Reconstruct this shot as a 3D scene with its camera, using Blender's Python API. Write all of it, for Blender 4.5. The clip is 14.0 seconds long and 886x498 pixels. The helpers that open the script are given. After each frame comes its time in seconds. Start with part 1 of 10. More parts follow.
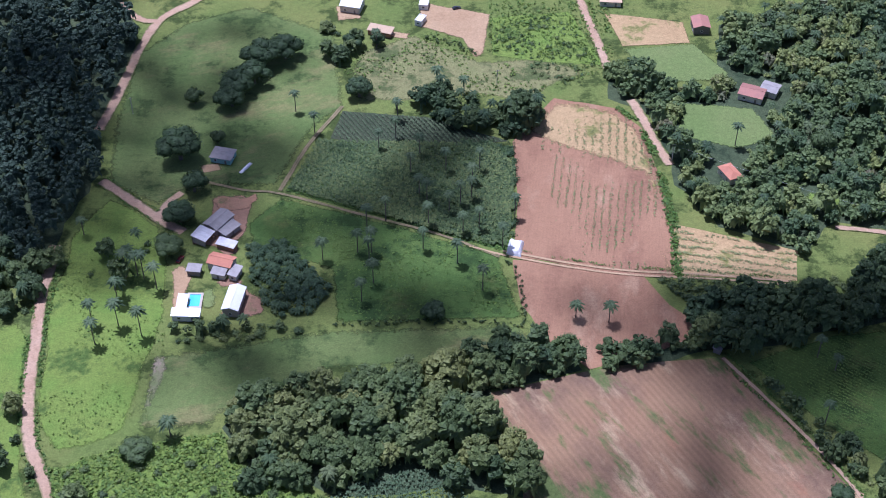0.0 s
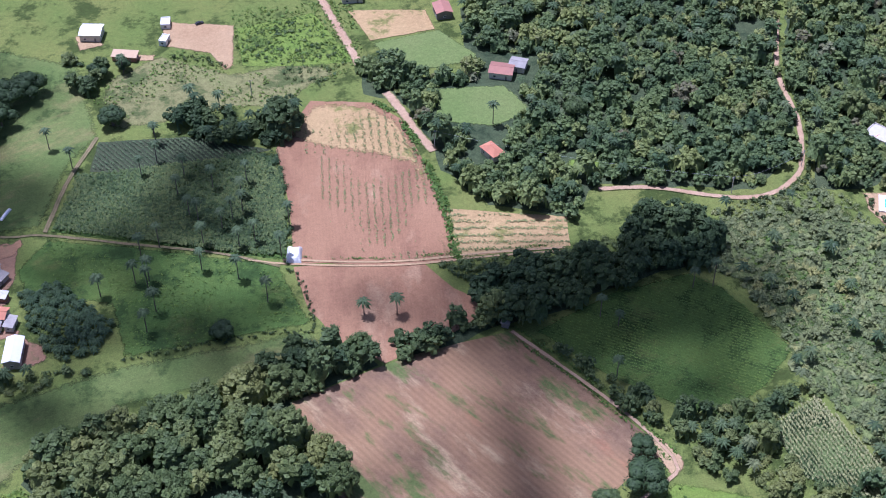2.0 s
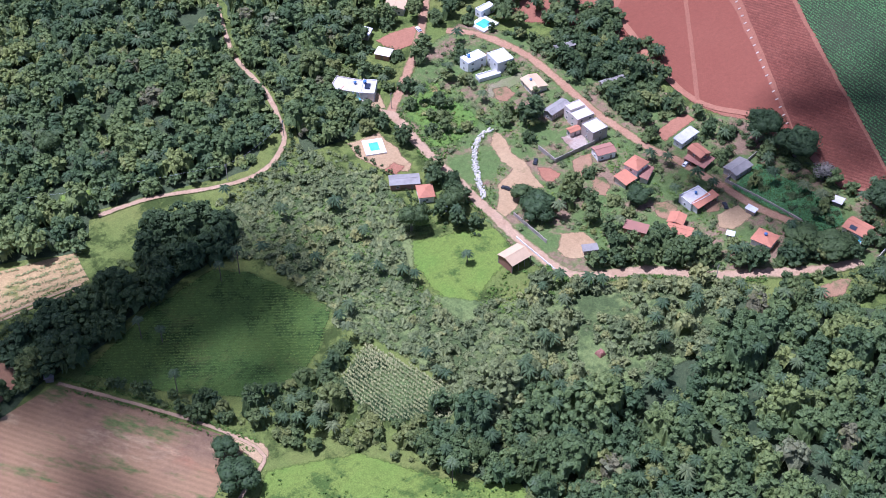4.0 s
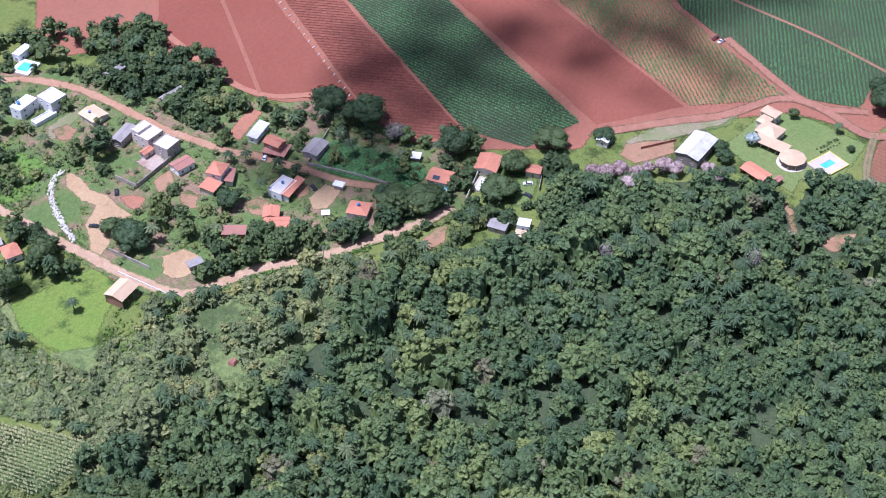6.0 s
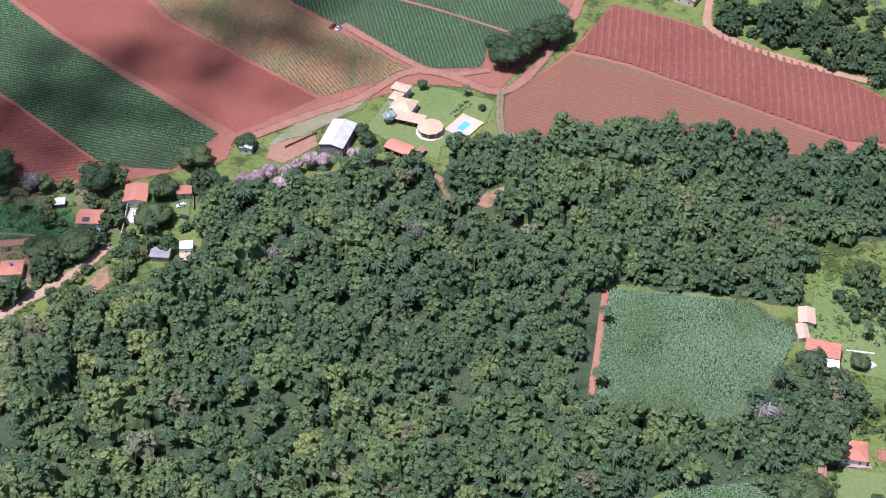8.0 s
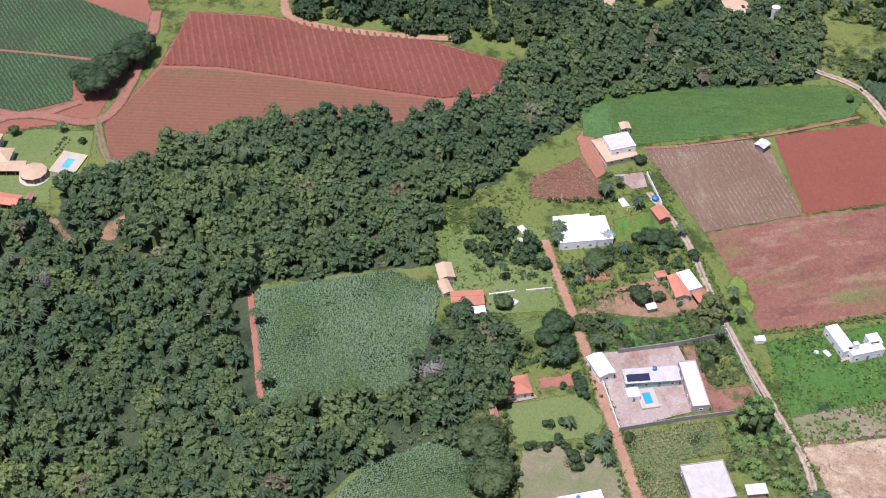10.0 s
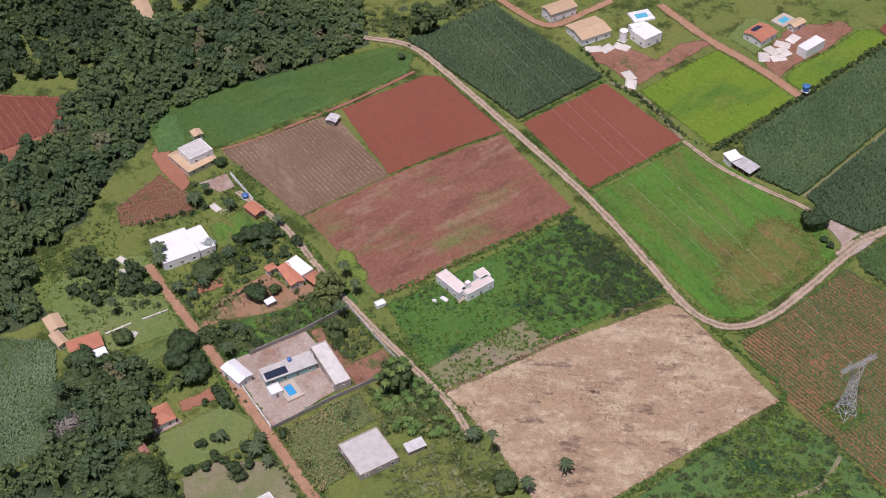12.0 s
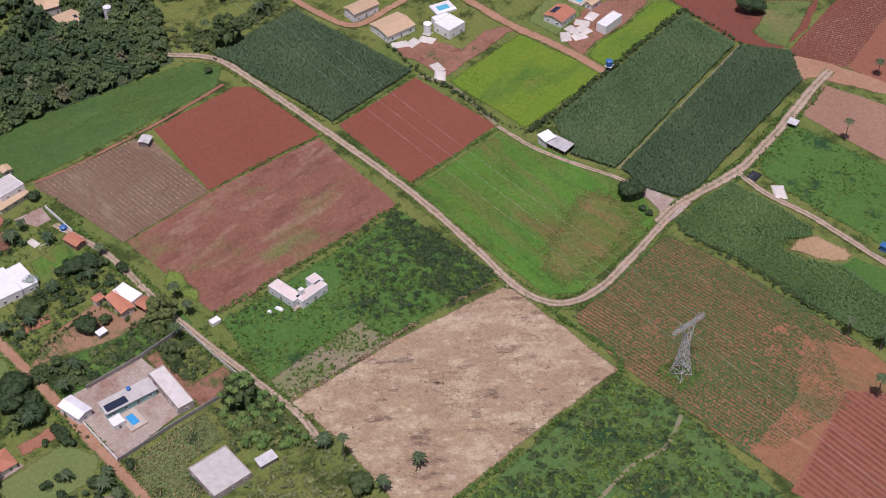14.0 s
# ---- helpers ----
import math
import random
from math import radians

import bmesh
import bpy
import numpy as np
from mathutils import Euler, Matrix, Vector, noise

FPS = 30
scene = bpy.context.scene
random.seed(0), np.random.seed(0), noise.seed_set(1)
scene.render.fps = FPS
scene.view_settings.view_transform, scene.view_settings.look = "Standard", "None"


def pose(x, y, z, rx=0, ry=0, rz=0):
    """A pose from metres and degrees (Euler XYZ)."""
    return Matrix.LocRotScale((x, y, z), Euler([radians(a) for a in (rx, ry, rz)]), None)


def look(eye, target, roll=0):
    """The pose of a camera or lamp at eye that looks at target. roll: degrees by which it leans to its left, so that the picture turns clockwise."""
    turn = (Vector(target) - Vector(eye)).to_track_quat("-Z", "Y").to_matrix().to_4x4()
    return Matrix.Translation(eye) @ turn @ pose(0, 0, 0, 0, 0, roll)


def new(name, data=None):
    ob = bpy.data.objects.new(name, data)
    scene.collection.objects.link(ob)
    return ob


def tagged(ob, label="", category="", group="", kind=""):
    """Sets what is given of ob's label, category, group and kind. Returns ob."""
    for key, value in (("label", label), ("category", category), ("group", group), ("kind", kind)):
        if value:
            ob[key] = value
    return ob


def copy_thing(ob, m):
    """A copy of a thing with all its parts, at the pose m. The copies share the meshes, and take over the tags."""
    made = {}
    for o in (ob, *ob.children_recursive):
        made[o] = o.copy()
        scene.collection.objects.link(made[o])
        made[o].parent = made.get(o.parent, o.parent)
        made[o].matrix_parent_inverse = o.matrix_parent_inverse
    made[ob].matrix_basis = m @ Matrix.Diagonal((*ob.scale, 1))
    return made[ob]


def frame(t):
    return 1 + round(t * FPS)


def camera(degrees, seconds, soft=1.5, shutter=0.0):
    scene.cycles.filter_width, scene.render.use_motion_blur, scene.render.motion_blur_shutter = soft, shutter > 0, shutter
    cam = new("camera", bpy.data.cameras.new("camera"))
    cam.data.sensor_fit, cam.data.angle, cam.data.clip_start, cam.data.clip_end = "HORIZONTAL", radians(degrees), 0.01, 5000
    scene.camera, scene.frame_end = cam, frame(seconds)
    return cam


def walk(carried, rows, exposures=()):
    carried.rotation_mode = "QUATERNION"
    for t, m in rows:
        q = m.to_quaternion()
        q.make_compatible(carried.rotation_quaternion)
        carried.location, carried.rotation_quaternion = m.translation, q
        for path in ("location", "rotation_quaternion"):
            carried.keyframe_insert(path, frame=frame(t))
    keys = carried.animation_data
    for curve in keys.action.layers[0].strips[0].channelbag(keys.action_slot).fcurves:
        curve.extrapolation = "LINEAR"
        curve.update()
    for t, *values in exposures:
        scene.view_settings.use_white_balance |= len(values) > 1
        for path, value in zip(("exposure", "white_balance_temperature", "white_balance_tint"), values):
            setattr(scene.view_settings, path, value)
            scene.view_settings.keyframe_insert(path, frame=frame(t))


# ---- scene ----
import itertools
from collections import defaultdict
from mathutils.geometry import delaunay_2d_cdt

# ---- camera: a drone hovering about 380 m up that turns to its right ----
cam = camera(35.51, 14.0, soft=1.0)
ROWS = [  # seconds, x, y, z, pitch, roll, yaw
    (0, -0.00, 0.00, 377.59, -42.717, -0.194, 0.000),
    (0.5, 0.10, -0.02, 378.24, -42.735, -0.136, -2.199),
    (1, 0.28, -0.04, 378.81, -42.757, -0.108, -4.419),
    (1.5, 0.54, -0.40, 379.42, -42.760, -0.089, -7.307),
    (2, 0.69, -0.31, 379.94, -42.800, -0.041, -12.468),
    (2.5, 0.06, 0.14, 380.32, -42.854, 0.016, -18.376),
    (3, -0.24, 0.01, 380.58, -42.861, 0.054, -24.353),
    (3.5, -0.25, -0.34, 380.62, -42.859, 0.020, -31.578),
    (4, -0.32, -0.08, 380.50, -42.861, -0.110, -39.310),
    (4.2, -0.33, -0.10, 380.42, -42.870, -0.169, -42.094),
    (6.3, 0.06, -0.38, 379.83, -42.759, 0.159, -64.868),
    (6.5, 0.06, -0.24, 379.89, -42.762, 0.171, -67.206),
    (7, 0.49, -0.22, 380.04, -42.762, 0.229, -72.317),
    (7.2, 0.62, -0.32, 380.14, -42.751, 0.259, -73.853),
    (9.3, -0.20, 0.49, 380.61, -42.714, -0.216, -92.790),
    (9.5, -0.29, 0.45, 380.58, -42.700, -0.206, -94.993),
    (10, -0.27, 0.17, 380.36, -42.710, -0.183, -100.347),
    (10.5, -0.07, 0.15, 380.15, -42.711, -0.167, -105.706),
    (11, -0.07, -0.08, 379.95, -42.712, -0.125, -110.891),
    (11.5, 0.00, -0.28, 379.94, -42.714, -0.056, -116.739),
    (12, -0.01, -0.24, 379.99, -42.703, 0.002, -122.516),
    (12.5, 0.20, 0.07, 380.00, -42.695, 0.008, -125.839),
    (13, 0.01, 0.12, 380.09, -42.685, -0.014, -128.109),
    (13.5, -0.14, 0.11, 380.27, -42.680, -0.027, -130.021),
    (14, -0.55, 0.10, 380.54, -42.680, -0.034, -132.070),
]
walk(cam, [(t, pose(x, y, z, 90 + pitch, roll, yaw)) for t, x, y, z, pitch, roll, yaw in ROWS], exposures=[(0.0, 0.13, 4850, 31), (2.5, 0.28, 4910, 31), (4.2, 0.34, 4910, 31), (7.0, 0.41, 5080, 28), (9.5, 0.18, 5360, 28), (10.5, 0.0, 5560, 27), (12.0, -0.42, 5850, 27), (14.0, -0.50, 5800, 29)])

# ---- light: high sun, clear sky with a few clouds ----
SUN_EL, SUN_DIR = radians(72), (-0.62, 0.785)
world = bpy.data.worlds.new("sky")
scene.world = world
world.use_nodes = True
_bg = world.node_tree.nodes["Background"]
_sky = world.node_tree.nodes.new("ShaderNodeTexSky")
_sky.sky_type, _sky.sun_disc = "NISHITA", False
_sky.sun_elevation, _sky.sun_rotation = SUN_EL, math.atan2(SUN_DIR[0], SUN_DIR[1])
_sky.air_density, _sky.dust_density = 1.0, 3.5
_bg.inputs["Strength"].default_value = 0.066
world.node_tree.links.new(_sky.outputs["Color"], _bg.inputs["Color"])
_sun = bpy.data.lights.new("sun", "SUN")
_sun.energy, _sun.angle, _sun.color = 4.9, radians(0.53), (1.0, 0.95, 0.88)
_so = new("sun", _sun)
_so.matrix_world = look((SUN_DIR[0] * 500 * math.cos(SUN_EL), SUN_DIR[1] * 500 * math.cos(SUN_EL), 500 * math.sin(SUN_EL)), (0, 0, 0))


# ---- materials ----
def material(name):
    m = bpy.data.materials.new(name)
    m.use_nodes = True
    nt = m.node_tree
    return m, nt, nt.nodes["Principled BSDF"], nt.links


def node(nt, kind, **values):
    n = nt.nodes.new(kind)
    for k, v in values.items():
        n.inputs[k].default_value = v
    return n


def ramp(nt, stops):
    r = nt.nodes.new("ShaderNodeValToRGB")
    el = r.color_ramp.elements
    while len(el) < len(stops):
        el.new(0.5)
    for e, (p, c) in zip(el, stops):
        e.position, e.color = p, (*c, 1)
    return r


def mix(nt, fac, a, b, mode="MIX"):
    n = nt.nodes.new("ShaderNodeMix")
    n.data_type, n.blend_type = "RGBA", mode
    for sock, v in ((n.inputs[0], fac), (n.inputs[6], a), (n.inputs[7], b)):
        if isinstance(v, bpy.types.NodeSocket):
            nt.links.new(v, sock)
        elif isinstance(v, (int, float)):
            sock.default_value = v
        else:
            sock.default_value = (*v, 1)
    return n.outputs[2]


def coords(nt, angle=0.0, scale=(1, 1, 1)):
    tc, mp = nt.nodes.new("ShaderNodeNewGeometry"), nt.nodes.new("ShaderNodeMapping")
    mp.vector_type = "TEXTURE"  # turned first, then stretched along the turned axes
    mp.inputs["Rotation"].default_value = (0, 0, radians(angle))
    mp.inputs["Scale"].default_value = scale
    nt.links.new(tc.outputs["Position"], mp.inputs["Vector"])
    return mp.outputs["Vector"]


def noise_fac(nt, vec, scale, detail=4, rough=0.6, lo=0.35, hi=0.65):
    n = node(nt, "ShaderNodeTexNoise", Scale=scale, Detail=detail, Roughness=rough)
    nt.links.new(vec, n.inputs["Vector"])
    mr = node(nt, "ShaderNodeMapRange")
    mr.inputs[1].default_value, mr.inputs[2].default_value = lo, hi
    nt.links.new(n.outputs["Fac"], mr.inputs[0])
    return mr.outputs[0]


def bumped(nt, bsdf, height, strength, distance):
    b = node(nt, "ShaderNodeBump", Strength=strength, Distance=distance)
    nt.links.new(height, b.inputs["Height"])
    nt.links.new(b.outputs["Normal"], bsdf.inputs["Normal"])


def earth(name, base, other, weeds=None, angle=0.0, row=0.0, row_depth=0.25, row_tint=0.25, patch=0.03, weed_cover=0.5, grain=0.55, track=None, crown=False, patches=()):
    """Soil or grass: two tones in large and small patches, optional rows across `angle`, optional weeds.
    patches: (colour, scale, lo, hi, direction, stretch) layers of soft-edged stain and growth."""
    m, nt, b, ln = material(name)
    v = coords(nt)
    big = noise_fac(nt, v, patch, 5, 0.6)
    fine = noise_fac(nt, v, 0.45, 8, 0.82, 0.37, 0.63)
    c = mix(nt, big, base, other)
    dark = tuple(k * 0.5 for k in base)
    speck = noise_fac(nt, v, 1.9, 4, 0.75, 0.3, 0.7)
    c = mix(nt, grain, c, mix(nt, fine, dark, tuple(min(1, k * 1.45) for k in base)))
    h = fine
    if row:
        rv = coords(nt, angle, (12, 1, 1))
        wob = node(nt, "ShaderNodeTexWave", Scale=1.0 / row * 0.314, Distortion=1.2, Detail=3.0)
        wob.bands_direction = "Y"
        wob.inputs["Detail Scale"].default_value = 0.4
        ln.new(rv, wob.inputs["Vector"])
        c = mix(nt, row_tint, c, mix(nt, wob.outputs["Fac"], tuple(k * 0.45 for k in base), tuple(min(1, k * 1.5) for k in other)))
        add = nt.nodes.new("ShaderNodeMath")
        add.operation = "MULTIPLY_ADD"
        ln.new(wob.outputs["Fac"], add.inputs[0])
        add.inputs[1].default_value = row_depth * 4
        ln.new(fine, add.inputs[2])
        h = add.outputs[0]
    if weeds:
        w = noise_fac(nt, v, 0.05, 8, 0.75, 0.66 - weed_cover * 0.32, 0.74 - weed_cover * 0.32)
        c = mix(nt, w, c, mix(nt, fine, tuple(k * 0.6 for k in weeds), weeds))
    for k, (tone, size, lo, hi, way, pull) in enumerate(patches):
        pv = coords(nt, way, (pull, 1, 1))
        mv = node(nt, "ShaderNodeVectorMath")
        mv.operation, mv.inputs[1].default_value = "ADD", (37.1 * (k + 1), 11.3 * k, 5.7 * (k + 1))
        ln.new(pv, mv.inputs[0])
        cover = noise_fac(nt, mv.outputs[0], size, 6, 0.68, lo, hi)
        c = mix(nt, cover, c, mix(nt, fine, tuple(q * 0.75 for q in tone), tuple(min(1, q * 1.12) for q in tone)))
    c = mix(nt, 0.15 + grain, c, mix(nt, speck, (0.42, 0.42, 0.42), (1.5, 1.5, 1.5)), "MULTIPLY")
    if track:  # grass creeps in from the verges and between the wheel ruts
        at = nt.nodes.new("ShaderNodeAttribute")
        at.attribute_name = "across"
        ragged = noise_fac(nt, v, 0.35, 6, 0.75, 0.3, 0.7)
        for lo, hi, amount in ((0.68, 1.25, 1.0), (0.7, 1.35, 0.7 if crown else 0.0)):
            src = at.outputs["Fac"]
            if amount < 1:  # the crown of the road lies farthest from both ruts
                inv = nt.nodes.new("ShaderNodeMath")
                inv.operation, inv.inputs[0].default_value = "SUBTRACT", 1.0
                ln.new(src, inv.inputs[1])
                src = inv.outputs[0]
            add = nt.nodes.new("ShaderNodeMath")
            add.operation, add.inputs[2].default_value = "MULTIPLY_ADD", 0.0
            ln.new(ragged, add.inputs[0])
            add.inputs[1].default_value = 0.6
            ln.new(src, add.inputs[2])
            mr = node(nt, "ShaderNodeMapRange")
            mr.inputs[1].default_value, mr.inputs[2].default_value, mr.inputs[4].default_value = lo + 0.25, hi, amount
            ln.new(add.outputs[0], mr.inputs[0])
            c = mix(nt, mr.outputs[0], c, mix(nt, fine, tuple(k * 0.6 for k in track), track))
    ln.new(c, b.inputs["Base Color"])
    b.inputs["Roughness"].default_value = 0.95
    b.inputs["Specular IOR Level"].default_value = 0.15
    bumped(nt, b, h, 0.6, 0.25)
    return m


def foliage(name, dark, light, warm, rough=0.6, trans=0.15, brown=None, pale=None):
    """Leaves: each plant has its own tint, with fine mottling of leaf clumps; forests add olive-brown and pale crowns."""
    m, nt, b, ln = material(name)
    at = nt.nodes.new("ShaderNodeAttribute")
    at.attribute_name = "tint"
    geo = nt.nodes.new("ShaderNodeNewGeometry")
    stops = [(0.0, dark), (0.55, light), (1.0, warm)]
    if brown:
        stops = [(0.0, dark), (0.42, light), (0.76, warm), (0.86, brown), (0.95, pale)]
    r = ramp(nt, stops)
    ln.new(at.outputs["Fac"], r.inputs[0])
    v = coords(nt)
    clump = noise_fac(nt, v, 0.85, 3, 0.65, 0.3, 0.7)
    mottled = mix(nt, 1.0, r.outputs[0], mix(nt, clump, (0.60, 0.64, 0.64), (1.42, 1.38, 1.28)), "MULTIPLY")
    hv = nt.nodes.new("ShaderNodeHueSaturation")
    mr = node(nt, "ShaderNodeMapRange")
    mr.inputs[3].default_value, mr.inputs[4].default_value = 0.92, 1.08
    ln.new(geo.outputs["Random Per Island"], mr.inputs[0])
    ln.new(mr.outputs[0], hv.inputs["Value"])
    ln.new(mottled, hv.inputs["Color"])
    ln.new(hv.outputs[0], b.inputs["Base Color"])
    b.inputs["Roughness"].default_value = rough
    b.inputs["Specular IOR Level"].default_value = 0.2
    bumped(nt, b, clump, 0.5, 0.3)
    tr = nt.nodes.new("ShaderNodeBsdfTranslucent")
    ln.new(hv.outputs[0], tr.inputs["Color"])
    mx = nt.nodes.new("ShaderNodeMixShader")
    mx.inputs[0].default_value = trans
    ln.new(b.outputs[0], mx.inputs[1])
    ln.new(tr.outputs[0], mx.inputs[2])
    ln.new(mx.outputs[0], nt.nodes["Material Output"].inputs["Surface"])
    return m


def plain(name, base, other=None, scale=1.0, rough=0.8, metal=0.0, spec=0.4, ripple=0.0, ripple_angle=0.0):
    """Built surfaces: two tones of stain and wear, optional corrugation or tile courses."""
    m, nt, b, ln = material(name)
    v = coords(nt)
    other = other or tuple(k * 0.75 for k in base)
    st = noise_fac(nt, v, 0.35 * scale, 6, 0.7, 0.4, 0.68)
    fine = noise_fac(nt, v, 3.0 * scale, 3, 0.6, 0.3, 0.7)
    oi = nt.nodes.new("ShaderNodeObjectInfo")
    c = mix(nt, st, base, other)
    c = mix(nt, 0.25, c, mix(nt, fine, other, base))
    hv = nt.nodes.new("ShaderNodeHueSaturation")
    mr = node(nt, "ShaderNodeMapRange")
    mr.inputs[3].default_value, mr.inputs[4].default_value = 0.88, 1.1
    ln.new(oi.outputs["Random"], mr.inputs[0])
    ln.new(mr.outputs[0], hv.inputs["Value"])
    ln.new(c, hv.inputs["Color"])
    ln.new(hv.outputs[0], b.inputs["Base Color"])
    b.inputs["Roughness"].default_value, b.inputs["Metallic"].default_value = rough, metal
    b.inputs["Specular IOR Level"].default_value = spec
    bumped(nt, b, fine, 0.3, 0.03)
    return m


STUBBLE = 120  # direction in which the stubble field was worked
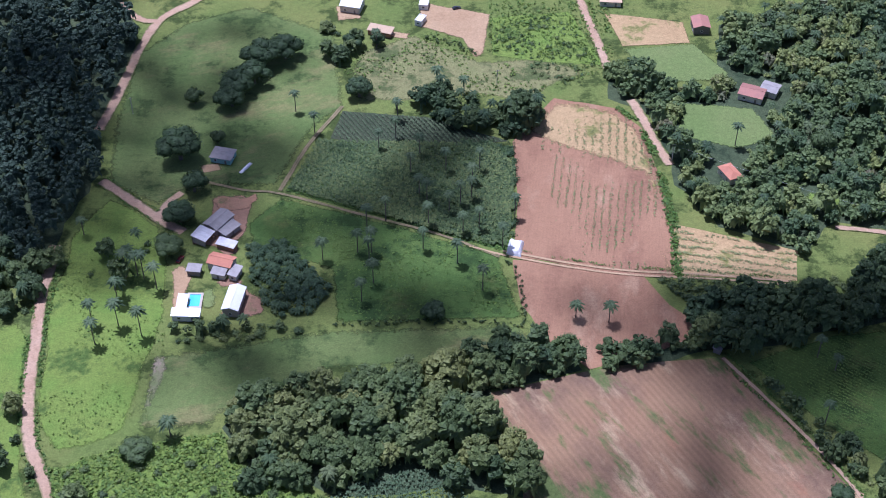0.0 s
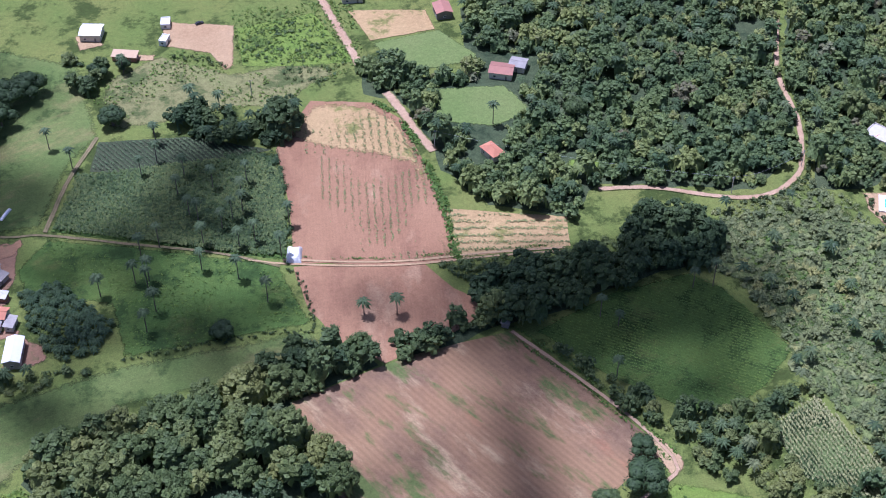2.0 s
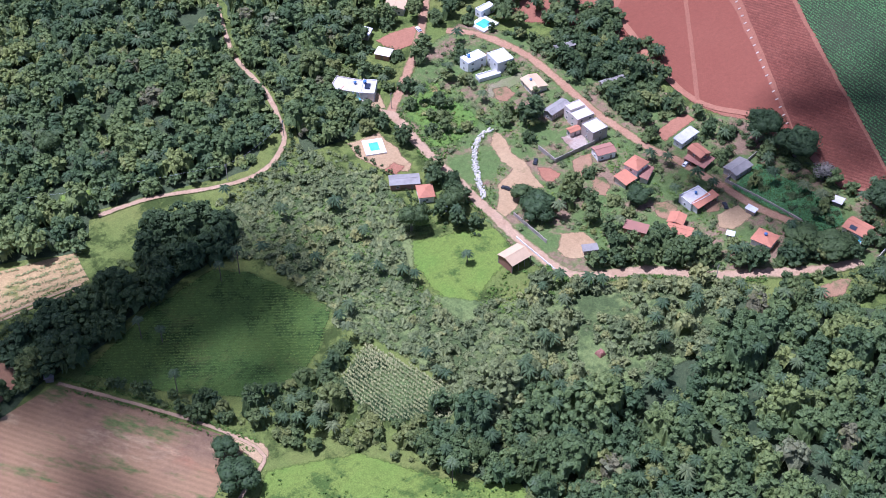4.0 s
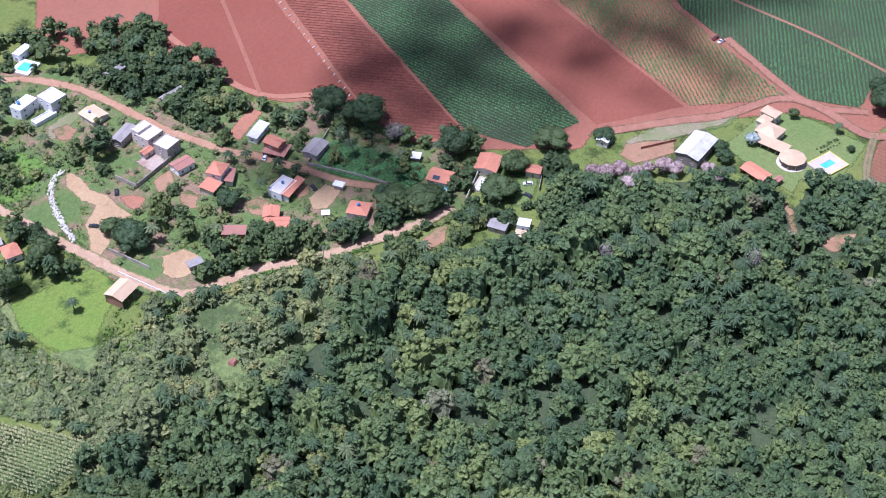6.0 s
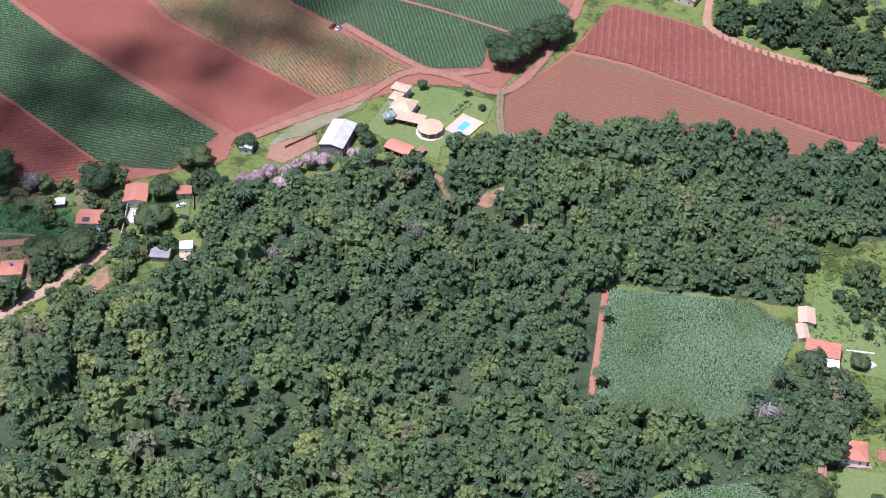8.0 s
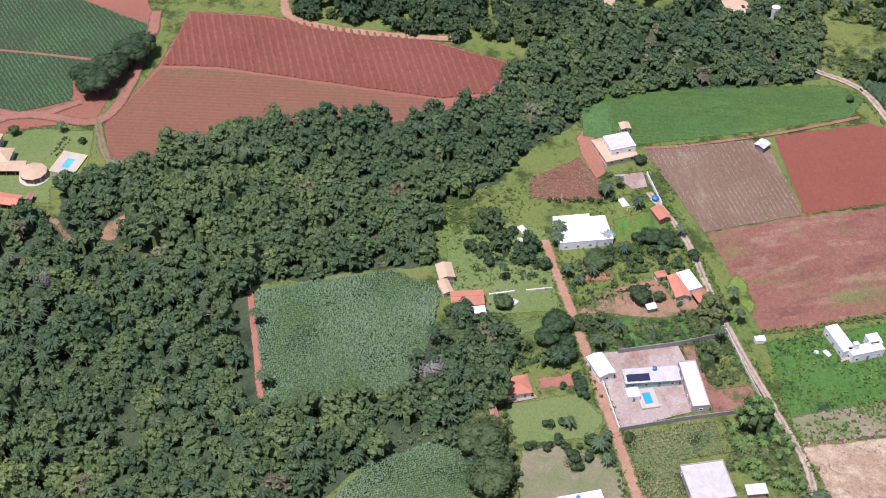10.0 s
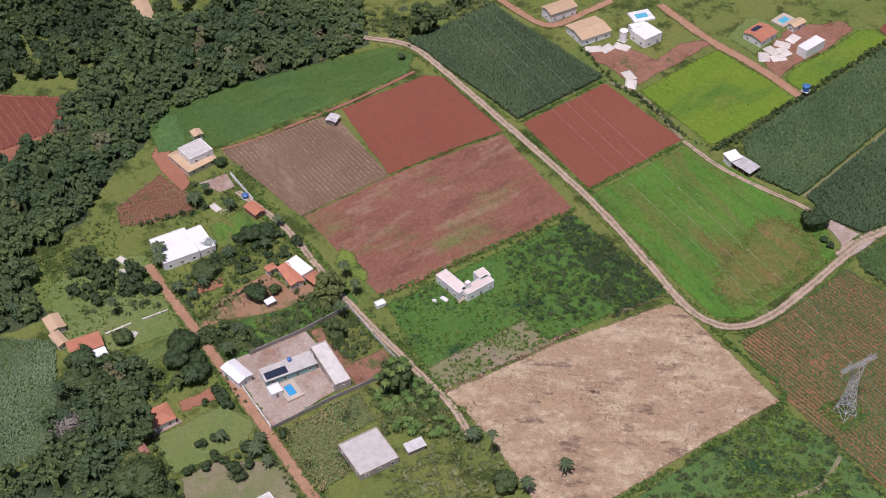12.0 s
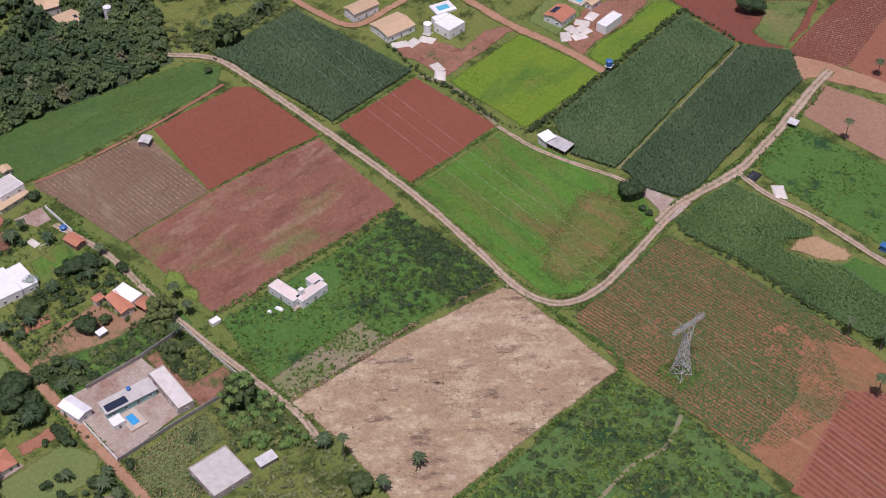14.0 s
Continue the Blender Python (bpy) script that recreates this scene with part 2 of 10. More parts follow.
# base colours
M = {
    "grass": earth("grass", (0.133, 0.178, 0.041), (0.206, 0.208, 0.057), weeds=(0.070, 0.098, 0.023), weed_cover=0.5, grain=0.4),
    "lawn": earth("lawn", (0.144, 0.200, 0.056), (0.193, 0.222, 0.075), grain=0.3),
    "pasture": earth("pasture", (0.119, 0.171, 0.046), (0.170, 0.194, 0.060), weeds=(0.082, 0.124, 0.034), weed_cover=0.45, grain=0.38, patches=[((0.232, 0.209, 0.081), 0.045, 0.54, 0.70, 20, 2.0)]),
    "freshgrass": earth("fresh_grass", (0.146, 0.225, 0.039), (0.213, 0.247, 0.051), weeds=(0.096, 0.154, 0.032), weed_cover=0.42, patch=0.05, grain=0.35),
    "slopegrass": earth("slope_grass", (0.198, 0.205, 0.075), (0.268, 0.225, 0.102), weeds=(0.118, 0.145, 0.048), weed_cover=0.5, patch=0.05, grain=0.4),
    "deepgrass": earth("deep_grass", (0.074, 0.132, 0.029), (0.113, 0.157, 0.034), weeds=(0.047, 0.088, 0.022), weed_cover=0.5, grain=0.4, patches=[((0.154, 0.170, 0.048), 0.05, 0.56, 0.72, 0, 1.4)]),
    "lushslope": earth("lush_slope_grass", (0.112, 0.205, 0.039), (0.177, 0.232, 0.049), weeds=(0.071, 0.130, 0.032), weed_cover=0.42, patch=0.05, grain=0.35),
    "drygrass": earth("dry_grass", (0.400, 0.285, 0.172), (0.335, 0.228, 0.142), patch=0.05, grain=0.35, patches=[((0.520, 0.405, 0.255), 0.11, 0.48, 0.62, 50, 1.8), ((0.215, 0.148, 0.100), 0.16, 0.55, 0.66, 50, 2.4), ((0.580, 0.475, 0.325), 0.25, 0.56, 0.70, 50, 1.8), ((0.110, 0.075, 0.052), 0.11, 0.63, 0.71, 50, 2.0)]),
    "stalks": earth("stalk_field_soil", (0.195, 0.125, 0.080), (0.240, 0.165, 0.105), grain=0.35, patches=[((0.340, 0.265, 0.165), 0.06, 0.56, 0.72, 3, 3.0), ((0.130, 0.150, 0.050), 0.07, 0.62, 0.74, 3, 2.0)]),
    "brightgrass": earth("bright_grass", (0.083, 0.205, 0.028), (0.107, 0.225, 0.032), patch=0.02, grain=0.4, patches=[((0.155, 0.185, 0.048), 0.10, 0.46, 0.66, 177, 7.0), ((0.230, 0.135, 0.064), 0.075, 0.50, 0.68, 177, 4.0), ((0.064, 0.150, 0.026), 0.2, 0.52, 0.7, 177, 5.0)]),
    "limegrass": earth("lime_grass", (0.134, 0.228, 0.021), (0.177, 0.240, 0.028), grain=0.3, patches=[((0.091, 0.180, 0.028), 0.04, 0.50, 0.68, 99, 2.5), ((0.219, 0.225, 0.043), 0.05, 0.58, 0.74, 99, 2.0)]),
    "limecrop": earth("green_crop_soil", (0.075, 0.150, 0.043), (0.107, 0.200, 0.056), grain=0.5, patches=[((0.128, 0.225, 0.064), 0.09, 0.50, 0.66, 82, 4.0)]),
    "weedy": earth("weedy_grass", (0.071, 0.162, 0.032), (0.112, 0.192, 0.039), weeds=(0.039, 0.095, 0.032), weed_cover=0.42, patch=0.05, grain=0.35, patches=[((0.161, 0.215, 0.043), 0.05, 0.60, 0.75, 0, 1.5)]),
    "scrub": earth("scrub_grass", (0.129, 0.182, 0.063), (0.179, 0.209, 0.074), weeds=(0.046, 0.079, 0.029), weed_cover=0.6),
    # soil under dense crops, with the plants' shade put into its dark colour
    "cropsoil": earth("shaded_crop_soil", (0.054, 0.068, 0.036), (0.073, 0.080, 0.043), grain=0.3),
    "redgreen": earth("red_soil_with_seedlings", (0.300, 0.145, 0.074), (0.345, 0.162, 0.082), grain=0.3, patches=[((0.165, 0.145, 0.056), 0.05, 0.48, 0.68, 5, 5.0), ((0.400, 0.220, 0.112), 0.12, 0.62, 0.72, 5, 6.0)]),
    "redfallow": earth("red_fallow_soil", (0.235, 0.105, 0.068), (0.280, 0.140, 0.090), angle=93, patch=0.02, grain=0.4, patches=[((0.360, 0.240, 0.155), 0.12, 0.54, 0.76, 93, 3.0), ((0.175, 0.078, 0.055), 0.10, 0.52, 0.70, 93, 3.0), ((0.185, 0.190, 0.065), 0.045, 0.56, 0.72, 93, 2.0)]),
    "redsoil": earth("red_soil", (0.232, 0.078, 0.048), (0.250, 0.090, 0.055), patch=0.015, grain=0.2, angle=177, row=2.6, row_tint=0.02, row_depth=0.01),
    "redpale": earth("pale_red_soil", (0.315, 0.135, 0.082), (0.270, 0.112, 0.068), patch=0.012, grain=0.2, angle=20, row=2.2, row_tint=0.02, row_depth=0.01),
    "brownred": earth("brown_red_soil", (0.235, 0.108, 0.062), (0.205, 0.100, 0.056), grain=0.25, angle=76, row=2.4, row_tint=0.16, row_depth=0.1, patches=[((0.185, 0.135, 0.060), 0.05, 0.52, 0.72, 76, 3.0)]),
    "reddark": earth("dark_red_soil", (0.194, 0.070, 0.045), (0.223, 0.083, 0.053), grain=0.3),
    "redridge": earth("ridge_soil", (0.228, 0.079, 0.051), (0.281, 0.121, 0.078)),
    "pinksoil": earth("brown_pink_soil", (0.300, 0.165, 0.090), (0.355, 0.205, 0.112), patch=0.02, angle=83, row=1.3, row_tint=0.03, row_depth=0.03, grain=0.2, patches=[((0.235, 0.125, 0.072), 0.03, 0.46, 0.66, 83, 2.5), ((0.425, 0.280, 0.160), 0.05, 0.54, 0.72, 83, 2.0)]),
    "palesoil": earth("pale_dry_soil", (0.440, 0.309, 0.144), (0.385, 0.257, 0.118), weeds=(0.250, 0.245, 0.074), weed_cover=0.42, patch=0.03, grain=0.3),
    "stubble": earth("stubble_soil", (0.262, 0.158, 0.084), (0.312, 0.198, 0.104), angle=STUBBLE, row=2.3, row_tint=0.12, row_depth=0.07, patch=0.02, grain=0.16, patches=[((0.190, 0.122, 0.076), 0.030, 0.46, 0.66, STUBBLE, 1.6), ((0.480, 0.360, 0.198), 0.10, 0.54, 0.72, STUBBLE, 3.5), ((0.115, 0.150, 0.044), 0.10, 0.52, 0.62, STUBBLE, 3.0), ((0.345, 0.160, 0.084), 0.05, 0.58, 0.74, STUBBLE, 3.0)]),
    "yard": earth("trodden_earth", (0.453, 0.317, 0.173), (0.363, 0.233, 0.120), weeds=(0.227, 0.185, 0.080), weed_cover=0.15, grain=0.22),
    "redgarden": earth("garden_earth", (0.300, 0.170, 0.095), (0.360, 0.221, 0.128), weeds=(0.130, 0.160, 0.053), weed_cover=0.42, patch=0.06, grain=0.22),
    "farmyard": earth("farmyard_earth", (0.309, 0.185, 0.113), (0.247, 0.140, 0.084), weeds=(0.154, 0.150, 0.059), weed_cover=0.2, grain=0.22),
    "redplot": earth("disturbed_red_earth", (0.275, 0.135, 0.085), (0.335, 0.180, 0.120), weeds=(0.130, 0.150, 0.050), weed_cover=0.35, patch=0.06, grain=0.35, patches=[((0.200, 0.090, 0.058), 0.09, 0.54, 0.70, 0, 1.0)]),
    "redyard": earth("red_trodden_earth", (0.374, 0.176, 0.106), (0.330, 0.147, 0.086), grain=0.22),
    "concrete": earth("stained_concrete", (0.400, 0.315, 0.250), (0.455, 0.375, 0.305), patch=0.08, grain=0.25, patches=[((0.335, 0.215, 0.155), 0.09, 0.50, 0.68, 0, 1.0), ((0.520, 0.450, 0.380), 0.12, 0.60, 0.74, 0, 1.0)]),
    "pinkfield": earth("smooth_pinkish_soil", (0.319, 0.185, 0.118), (0.360, 0.215, 0.139), grain=0.3),
    "lushscrub": earth("scrubland_grass", (0.083, 0.165, 0.043), (0.150, 0.205, 0.056), weeds=(0.040, 0.090, 0.034), weed_cover=0.5, patch=0.05, grain=0.35),
    "road": earth("dirt_road", (0.474, 0.325, 0.206), (0.386, 0.245, 0.144), patch=0.1, track=(0.175, 0.185, 0.063), grain=0.22),
    "redroad": earth("red_dirt_road", (0.422, 0.250, 0.151), (0.360, 0.195, 0.113), patch=0.1, track=(0.165, 0.165, 0.055), grain=0.22),
    "redtrack": earth("red_farm_track", (0.335, 0.165, 0.105), (0.290, 0.135, 0.085), patch=0.1, track=(0.190, 0.120, 0.065), grain=0.25),
    "ruts": earth("grassy_rut_track", (0.255, 0.190, 0.105), (0.200, 0.165, 0.080), patch=0.15, track=(0.135, 0.150, 0.055), crown=True, grain=0.3),
    "greyroad": earth("sandy_road", (0.490, 0.370, 0.270), (0.410, 0.295, 0.212), patch=0.1, track=(0.150, 0.170, 0.060), crown=True, grain=0.25),
    "palm": foliage("palm_fronds", (0.056, 0.092, 0.045), (0.096, 0.138, 0.062), (0.161, 0.185, 0.086), rough=0.45),
    "leaf": foliage("broad_leaves", (0.045, 0.076, 0.032), (0.107, 0.145, 0.049), (0.190, 0.208, 0.066)),
    "mixed": foliage("mixed_forest_leaves", (0.064, 0.105, 0.046), (0.130, 0.178, 0.062), (0.218, 0.248, 0.074), brown=(0.148, 0.138, 0.078), pale=(0.195, 0.212, 0.114)),
    "dull": foliage("grey_green_leaves", (0.118, 0.152, 0.064), (0.198, 0.225, 0.094), (0.300, 0.295, 0.102)),
    "gum": foliage("eucalyptus_leaves", (0.045, 0.072, 0.047), (0.064, 0.096, 0.060), (0.091, 0.120, 0.071)),
    "maize": foliage("maize_leaves", (0.051, 0.090, 0.043), (0.077, 0.122, 0.056), (0.112, 0.150, 0.071)),
    "cane": foliage("cane_leaves", (0.107, 0.170, 0.091), (0.155, 0.225, 0.120), (0.219, 0.280, 0.144)),
    "ripe": foliage("ripe_maize_leaves", (0.168, 0.203, 0.084), (0.288, 0.290, 0.132), (0.396, 0.378, 0.192)),
    "dryripe": foliage("withered_maize_leaves", (0.150, 0.150, 0.060), (0.250, 0.215, 0.095), (0.360, 0.295, 0.140)),
    "banana": foliage("banana_leaves", (0.085, 0.165, 0.045), (0.125, 0.215, 0.056), (0.175, 0.255, 0.072)),
    "drystalk": foliage("dry_stalks_and_leaves", (0.238, 0.145, 0.094), (0.356, 0.253, 0.165), (0.475, 0.392, 0.264)),
    "potato": foliage("potato_leaves", (0.067, 0.171, 0.065), (0.097, 0.222, 0.078), (0.134, 0.275, 0.094)),
    "seedling": foliage("seedlings", (0.128, 0.170, 0.060), (0.193, 0.215, 0.080), (0.257, 0.250, 0.107)),
    "sparse": foliage("sparse_row_crop", (0.054, 0.112, 0.036), (0.080, 0.140, 0.045), (0.118, 0.165, 0.058)),
    "worngreen": earth("worn_green_crop", (0.125, 0.180, 0.040), (0.165, 0.175, 0.050), patch=0.03, grain=0.4, patches=[((0.275, 0.155, 0.072), 0.09, 0.42, 0.62, 177, 3.0), ((0.088, 0.195, 0.032), 0.12, 0.52, 0.68, 177, 4.0)]),
    "corn": foliage("green_corn_leaves", (0.066, 0.120, 0.049), (0.098, 0.155, 0.062), (0.139, 0.182, 0.077)),
    "fodder": foliage("fodder_grass_blades", (0.064, 0.125, 0.043), (0.096, 0.168, 0.056), (0.144, 0.200, 0.068)),
    "tallweed": foliage("tall_weed_leaves", (0.042, 0.075, 0.030), (0.081, 0.125, 0.041), (0.133, 0.165, 0.052)),
    "lushcrop": foliage("lush_low_crop", (0.069, 0.135, 0.027), (0.110, 0.180, 0.033), (0.163, 0.222, 0.040)),
    "pinkbloom": foliage("pink_blossom", (0.30, 0.215, 0.200), (0.41, 0.300, 0.280), (0.50, 0.395, 0.370)),
    "greybranch": foliage("bare_grey_twigs", (0.22, 0.20, 0.17), (0.28, 0.255, 0.22), (0.33, 0.30, 0.265)),
    "silver": foliage("silver_leaves", (0.30, 0.36, 0.33), (0.45, 0.50, 0.46), (0.60, 0.63, 0.58)),
    "worn": earth("worn_grass", (0.17, 0.20, 0.075), (0.30, 0.235, 0.16), weeds=(0.36, 0.28, 0.20), weed_cover=0.35, patch=0.08, grain=0.22),
    "village": earth("village_ground", (0.110, 0.165, 0.048), (0.165, 0.190, 0.064), weeds=(0.31, 0.205, 0.130), weed_cover=0.52, patch=0.05, grain=0.4),
    "scrubland": earth("scrubland_floor", (0.155, 0.205, 0.066), (0.209, 0.230, 0.083), weeds=(0.102, 0.140, 0.049), weed_cover=0.6, grain=0.4),
    "under": earth("undergrowth", (0.063, 0.087, 0.041), (0.090, 0.105, 0.046), weeds=(0.043, 0.066, 0.031), weed_cover=0.5),
    "bark": plain("bark", (0.17, 0.135, 0.11), (0.11, 0.09, 0.075), rough=0.95),
    "white": plain("white_paint", (0.84, 0.83, 0.80), (0.72, 0.69, 0.65)),
    "whitesheet": plain("white_roof_sheet", (0.86, 0.85, 0.83), (0.74, 0.72, 0.69), rough=0.5),
    "cream": plain("cream_paint", (0.66, 0.60, 0.50), (0.54, 0.48, 0.40)),
    "pinkwash": plain("pinkish_wash", (0.70, 0.60, 0.53), (0.60, 0.50, 0.44)),
    "turquoise": plain("turquoise_paint", (0.33, 0.56, 0.52), (0.27, 0.46, 0.43)),
    "block": plain("bare_block", (0.46, 0.395, 0.34), (0.36, 0.305, 0.26)),
    "brick": plain("red_block", (0.38, 0.19, 0.13), (0.30, 0.15, 0.105)),
    "tile": plain("terracotta_tiles", (0.52, 0.212, 0.118), (0.40, 0.160, 0.095)),
    "oldtile": plain("weathered_tiles", (0.37, 0.170, 0.118), (0.28, 0.140, 0.105)),
    "cream_tile": plain("cream_tiles", (0.56, 0.40, 0.24), (0.47, 0.33, 0.20)),
    "fibre": plain("fibre_cement", (0.335, 0.305, 0.275), (0.225, 0.205, 0.185)),
    "tin": plain("weathered_sheet", (0.60, 0.58, 0.55), (0.40, 0.375, 0.345), rough=0.5),
    "slab": plain("concrete_slab", (0.62, 0.585, 0.535), (0.46, 0.425, 0.375)),
    "paving": plain("pool_paving", (0.520, 0.445, 0.350), (0.440, 0.370, 0.285)),
    "stone": plain("white_stone", (0.66, 0.61, 0.53), (0.52, 0.47, 0.40)),
    "glass": plain("window_glass", (0.03, 0.035, 0.04), (0.05, 0.05, 0.05), rough=0.12, spec=0.6),
    "dark": plain("dark_opening", (0.035, 0.03, 0.028), (0.05, 0.045, 0.04), rough=0.9),
    "solar": plain("solar_cells", (0.025, 0.032, 0.055), (0.035, 0.042, 0.065), rough=0.25),
    "water": plain("pool_water", (0.10, 0.46, 0.60), (0.16, 0.55, 0.66), rough=0.06, spec=0.6),
    "bluewater": plain("blue_pool_water", (0.045, 0.30, 0.58), (0.07, 0.38, 0.64), rough=0.06, spec=0.6),
    "tankblue": plain("blue_tank_plastic", (0.05, 0.15, 0.38), (0.06, 0.18, 0.42), rough=0.45),
    "steel": plain("galvanised_steel", (0.60, 0.60, 0.59), (0.48, 0.48, 0.48), rough=0.55, metal=0.25),
    "wire": plain("aluminium_wire", (0.62, 0.62, 0.60), (0.55, 0.55, 0.54), rough=0.45, metal=0.4),
    "wood": plain("grey_timber", (0.27, 0.235, 0.20), (0.19, 0.165, 0.14), rough=0.95),
    "yellow": plain("yellow_kerb_paint", (0.70, 0.58, 0.10), (0.62, 0.50, 0.10)),
    "carwhite": plain("white_car_paint", (0.80, 0.80, 0.80), (0.76, 0.76, 0.76), rough=0.25),
    "cardark": plain("dark_car_paint", (0.035, 0.037, 0.045), (0.05, 0.05, 0.055), rough=0.25),
    "carred": plain("dark_red_car_paint", (0.16, 0.03, 0.028), (0.19, 0.04, 0.035), rough=0.25),
    "tyre": plain("tyre_rubber", (0.03, 0.03, 0.03), (0.045, 0.045, 0.045), rough=0.9),
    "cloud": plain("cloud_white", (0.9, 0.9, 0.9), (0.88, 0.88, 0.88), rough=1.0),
}


# ---- small mesh helpers ----
def mesh_object(name, verts, faces, mat, parent=None, label="", tint=None):
    me = bpy.data.meshes.new(name)
    me.from_pydata(verts, [], faces)
    me.materials.append(mat)
    ob = new(name, me)
    if parent:
        ob.parent = parent
    if label:
        ob["label"] = label
    return ob


def part(name, bm, mat, parent=None, label=""):
    me = bpy.data.meshes.new(name)
    bm.to_mesh(me)
    bm.free()
    me.materials.append(mat)
    ob = new(name, me)
    if parent:
        ob.parent = parent
    if label:
        ob["label"] = label
    return ob


def thing(name, x, y, z=0.0, angle=0.0, label="", category="", group="", kind=""):
    e = new(name)
    e.matrix_world = pose(x, y, z, 0, 0, angle)
    return tagged(e, label, category, group, kind)


def rough_outline(points, step=6.0, wobble=0.7, seed=0):
    """The outline with points every few metres, nudged so that no edge is ruler-straight."""
    out = []
    for (x0, y0), (x1, y1) in zip(points, points[1:] + points[:1]):
        n = max(1, int(math.hypot(x1 - x0, y1 - y0) / step))
        for k in range(n):
            f = k / n
            x, y = x0 + (x1 - x0) * f, y0 + (y1 - y0) * f
            w = wobble if k else wobble * 0.3
            out.append((x + w * noise.noise((x * 0.13, y * 0.13, seed)), y + w * noise.noise((x * 0.13, y * 0.13, seed + 9.0))))
    return out


BARE = []  # outlines of yards and other kept ground
BLOCKED = []  # built footprints and road beds, where nothing grows
LEVEL = itertools.count(1)


# how far each kind of ground thins out into its neighbour, in metres
SOFT = {"yard": 2.0, "slope": 5.0, "clearing": 4.0, "grass_bank": 1.6, "bare_ground": 3.0, "worn_patch": 8.0, "pale_soil": 6.0, "meadow": 3.0, "pasture": 6.0, "thicket_floor": 3.0, "scrubland": 3.0, "gully": 2.5, "verge": 3.0, "plot": 1.5, "lawn": 2.5, "building_site": 2.0, "meadow_strip": 3.0, "earth_strip": 1.2, "village_ground": 3.0, "wash": 1.6, "crop_field": 1.2, "fallow_field": 2.0}
FADED = {}


def faded(mat):
    """The same ground, breaking up towards its rim so that what lies under it shows through."""
    if mat.name not in FADED:
        m = mat.copy()
        nt = m.node_tree
        exit_node = nt.nodes["Material Output"]
        body = exit_node.inputs["Surface"].links[0].from_socket
        at = nt.nodes.new("ShaderNodeAttribute")
        at.attribute_name = "rim"
        ragged = noise_fac(nt, coords(nt), 0.4, 6, 0.75, 0.3, 0.7)
        reach = node(nt, "ShaderNodeMath")
        reach.operation, reach.inputs[1].default_value = "MULTIPLY_ADD", 1.5
        nt.links.new(at.outputs["Fac"], reach.inputs[0])
        nt.links.new(ragged, reach.inputs[2])
        mr = node(nt, "ShaderNodeMapRange")
        mr.inputs[1].default_value, mr.inputs[2].default_value = 0.85, 1.45
        nt.links.new(reach.outputs[0], mr.inputs[0])
        mx = nt.nodes.new("ShaderNodeMixShader")
        nt.links.new(mr.outputs[0], mx.inputs[0])
        nt.links.new(nt.nodes.new("ShaderNodeBsdfTransparent").outputs[0], mx.inputs[1])
        nt.links.new(body, mx.inputs[2])
        nt.links.new(mx.outputs[0], exit_node.inputs["Surface"])
        FADED[mat.name] = m
    return FADED[mat.name]


def rim_distance(pts, ring):
    """Distance of each point to the outline."""
    best = np.full(len(pts), 1e9)
    for (x0, y0), (x1, y1) in zip(ring, ring[1:] + ring[:1]):
        dx, dy = x1 - x0, y1 - y0
        f = np.clip(((pts[:, 0] - x0) * dx + (pts[:, 1] - y0) * dy) / max(dx * dx + dy * dy, 1e-6), 0, 1)
        best = np.minimum(best, np.hypot(pts[:, 0] - x0 - f * dx, pts[:, 1] - y0 - f * dy))
    return best


def soft_sheet(name, ring, z, mat, soft):
    """A level sheet, meshed finely along its rim, with the nearness of the rim as an attribute."""
    xs, ys = np.array([p[0] for p in ring]), np.array([p[1] for p in ring])
    step = max(1.0, soft * 0.6)
    gx, gy = np.meshgrid(np.arange(xs.min(), xs.max(), step), np.arange(ys.min(), ys.max(), step))
    pts = np.stack([gx.ravel(), gy.ravel()], 1)
    d = rim_distance(pts, ring)
    pts = pts[(d > step * 0.4) & (d < soft + step * 1.6)]
    pts = pts[inside(pts[:, 0], pts[:, 1], ring)]
    n = len(ring)
    every = [Vector(p) for p in ring] + [Vector(p) for p in pts]
    vs, _, fs, _, _, _ = delaunay_2d_cdt(every, [(k, (k + 1) % n) for k in range(n)], [], 1, 1e-5)
    flat = np.array([(v.x, v.y) for v in vs])
    fs = [tuple(f) if (vs[f[1]] - vs[f[0]]).cross(vs[f[2]] - vs[f[0]]) > 0 else tuple(f[::-1]) for f in fs]
    ob = mesh_object(name, [(x, y, z) for x, y in flat], fs, faded(mat))
    at = ob.data.attributes.new("rim", "FLOAT", "POINT")
    at.data.foreach_set("value", np.clip(rim_distance(flat, ring) / soft, 0, 1))
    return ob


def field(name, points, mat, label, category="field", wobble=0.9, level=None, soft=None):
    """A patch of ground laid a little above what lies under it."""
    if name in ("yard", "building_site", "patio", "lawn", "grass_bank", "clearing", "gully"):
        BARE.append(points)
    ring = rough_outline(points, wobble=wobble, seed=len(points))
    z = level or 0.002 * next(LEVEL) + 0.06
    soft = SOFT.get(name, 0.0) if soft is None else soft
    if soft and wobble > 0.5:
        return tagged(soft_sheet(name, ring, z, mat, soft), label, category, kind="structure")
    bm = bmesh.new()
    top = [bm.verts.new((x, y, z)) for x, y in ring]
    f = bm.faces.new(top)
    f.normal_update()
    if f.normal.z < 0:
        f.normal_flip()
    bmesh.ops.triangulate(bm, faces=[f])
    ob = part(name, bm, mat)
    return tagged(ob, label, category, kind="structure")


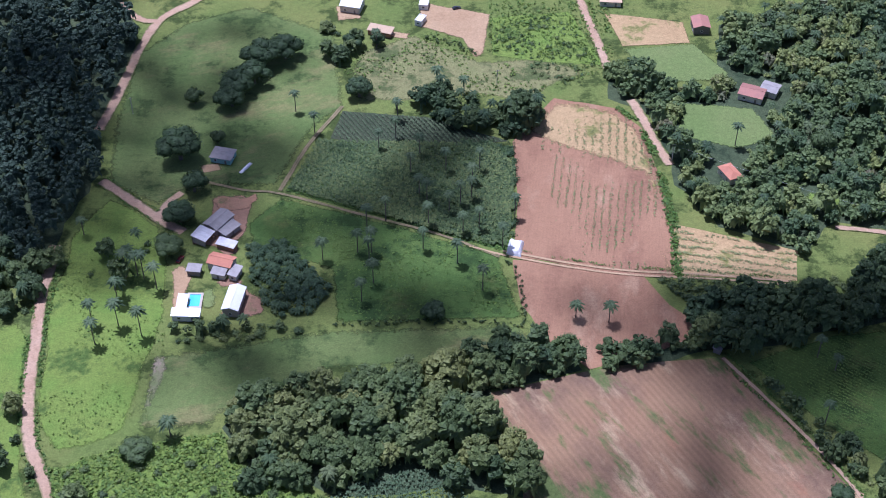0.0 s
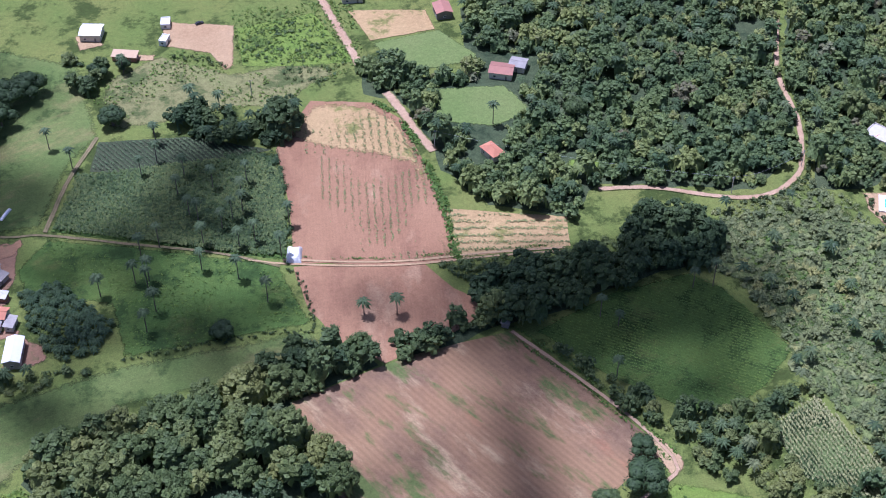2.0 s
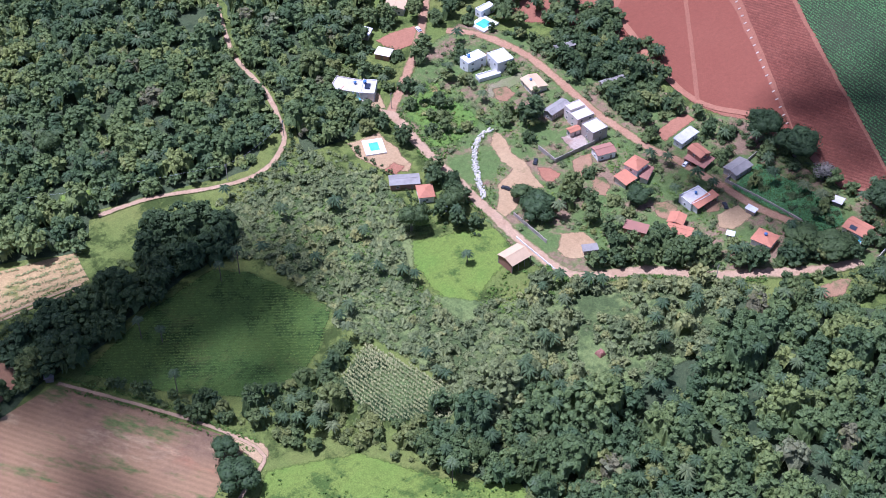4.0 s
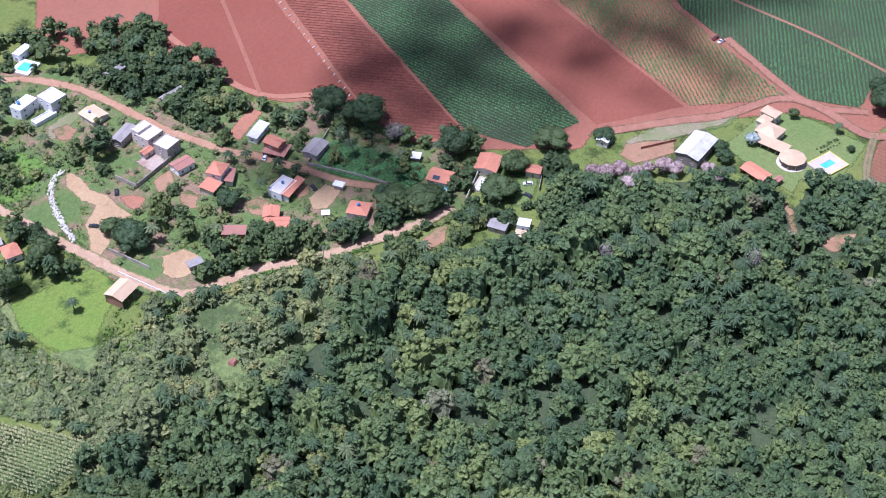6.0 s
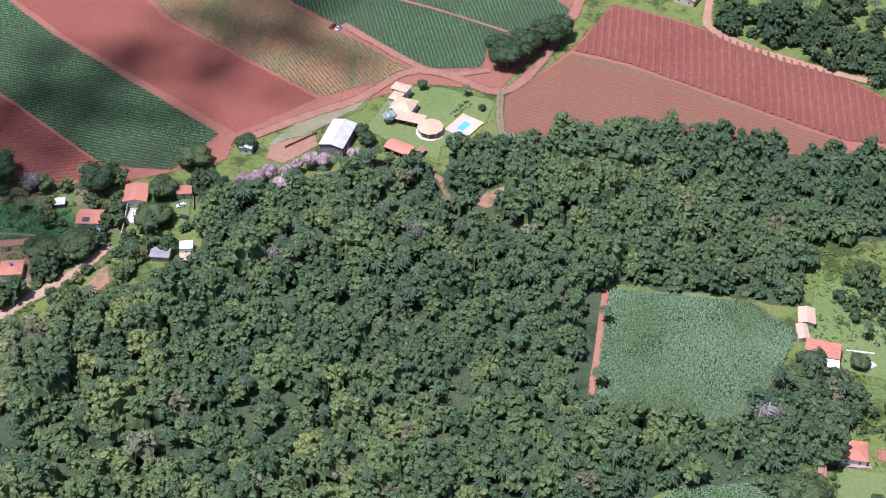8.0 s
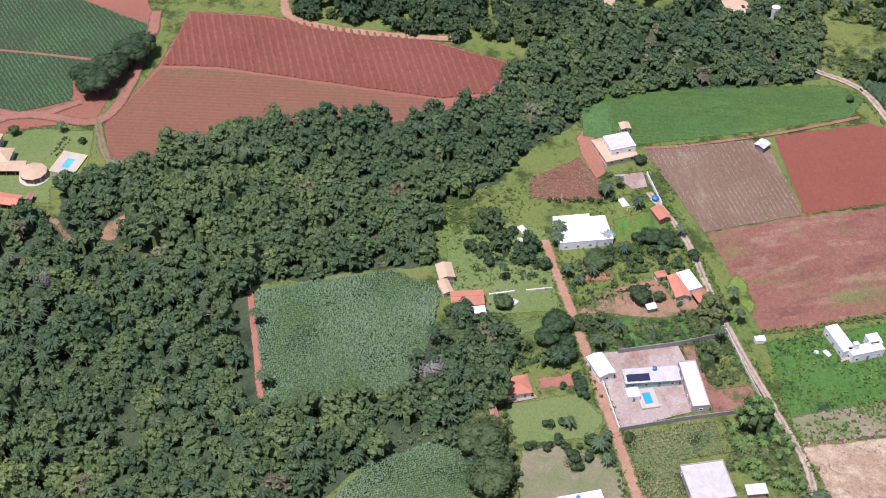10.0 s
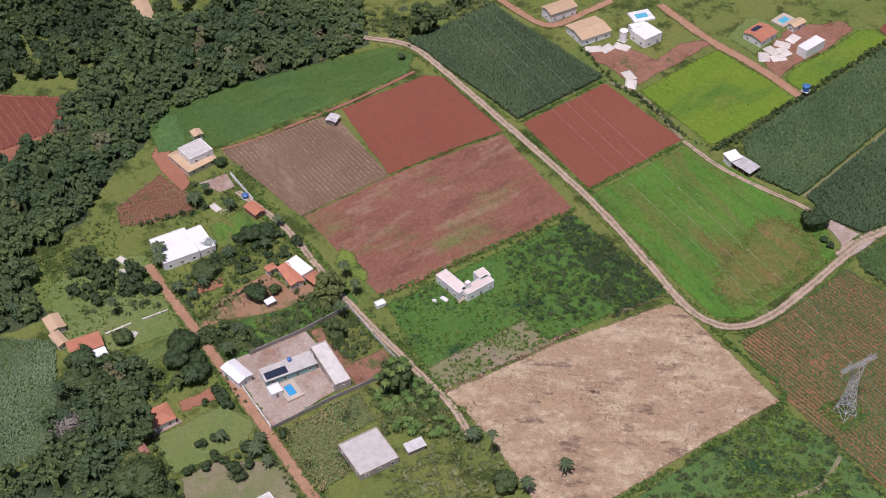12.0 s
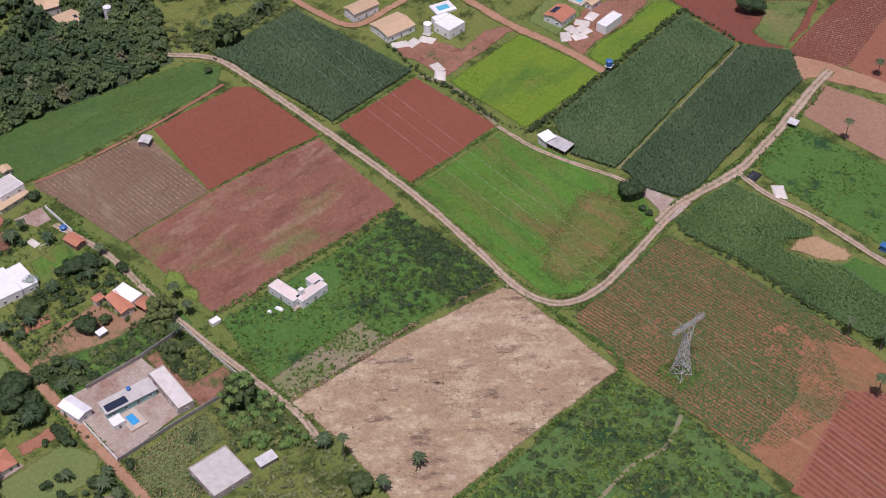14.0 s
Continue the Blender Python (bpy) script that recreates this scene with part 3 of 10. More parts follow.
def smooth_line(points, step=3.0):
    """Catmull-Rom through the points."""
    p = [Vector((*q, 0)) for q in points]
    p = [2 * p[0] - p[1]] + p + [2 * p[-1] - p[-2]]
    out = []
    for a, b, c, d in zip(p, p[1:], p[2:], p[3:]):
        n = max(1, int((c - b).length / step))
        for k in range(n):
            t = k / n
            out.append(0.5 * ((2 * b) + (c - a) * t + (2 * a - 5 * b + 4 * c - d) * t * t + (3 * b - a - 3 * c + d) * t ** 3))
    out.append(p[-2])
    return out


def road(points, width, label, mat="road", name="road"):
    line = smooth_line(points)
    z = 0.002 * next(LEVEL) + 0.06
    vs, fs = [], []
    for k, p in enumerate(line):
        d = (line[min(k + 1, len(line) - 1)] - line[max(k - 1, 0)]).normalized()
        n = Vector((-d.y, d.x, 0))
        a = width / 2 * (1 + 0.25 * noise.noise((p.x * 0.1, p.y * 0.1, 3)))
        b = width / 2 * (1 + 0.25 * noise.noise((p.x * 0.1, p.y * 0.1, 7)))
        a, b = a * 1.2, b * 1.2
        vs += [(*(p + n * a).xy, z), (*(p + n * a * 0.5).xy, z + 0.01), (*p.xy, z + 0.03), (*(p - n * b * 0.5).xy, z + 0.01), (*(p - n * b).xy, z)]
        if k:
            i = 5 * k
            fs += [(i + q - 5, i + q - 4, i + q + 1, i + q) for q in range(4)]
    fs = [f[::-1] for f in fs]
    for p, q in zip(line[::3], line[3::3]):
        d = q - p
        BLOCKED.append(((p.x + q.x) / 2, (p.y + q.y) / 2, d.length / 2, width / 2 - 0.8, math.atan2(d.y, d.x)))
    ob = mesh_object(name, vs, fs, M[mat])
    across = ob.data.attributes.new("across", "FLOAT", "POINT")
    across.data.foreach_set("value", np.tile((1.0, 0.5, 0.0, 0.5, 1.0), len(line)))
    return tagged(ob, label, "road", kind="structure")


# ---- plants: templates as vertex and triangle arrays ----
RNG = np.random.default_rng(5)


def ico(sub):
    bm = bmesh.new()
    bmesh.ops.create_icosphere(bm, subdivisions=sub, radius=1)
    v = np.array([q.co[:] for q in bm.verts])
    f = np.array([[q.index for q in t.verts] for t in bm.faces])
    bm.free()
    return v, f


ICO1 = ico(1)


def leaves(centres, normals, size, rng, stray=0.24):
    """One bent leaf clump (a triangle) at each place, facing roughly outwards."""
    n = len(centres)
    nn = normals + rng.normal(0, stray, (n, 3))
    nn /= np.linalg.norm(nn, axis=1)[:, None]
    a = np.cross(nn, rng.normal(0, 1, (n, 3)))
    a /= np.linalg.norm(a, axis=1)[:, None]
    b = np.cross(nn, a)
    s = size * rng.uniform(0.6, 1.3, (n, 1))
    v = np.stack([centres + a * s, centres - a * s * 0.5 + b * s * 0.8, centres - a * s * 0.5 - b * s * 0.8], 1).reshape(-1, 3)
    return v, np.arange(3 * n).reshape(-1, 3)


def broadleaf(seed, height=1.0, spread=1.0, count=260, lobes=8, size=0.12, cores=5):
    """A crown of lobes; unit radius, base at 0. Returns leaf and core arrays."""
    rng = np.random.default_rng(seed)
    cs, rs = [], []
    for k in range(lobes):
        a, d = rng.uniform(0, 2 * np.pi), np.sqrt(rng.uniform(0, 1)) * 0.62
        cs.append((np.cos(a) * d * spread, np.sin(a) * d * spread, height * (0.62 + 0.30 * (1 - d / 0.62) + rng.uniform(-0.1, 0.06))))
        rs.append(rng.uniform(0.28, 0.45))
    cs, rs = np.array(cs), np.array(rs)
    pick = rng.choice(lobes, count, p=rs ** 2 / (rs ** 2).sum())
    d = rng.normal(0, 1, (count, 3))
    d[:, 2] = np.abs(d[:, 2]) * 1.1 - 0.35
    d /= np.linalg.norm(d, axis=1)[:, None]
    c = cs[pick] + d * rs[pick][:, None] * rng.uniform(0.85, 1.08, (count, 1)) * (1, 1, 0.85)
    lv, lf = leaves(c, d, size, rng)
    kv, kf = [], []
    ball = ICO1
    for q, r in list(zip(cs, rs))[:cores]:
        kf.append(ball[1] + len(ball[0]) * len(kv))
        kv.append(ball[0] * r * (0.97, 0.97, 0.82) * rng.uniform(0.88, 1.04, (len(ball[0]), 1)) + q)
    return (lv, lf), (np.concatenate(kv), np.concatenate(kf))


def frond_crown(seed, fronds=16, length=1.0, top=2.6):
    """Arching feathered fronds: a keeled blade on each, young ones upright, old ones hanging."""
    rng = np.random.default_rng(seed)
    vs, fs = [], []
    for k in range(fronds):
        a = 2 * np.pi * (k * 0.382 + rng.uniform(-0.03, 0.03))
        up = 1.05 - 1.35 * k / fronds + rng.uniform(-0.1, 0.1)
        L = length * rng.uniform(0.85, 1.12)
        u, w = np.array((np.cos(a), np.sin(a), 0)), np.array((-np.sin(a), np.cos(a), 0))
        for j in range(6):
            s = j / 5
            c = u * L * (s * (1 - 0.18 * max(up, 0))) + np.array((0, 0, L * (up * 0.85 * s - (0.5 + 0.5 * max(up, 0)) * s * s)))
            wd = L * (0.03, 0.10, 0.135, 0.125, 0.085, 0.01)[j]
            i = len(vs)
            dz = np.array((0, 0, wd * 0.7))
            vs += [c - w * wd - dz, c, c + w * wd - dz]
            if j:
                fs += [(i - 3, i - 2, i + 1), (i - 3, i + 1, i), (i - 2, i - 1, i + 2), (i - 2, i + 2, i + 1)]
    v = np.array(vs)
    v[:, 2] += top
    return v, np.array(fs)


def rod(r0, r1, h, n=6, lean=0.0):
    a = np.arange(n) * 2 * np.pi / n
    v = np.concatenate([np.stack([np.cos(a) * r0, np.sin(a) * r0, a * 0], 1), np.stack([np.cos(a) * r1 + lean, np.sin(a) * r1, a * 0 + h], 1)])
    f = [(k, (k + 1) % n, n + (k + 1) % n) for k in range(n)] + [(k, n + (k + 1) % n, n + k) for k in range(n)]
    return v, np.array(f)


SHRUBS = [broadleaf(60 + k, height=0.9, lobes=4, count=58, size=0.19, cores=1) for k in range(5)]
PALMS = [frond_crown(90 + k, fronds=16 + 2 * k) for k in range(4)]


def link_arrays(name, blocks, mats, label, category, kind="", parent=None):
    """One mesh from (verts, tris, material index, tint) blocks."""
    vs = np.concatenate([b[0] for b in blocks])
    off = np.cumsum([0] + [len(b[0]) for b in blocks[:-1]])
    fs = np.concatenate([b[1] + o for b, o in zip(blocks, off)])
    me = bpy.data.meshes.new(name)
    me.vertices.add(len(vs))
    me.vertices.foreach_set("co", vs.astype(np.float32).ravel())
    me.loops.add(3 * len(fs))
    me.loops.foreach_set("vertex_index", fs.astype(np.int32).ravel())
    me.polygons.add(len(fs))
    me.polygons.foreach_set("loop_start", np.arange(0, 3 * len(fs), 3, dtype=np.int32))
    me.polygons.foreach_set("material_index", np.concatenate([np.full(len(b[1]), b[2], np.int32) for b in blocks]))
    at = me.attributes.new("tint", "FLOAT", "POINT")
    at.data.foreach_set("value", np.concatenate([np.full(len(b[0]), b[3], np.float32) for b in blocks]))
    for m in mats:
        me.materials.append(m)
    me.polygons.foreach_set("use_smooth", np.ones(len(fs), bool))
    me.update(calc_edges=True)
    ob = new(name, me)
    if parent:
        ob.parent = parent
    return tagged(ob, label, category, kind=kind)


def placed(arr, x, y, z, s, turn, sz=None):
    v, f = arr
    c, w = math.cos(turn), math.sin(turn)
    sz = s if sz is None else sz
    return np.stack([(v[:, 0] * c - v[:, 1] * w) * s + x, (v[:, 0] * w + v[:, 1] * c) * s + y, v[:, 2] * sz + z], 1), f


def inside(px, py, poly):
    ok = np.zeros(len(px), bool)
    for (x0, y0), (x1, y1) in zip(poly, poly[1:] + poly[:1]):
        hit = ((y0 > py) != (y1 > py)) & (px < (x1 - x0) * (py - y0) / ((y1 - y0) or 1e-9) + x0)
        ok ^= hit
    return ok


def scatter(poly, spacing, rng, holes=(), jitter=0.45):
    """Jittered grid points within the outline."""
    xs, ys = [p[0] for p in poly], [p[1] for p in poly]
    gx, gy = np.meshgrid(np.arange(min(xs), max(xs), spacing), np.arange(min(ys), max(ys), spacing * 0.87))
    gx = gx + (np.arange(len(gx)) % 2)[:, None] * spacing / 2
    px = (gx + rng.uniform(-jitter, jitter, gx.shape) * spacing).ravel()
    py = (gy + rng.uniform(-jitter, jitter, gy.shape) * spacing).ravel()
    ok = inside(px, py, poly)
    for h in holes:
        ok &= ~inside(px, py, h)
    return px[ok], py[ok]


def free_of_buildings(px, py, margin=1.5):
    ok = np.ones(len(px), bool)
    for x, y, hl, hw, ang in BLOCKED:
        c, s = math.cos(ang), math.sin(ang)
        dx, dy = px - x, py - y
        ok &= (np.abs(dx * c + dy * s) > hl + margin) | (np.abs(dy * c - dx * s) > hw + margin)
    for poly in BARE:
        ok &= ~inside(px, py, poly)
    return ok


BOUGH = (ICO1[0], np.array([f for f in ICO1[1] if ICO1[0][f].mean(0)[2] > -0.6]))


def boughs(centres, radii, rng):
    """Rounded masses of foliage, each an uneven ball open below."""
    n, (v, f) = len(radii), BOUGH
    vs = v[None] * radii[:, None, None] * rng.uniform(0.56, 1.3, (n, len(v), 1)) * (1, 1, 0.86) + centres[:, None]
    fs = f[None] + (np.arange(n) * len(v))[:, None, None]
    return vs.reshape(-1, 3), fs.reshape(-1, 3)


def dome(height, owner, x0, y0, step, x, y, r, top, depth, plant, sharp=1.0):
    """Raise a round crown (or a lobe of one) in the height map."""
    i0, i1 = max(0, int((x - r - x0) / step)), min(height.shape[1], int((x + r - x0) / step) + 2)
    j0, j1 = max(0, int((y - r - y0) / step)), min(height.shape[0], int((y + r - y0) / step) + 2)
    if i0 >= i1 or j0 >= j1:
        return
    gx, gy = np.meshgrid(x0 + np.arange(i0, i1) * step - x, y0 + np.arange(j0, j1) * step - y)
    q = (gx * gx + gy * gy) / (r * r)
    h = np.where(q < 1, top - depth * (1 - np.sqrt(np.maximum(0, 1 - q))) ** sharp, 0)
    part_h, part_o = height[j0:j1, i0:i1], owner[j0:j1, i0:i1]
    up = h > part_h
    part_h[up] = h[up]
    part_o[up] = plant


def woodland(name, poly, label, spacing=6.0, radius=(3.0, 5.3), palms=0.1, shrubs=0.2, tint=(0.05, 0.75), holes=(), seed=1, talls=0.0, keep=1.0, category="woodland", palm_height=(5.0, 9.5), palm_size=(2.8, 4.0), shrub_size=(1.2, 2.2), margin=1.2, leaf="leaf", old=None, stretch=(1.0, 1.35), great=False, density=2.4, leaf_size=0.38, hollow=1.0, frond="palm"):
    """Crowns of many lobes grown into one another: a rugged canopy covered all over with small leaf clumps, palms standing out."""
    rng = np.random.default_rng(seed)
    px, py = scatter(poly, spacing, rng, holes)
    ok = free_of_buildings(px, py, margin)
    px, py = px[ok], py[ok]
    step = 0.5
    x0, y0 = min(p[0] for p in poly) - 9, min(p[1] for p in poly) - 9
    nx, ny = int((max(p[0] for p in poly) + 9 - x0) / step), int((max(p[1] for p in poly) + 9 - y0) / step)
    height, owner = np.zeros((ny, nx)), np.zeros((ny, nx), int)
    tints, late, fill, lumps = [], [], [], []
    forest = leaf == "mixed"
    for x, y in zip(px, py):
        if rng.random() > keep:
            continue
        q, turn = rng.random(), rng.uniform(0, 6.28)
        kind = rng.random()
        grove_tone = noise.noise((x * 0.02, y * 0.02, 4))
        t = float(np.clip(tint[0] + (tint[1] - tint[0]) * (rng.beta(1.3, 1.6) if kind > 0.05 else 1.15) + 0.24 * grove_tone, 0, 0.78 if forest else 1))
        # inside this outline the leaf tint is only lowered, for a darker canopy
        if old and t > 0.0 and bool(inside(np.array([x]), np.array([y]), old)[0]):
            t *= 0.82
        if forest and kind > 0.97:
            t = 0.86 if kind < 0.99 else 0.93
        if q < palms * (1.0 + 1.6 * noise.noise((x * 0.03, y * 0.03, 9))):
            late.append((x, y, rng.uniform(*palm_height), rng.uniform(*palm_size), turn, t if not forest else min(t, 0.7)))
            continue
        tints.append(t)
        k = len(tints) - 1
        bushy = q < palms + shrubs
        if bushy:
            r = rng.uniform(*shrub_size)
            top, lobes, depth = r * rng.uniform(0.75, 1.1), 7, r * 0.72
        elif q < palms + shrubs + talls:
            r = rng.uniform(*radius)
            top, lobes, depth = r * rng.uniform(3.0, 4.2), 7, r * 2.2
        else:
            size = rng.random()
            r = rng.uniform(*radius) * (1.55 if size < 0.1 else 1.2 if size < 0.2 else 1.0)
            top, lobes, depth = r * rng.uniform(*stretch) * rng.uniform(0.85, 1.9) + 1.5 * max(0.0, grove_tone), int((7 if forest else 9) * max(1.0, r / 3.4) ** 1.5), r * 1.25
        fill.append(0.97 if bushy else 0.66)
        dome(height, owner, x0, y0, step, x, y, r * 0.93, top * 0.9, depth, k)
        for n in range(lobes):
            a, d = rng.uniform(0, 6.28), math.sqrt((n + rng.random()) / lobes) * 0.86
            rl = r * (rng.uniform(0.18, 0.38) if bushy else rng.uniform(0.2, 0.44) * min(1.0, (3.4 / r) ** 0.55))
            lift = top - depth * (1 - math.sqrt(1 - d * d)) + r * rng.uniform(-0.06, 0.14)
            lx, ly = x + r * d * math.cos(a), y + r * d * math.sin(a)
            dome(height, owner, x0, y0, step, lx, ly, rl * 0.95, lift, rl * 0.9, k)
            if not bushy:
                lumps.append((lx, ly, lift - rl * 0.86, rl, np.clip(t + rng.uniform(-0.05, 0.05), 0, 1)))
    tints, fill = np.array(tints or [0.5]), np.array(fill or [0.9])
    # ragged leaf-clump relief on every crown
    grid = rng.normal(0, 1, (ny, nx))
    rag = (grid + np.roll(grid, 1, 0) + np.roll(grid, 1, 1) + np.roll(grid, (1, 1), (0, 1))) / 2
    height = np.where(height > 0.5, np.maximum(0.3, height + np.clip(rag, -1.8, 1.8) * 0.12), height)
    # deep shade between the crowns: hollows sink below their surroundings
    pad = np.pad(height, 4, mode="edge")
    for axis in (0, 1):
        pad = sum(np.roll(pad, q, axis) for q in range(-4, 5)) / 9
    mean = pad[4:-4, 4:-4]
    height = np.where(height > 0.5, np.maximum(0.46, height - hollow * np.maximum(0, mean - height)), height)
    gy_, gx_ = np.gradient(height, step)
    # the canopy's own surface
    coarse = 2
    hb, ob_ = height[::coarse, ::coarse], owner[::coarse, ::coarse]
    full = hb > 0.45
    cell = full[:-1, :-1] & full[1:, :-1] & full[:-1, 1:] & full[1:, 1:]
    jj, ii = np.nonzero(cell)
    ids = np.arange(hb.size).reshape(hb.shape)
    a, b, c, d = ids[jj, ii], ids[jj, ii + 1], ids[jj + 1, ii + 1], ids[jj + 1, ii]
    tri = np.concatenate([np.stack([a, b, c], 1), np.stack([a, c, d], 1)])
    used, inv = np.unique(tri, return_inverse=True)
    mx, my = np.meshgrid(x0 + np.arange(hb.shape[1]) * step * coarse, y0 + np.arange(hb.shape[0]) * step * coarse)
    body = np.stack([mx.ravel()[used] + rng.uniform(-0.25, 0.25, len(used)), my.ravel()[used] + rng.uniform(-0.25, 0.25, len(used)), np.maximum(hb.ravel()[used] * fill[ob_.ravel()[used]] - 0.15, 0.1)], 1)
    body_t = tints[ob_.ravel()[used]]
    # leaves, more of them where the crowns fall away steeply
    n = int(density * nx * ny * step * step * 2.2)
    sx, sy, chance = rng.uniform(0, nx - 1, n), rng.uniform(0, ny - 1, n), rng.random(n)
    si, sj = sx.astype(int), sy.astype(int)
    slope = np.hypot(gx_[sj, si], gy_[sj, si])
    steep = (slope > 1.5) & (fill[owner[sj, si]] < 0.9) & (rng.random(n) < 0.8)
    ok = (height[sj, si] > 0.3) & ~steep & (chance * 2.2 < np.sqrt(1 + np.minimum(slope, 2.0) ** 2))
    sx, sy, si, sj = sx[ok], sy[ok], si[ok], sj[ok]
    n = len(sx)
    nrm = np.stack([-np.clip(gx_[sj, si], -2, 2), -np.clip(gy_[sj, si], -2, 2), np.ones(n)], 1)
    nrm /= np.linalg.norm(nrm, axis=1)[:, None]
    drop = np.where(np.hypot(gx_[sj, si], gy_[sj, si]) > 2.0, rng.uniform(0.5, 1, n), 1.0)
    ctr = np.stack([x0 + sx * step, y0 + sy * step, height[sj, si] * drop + rng.uniform(-0.2, 0.32, n)], 1)
    lv, lf = leaves(ctr, nrm, leaf_size * 1.08, rng, 0.34)
    leaf_t = np.repeat(tints[owner[sj, si]], 3)
    blocks = [(body, inv.reshape(-1, 3), 0, 0.5), (lv, lf, 0, 0.5)]
    palm_t = []
    if lumps:
        lumps = np.array(lumps)
        bv, bf = boughs(lumps[:, :3], lumps[:, 3], rng)
        blocks.append((bv, bf, 0, 0.5))
        palm_t.append(np.repeat(lumps[:, 4], len(BOUGH[0])))
    for x, y, h, s, turn, t in late:
        v, f = PALMS[rng.integers(len(PALMS))]
        i, j = int(np.clip((x - x0) / step, 0, nx - 1)), int(np.clip((y - y0) / step, 0, ny - 1))
        blocks.append((*placed((v - (0, 0, 2.6), f), x, y, max(h, height[j, i] + 1.0), s, turn), 1, t))
        palm_t.append(np.full(len(v), t))
    ob = link_arrays(name, blocks, [M[leaf], M[frond]], label, category, "stuff")
    ob.data.attributes["tint"].data.foreach_set("value", np.concatenate([body_t, leaf_t] + palm_t).astype(np.float32))
    ob.data.polygons.foreach_set("use_smooth", np.zeros(len(ob.data.polygons), bool))
    return ob


def crop_rows(name, poly, angle, spacing, along, size, height, mat, label, seed=1, category="crop", holes=(), gaps=0.1, tint=(0.2, 0.7), sprigs=3, jitter=0.25, lean=0.55, bare=None):
    """Plants in straight rows: each is a few splayed blades."""
    rng = np.random.default_rng(seed)
    c, s = math.cos(radians(angle)), math.sin(radians(angle))
    local = [(x * c + y * s, -x * s + y * c) for x, y in poly]
    us, vs_ = [p[0] for p in local], [p[1] for p in local]
    gu, gv = np.meshgrid(np.arange(min(us), max(us), along), np.arange(min(vs_), max(vs_), spacing))
    u = (gu + rng.uniform(-0.5, 0.5, gu.shape) * along).ravel()
    v = (gv + rng.normal(0, jitter * 0.4, gv.shape) * spacing).ravel()
    x, y = u * c - v * s, u * s + v * c
    ok = inside(x, y, poly) & (rng.random(len(x)) > gaps)
    for h in holes:
        ok &= ~inside(x, y, h)
    ok &= free_of_buildings(x, y, 0.6)
    x, y = x[ok], y[ok]
    if bare is not None:  # worn patches without plants
        wear = np.array([noise.noise((a * 0.035, b * 0.035, seed + 3.3)) + 0.5 * noise.noise((a * 0.13, b * 0.13, seed)) for a, b in zip(x, y)])
        stay = wear + rng.normal(0, 0.12, len(x)) > bare
        x, y = x[stay], y[stay]
    n = len(x)
    patch = np.array([noise.noise((a * 0.04, b * 0.04, seed)) for a, b in zip(x, y)])
    k = np.repeat(np.arange(n), sprigs)
    a = rng.uniform(0, 2 * np.pi, len(k))
    big = (rng.uniform(0.7, 1.25, len(k)) * (1 + 0.35 * patch[k]))
    base = np.stack([x[k], y[k], np.full(len(k), 0.32)], 1)
    out = np.stack([np.cos(a), np.sin(a), a * 0], 1)
    side = np.stack([-np.sin(a), np.cos(a), a * 0], 1)
    tip = base + out * (size * lean * big)[:, None] + np.array((0, 0, 1.0)) * (height * big)[:, None]
    w = (size * 0.45 * big)[:, None]
    far = base + out * (size * (lean + 0.5) * big)[:, None] + np.array((0, 0, 0.55)) * (height * big)[:, None]
    verts = np.stack([base, tip + side * w, tip - side * w, far], 1).reshape(-1, 3)
    i = np.arange(len(k)) * 4
    tris = np.concatenate([np.stack([i, i + 1, i + 2], 1), np.stack([i + 1, i + 3, i + 2], 1)])
    tints = np.clip(rng.uniform(*tint, n) + 0.35 * patch, 0, 1)
    ob = link_arrays(name, [(verts, tris, 0, 0.5)], [M[mat]], label, category, "stuff")
    ob.data.attributes["tint"].data.foreach_set("value", np.repeat(tints[k], 4).astype(np.float32))
    return ob


def ridges(name, poly, angle, spacing, width, height, mat, label, seed=1):
    """Long soil ridges clipped to the outline."""
    rng = np.random.default_rng(seed)
    c, s = math.cos(radians(angle)), math.sin(radians(angle))
    local = [(x * c + y * s, -x * s + y * c) for x, y in poly]
    lo, hi = min(p[1] for p in local), max(p[1] for p in local)
    blocks = []
    v = lo + spacing / 2
    while v < hi:
        cuts = sorted(u0 + (u1 - u0) * (v - v0) / (v1 - v0) for (u0, v0), (u1, v1) in zip(local, local[1:] + local[:1]) if (v0 > v) != (v1 > v))
        for a, b in zip(cuts[::2], cuts[1::2]):
            n = max(2, int((b - a) / 5))
            us = np.linspace(a + 0.5, b - 0.5, n)
            w = width / 2 * rng.uniform(0.75, 1.2, n)
            off = rng.normal(0, 0.06, n)
            z = 0.04 + height * rng.uniform(0.7, 1.2, n)
            rows_ = [np.stack([us * c - (v + off + k * w) * s, us * s + (v + off + k * w) * c, 0.30 + (z if k == 0 else z * 0)], 1) for k in (-1, 0, 1)]
            vv = np.stack(rows_, 1).reshape(-1, 3)
            i = np.arange(n - 1)[:, None] * 3
            f = np.concatenate([i + q for q in ((0, 3, 4), (0, 4, 1), (1, 4, 5), (1, 5, 2))])
            blocks.append((vv, f, 0, 0.5))
        v += spacing
    return link_arrays(name, blocks, [M[mat]], label, "soil", "stuff")


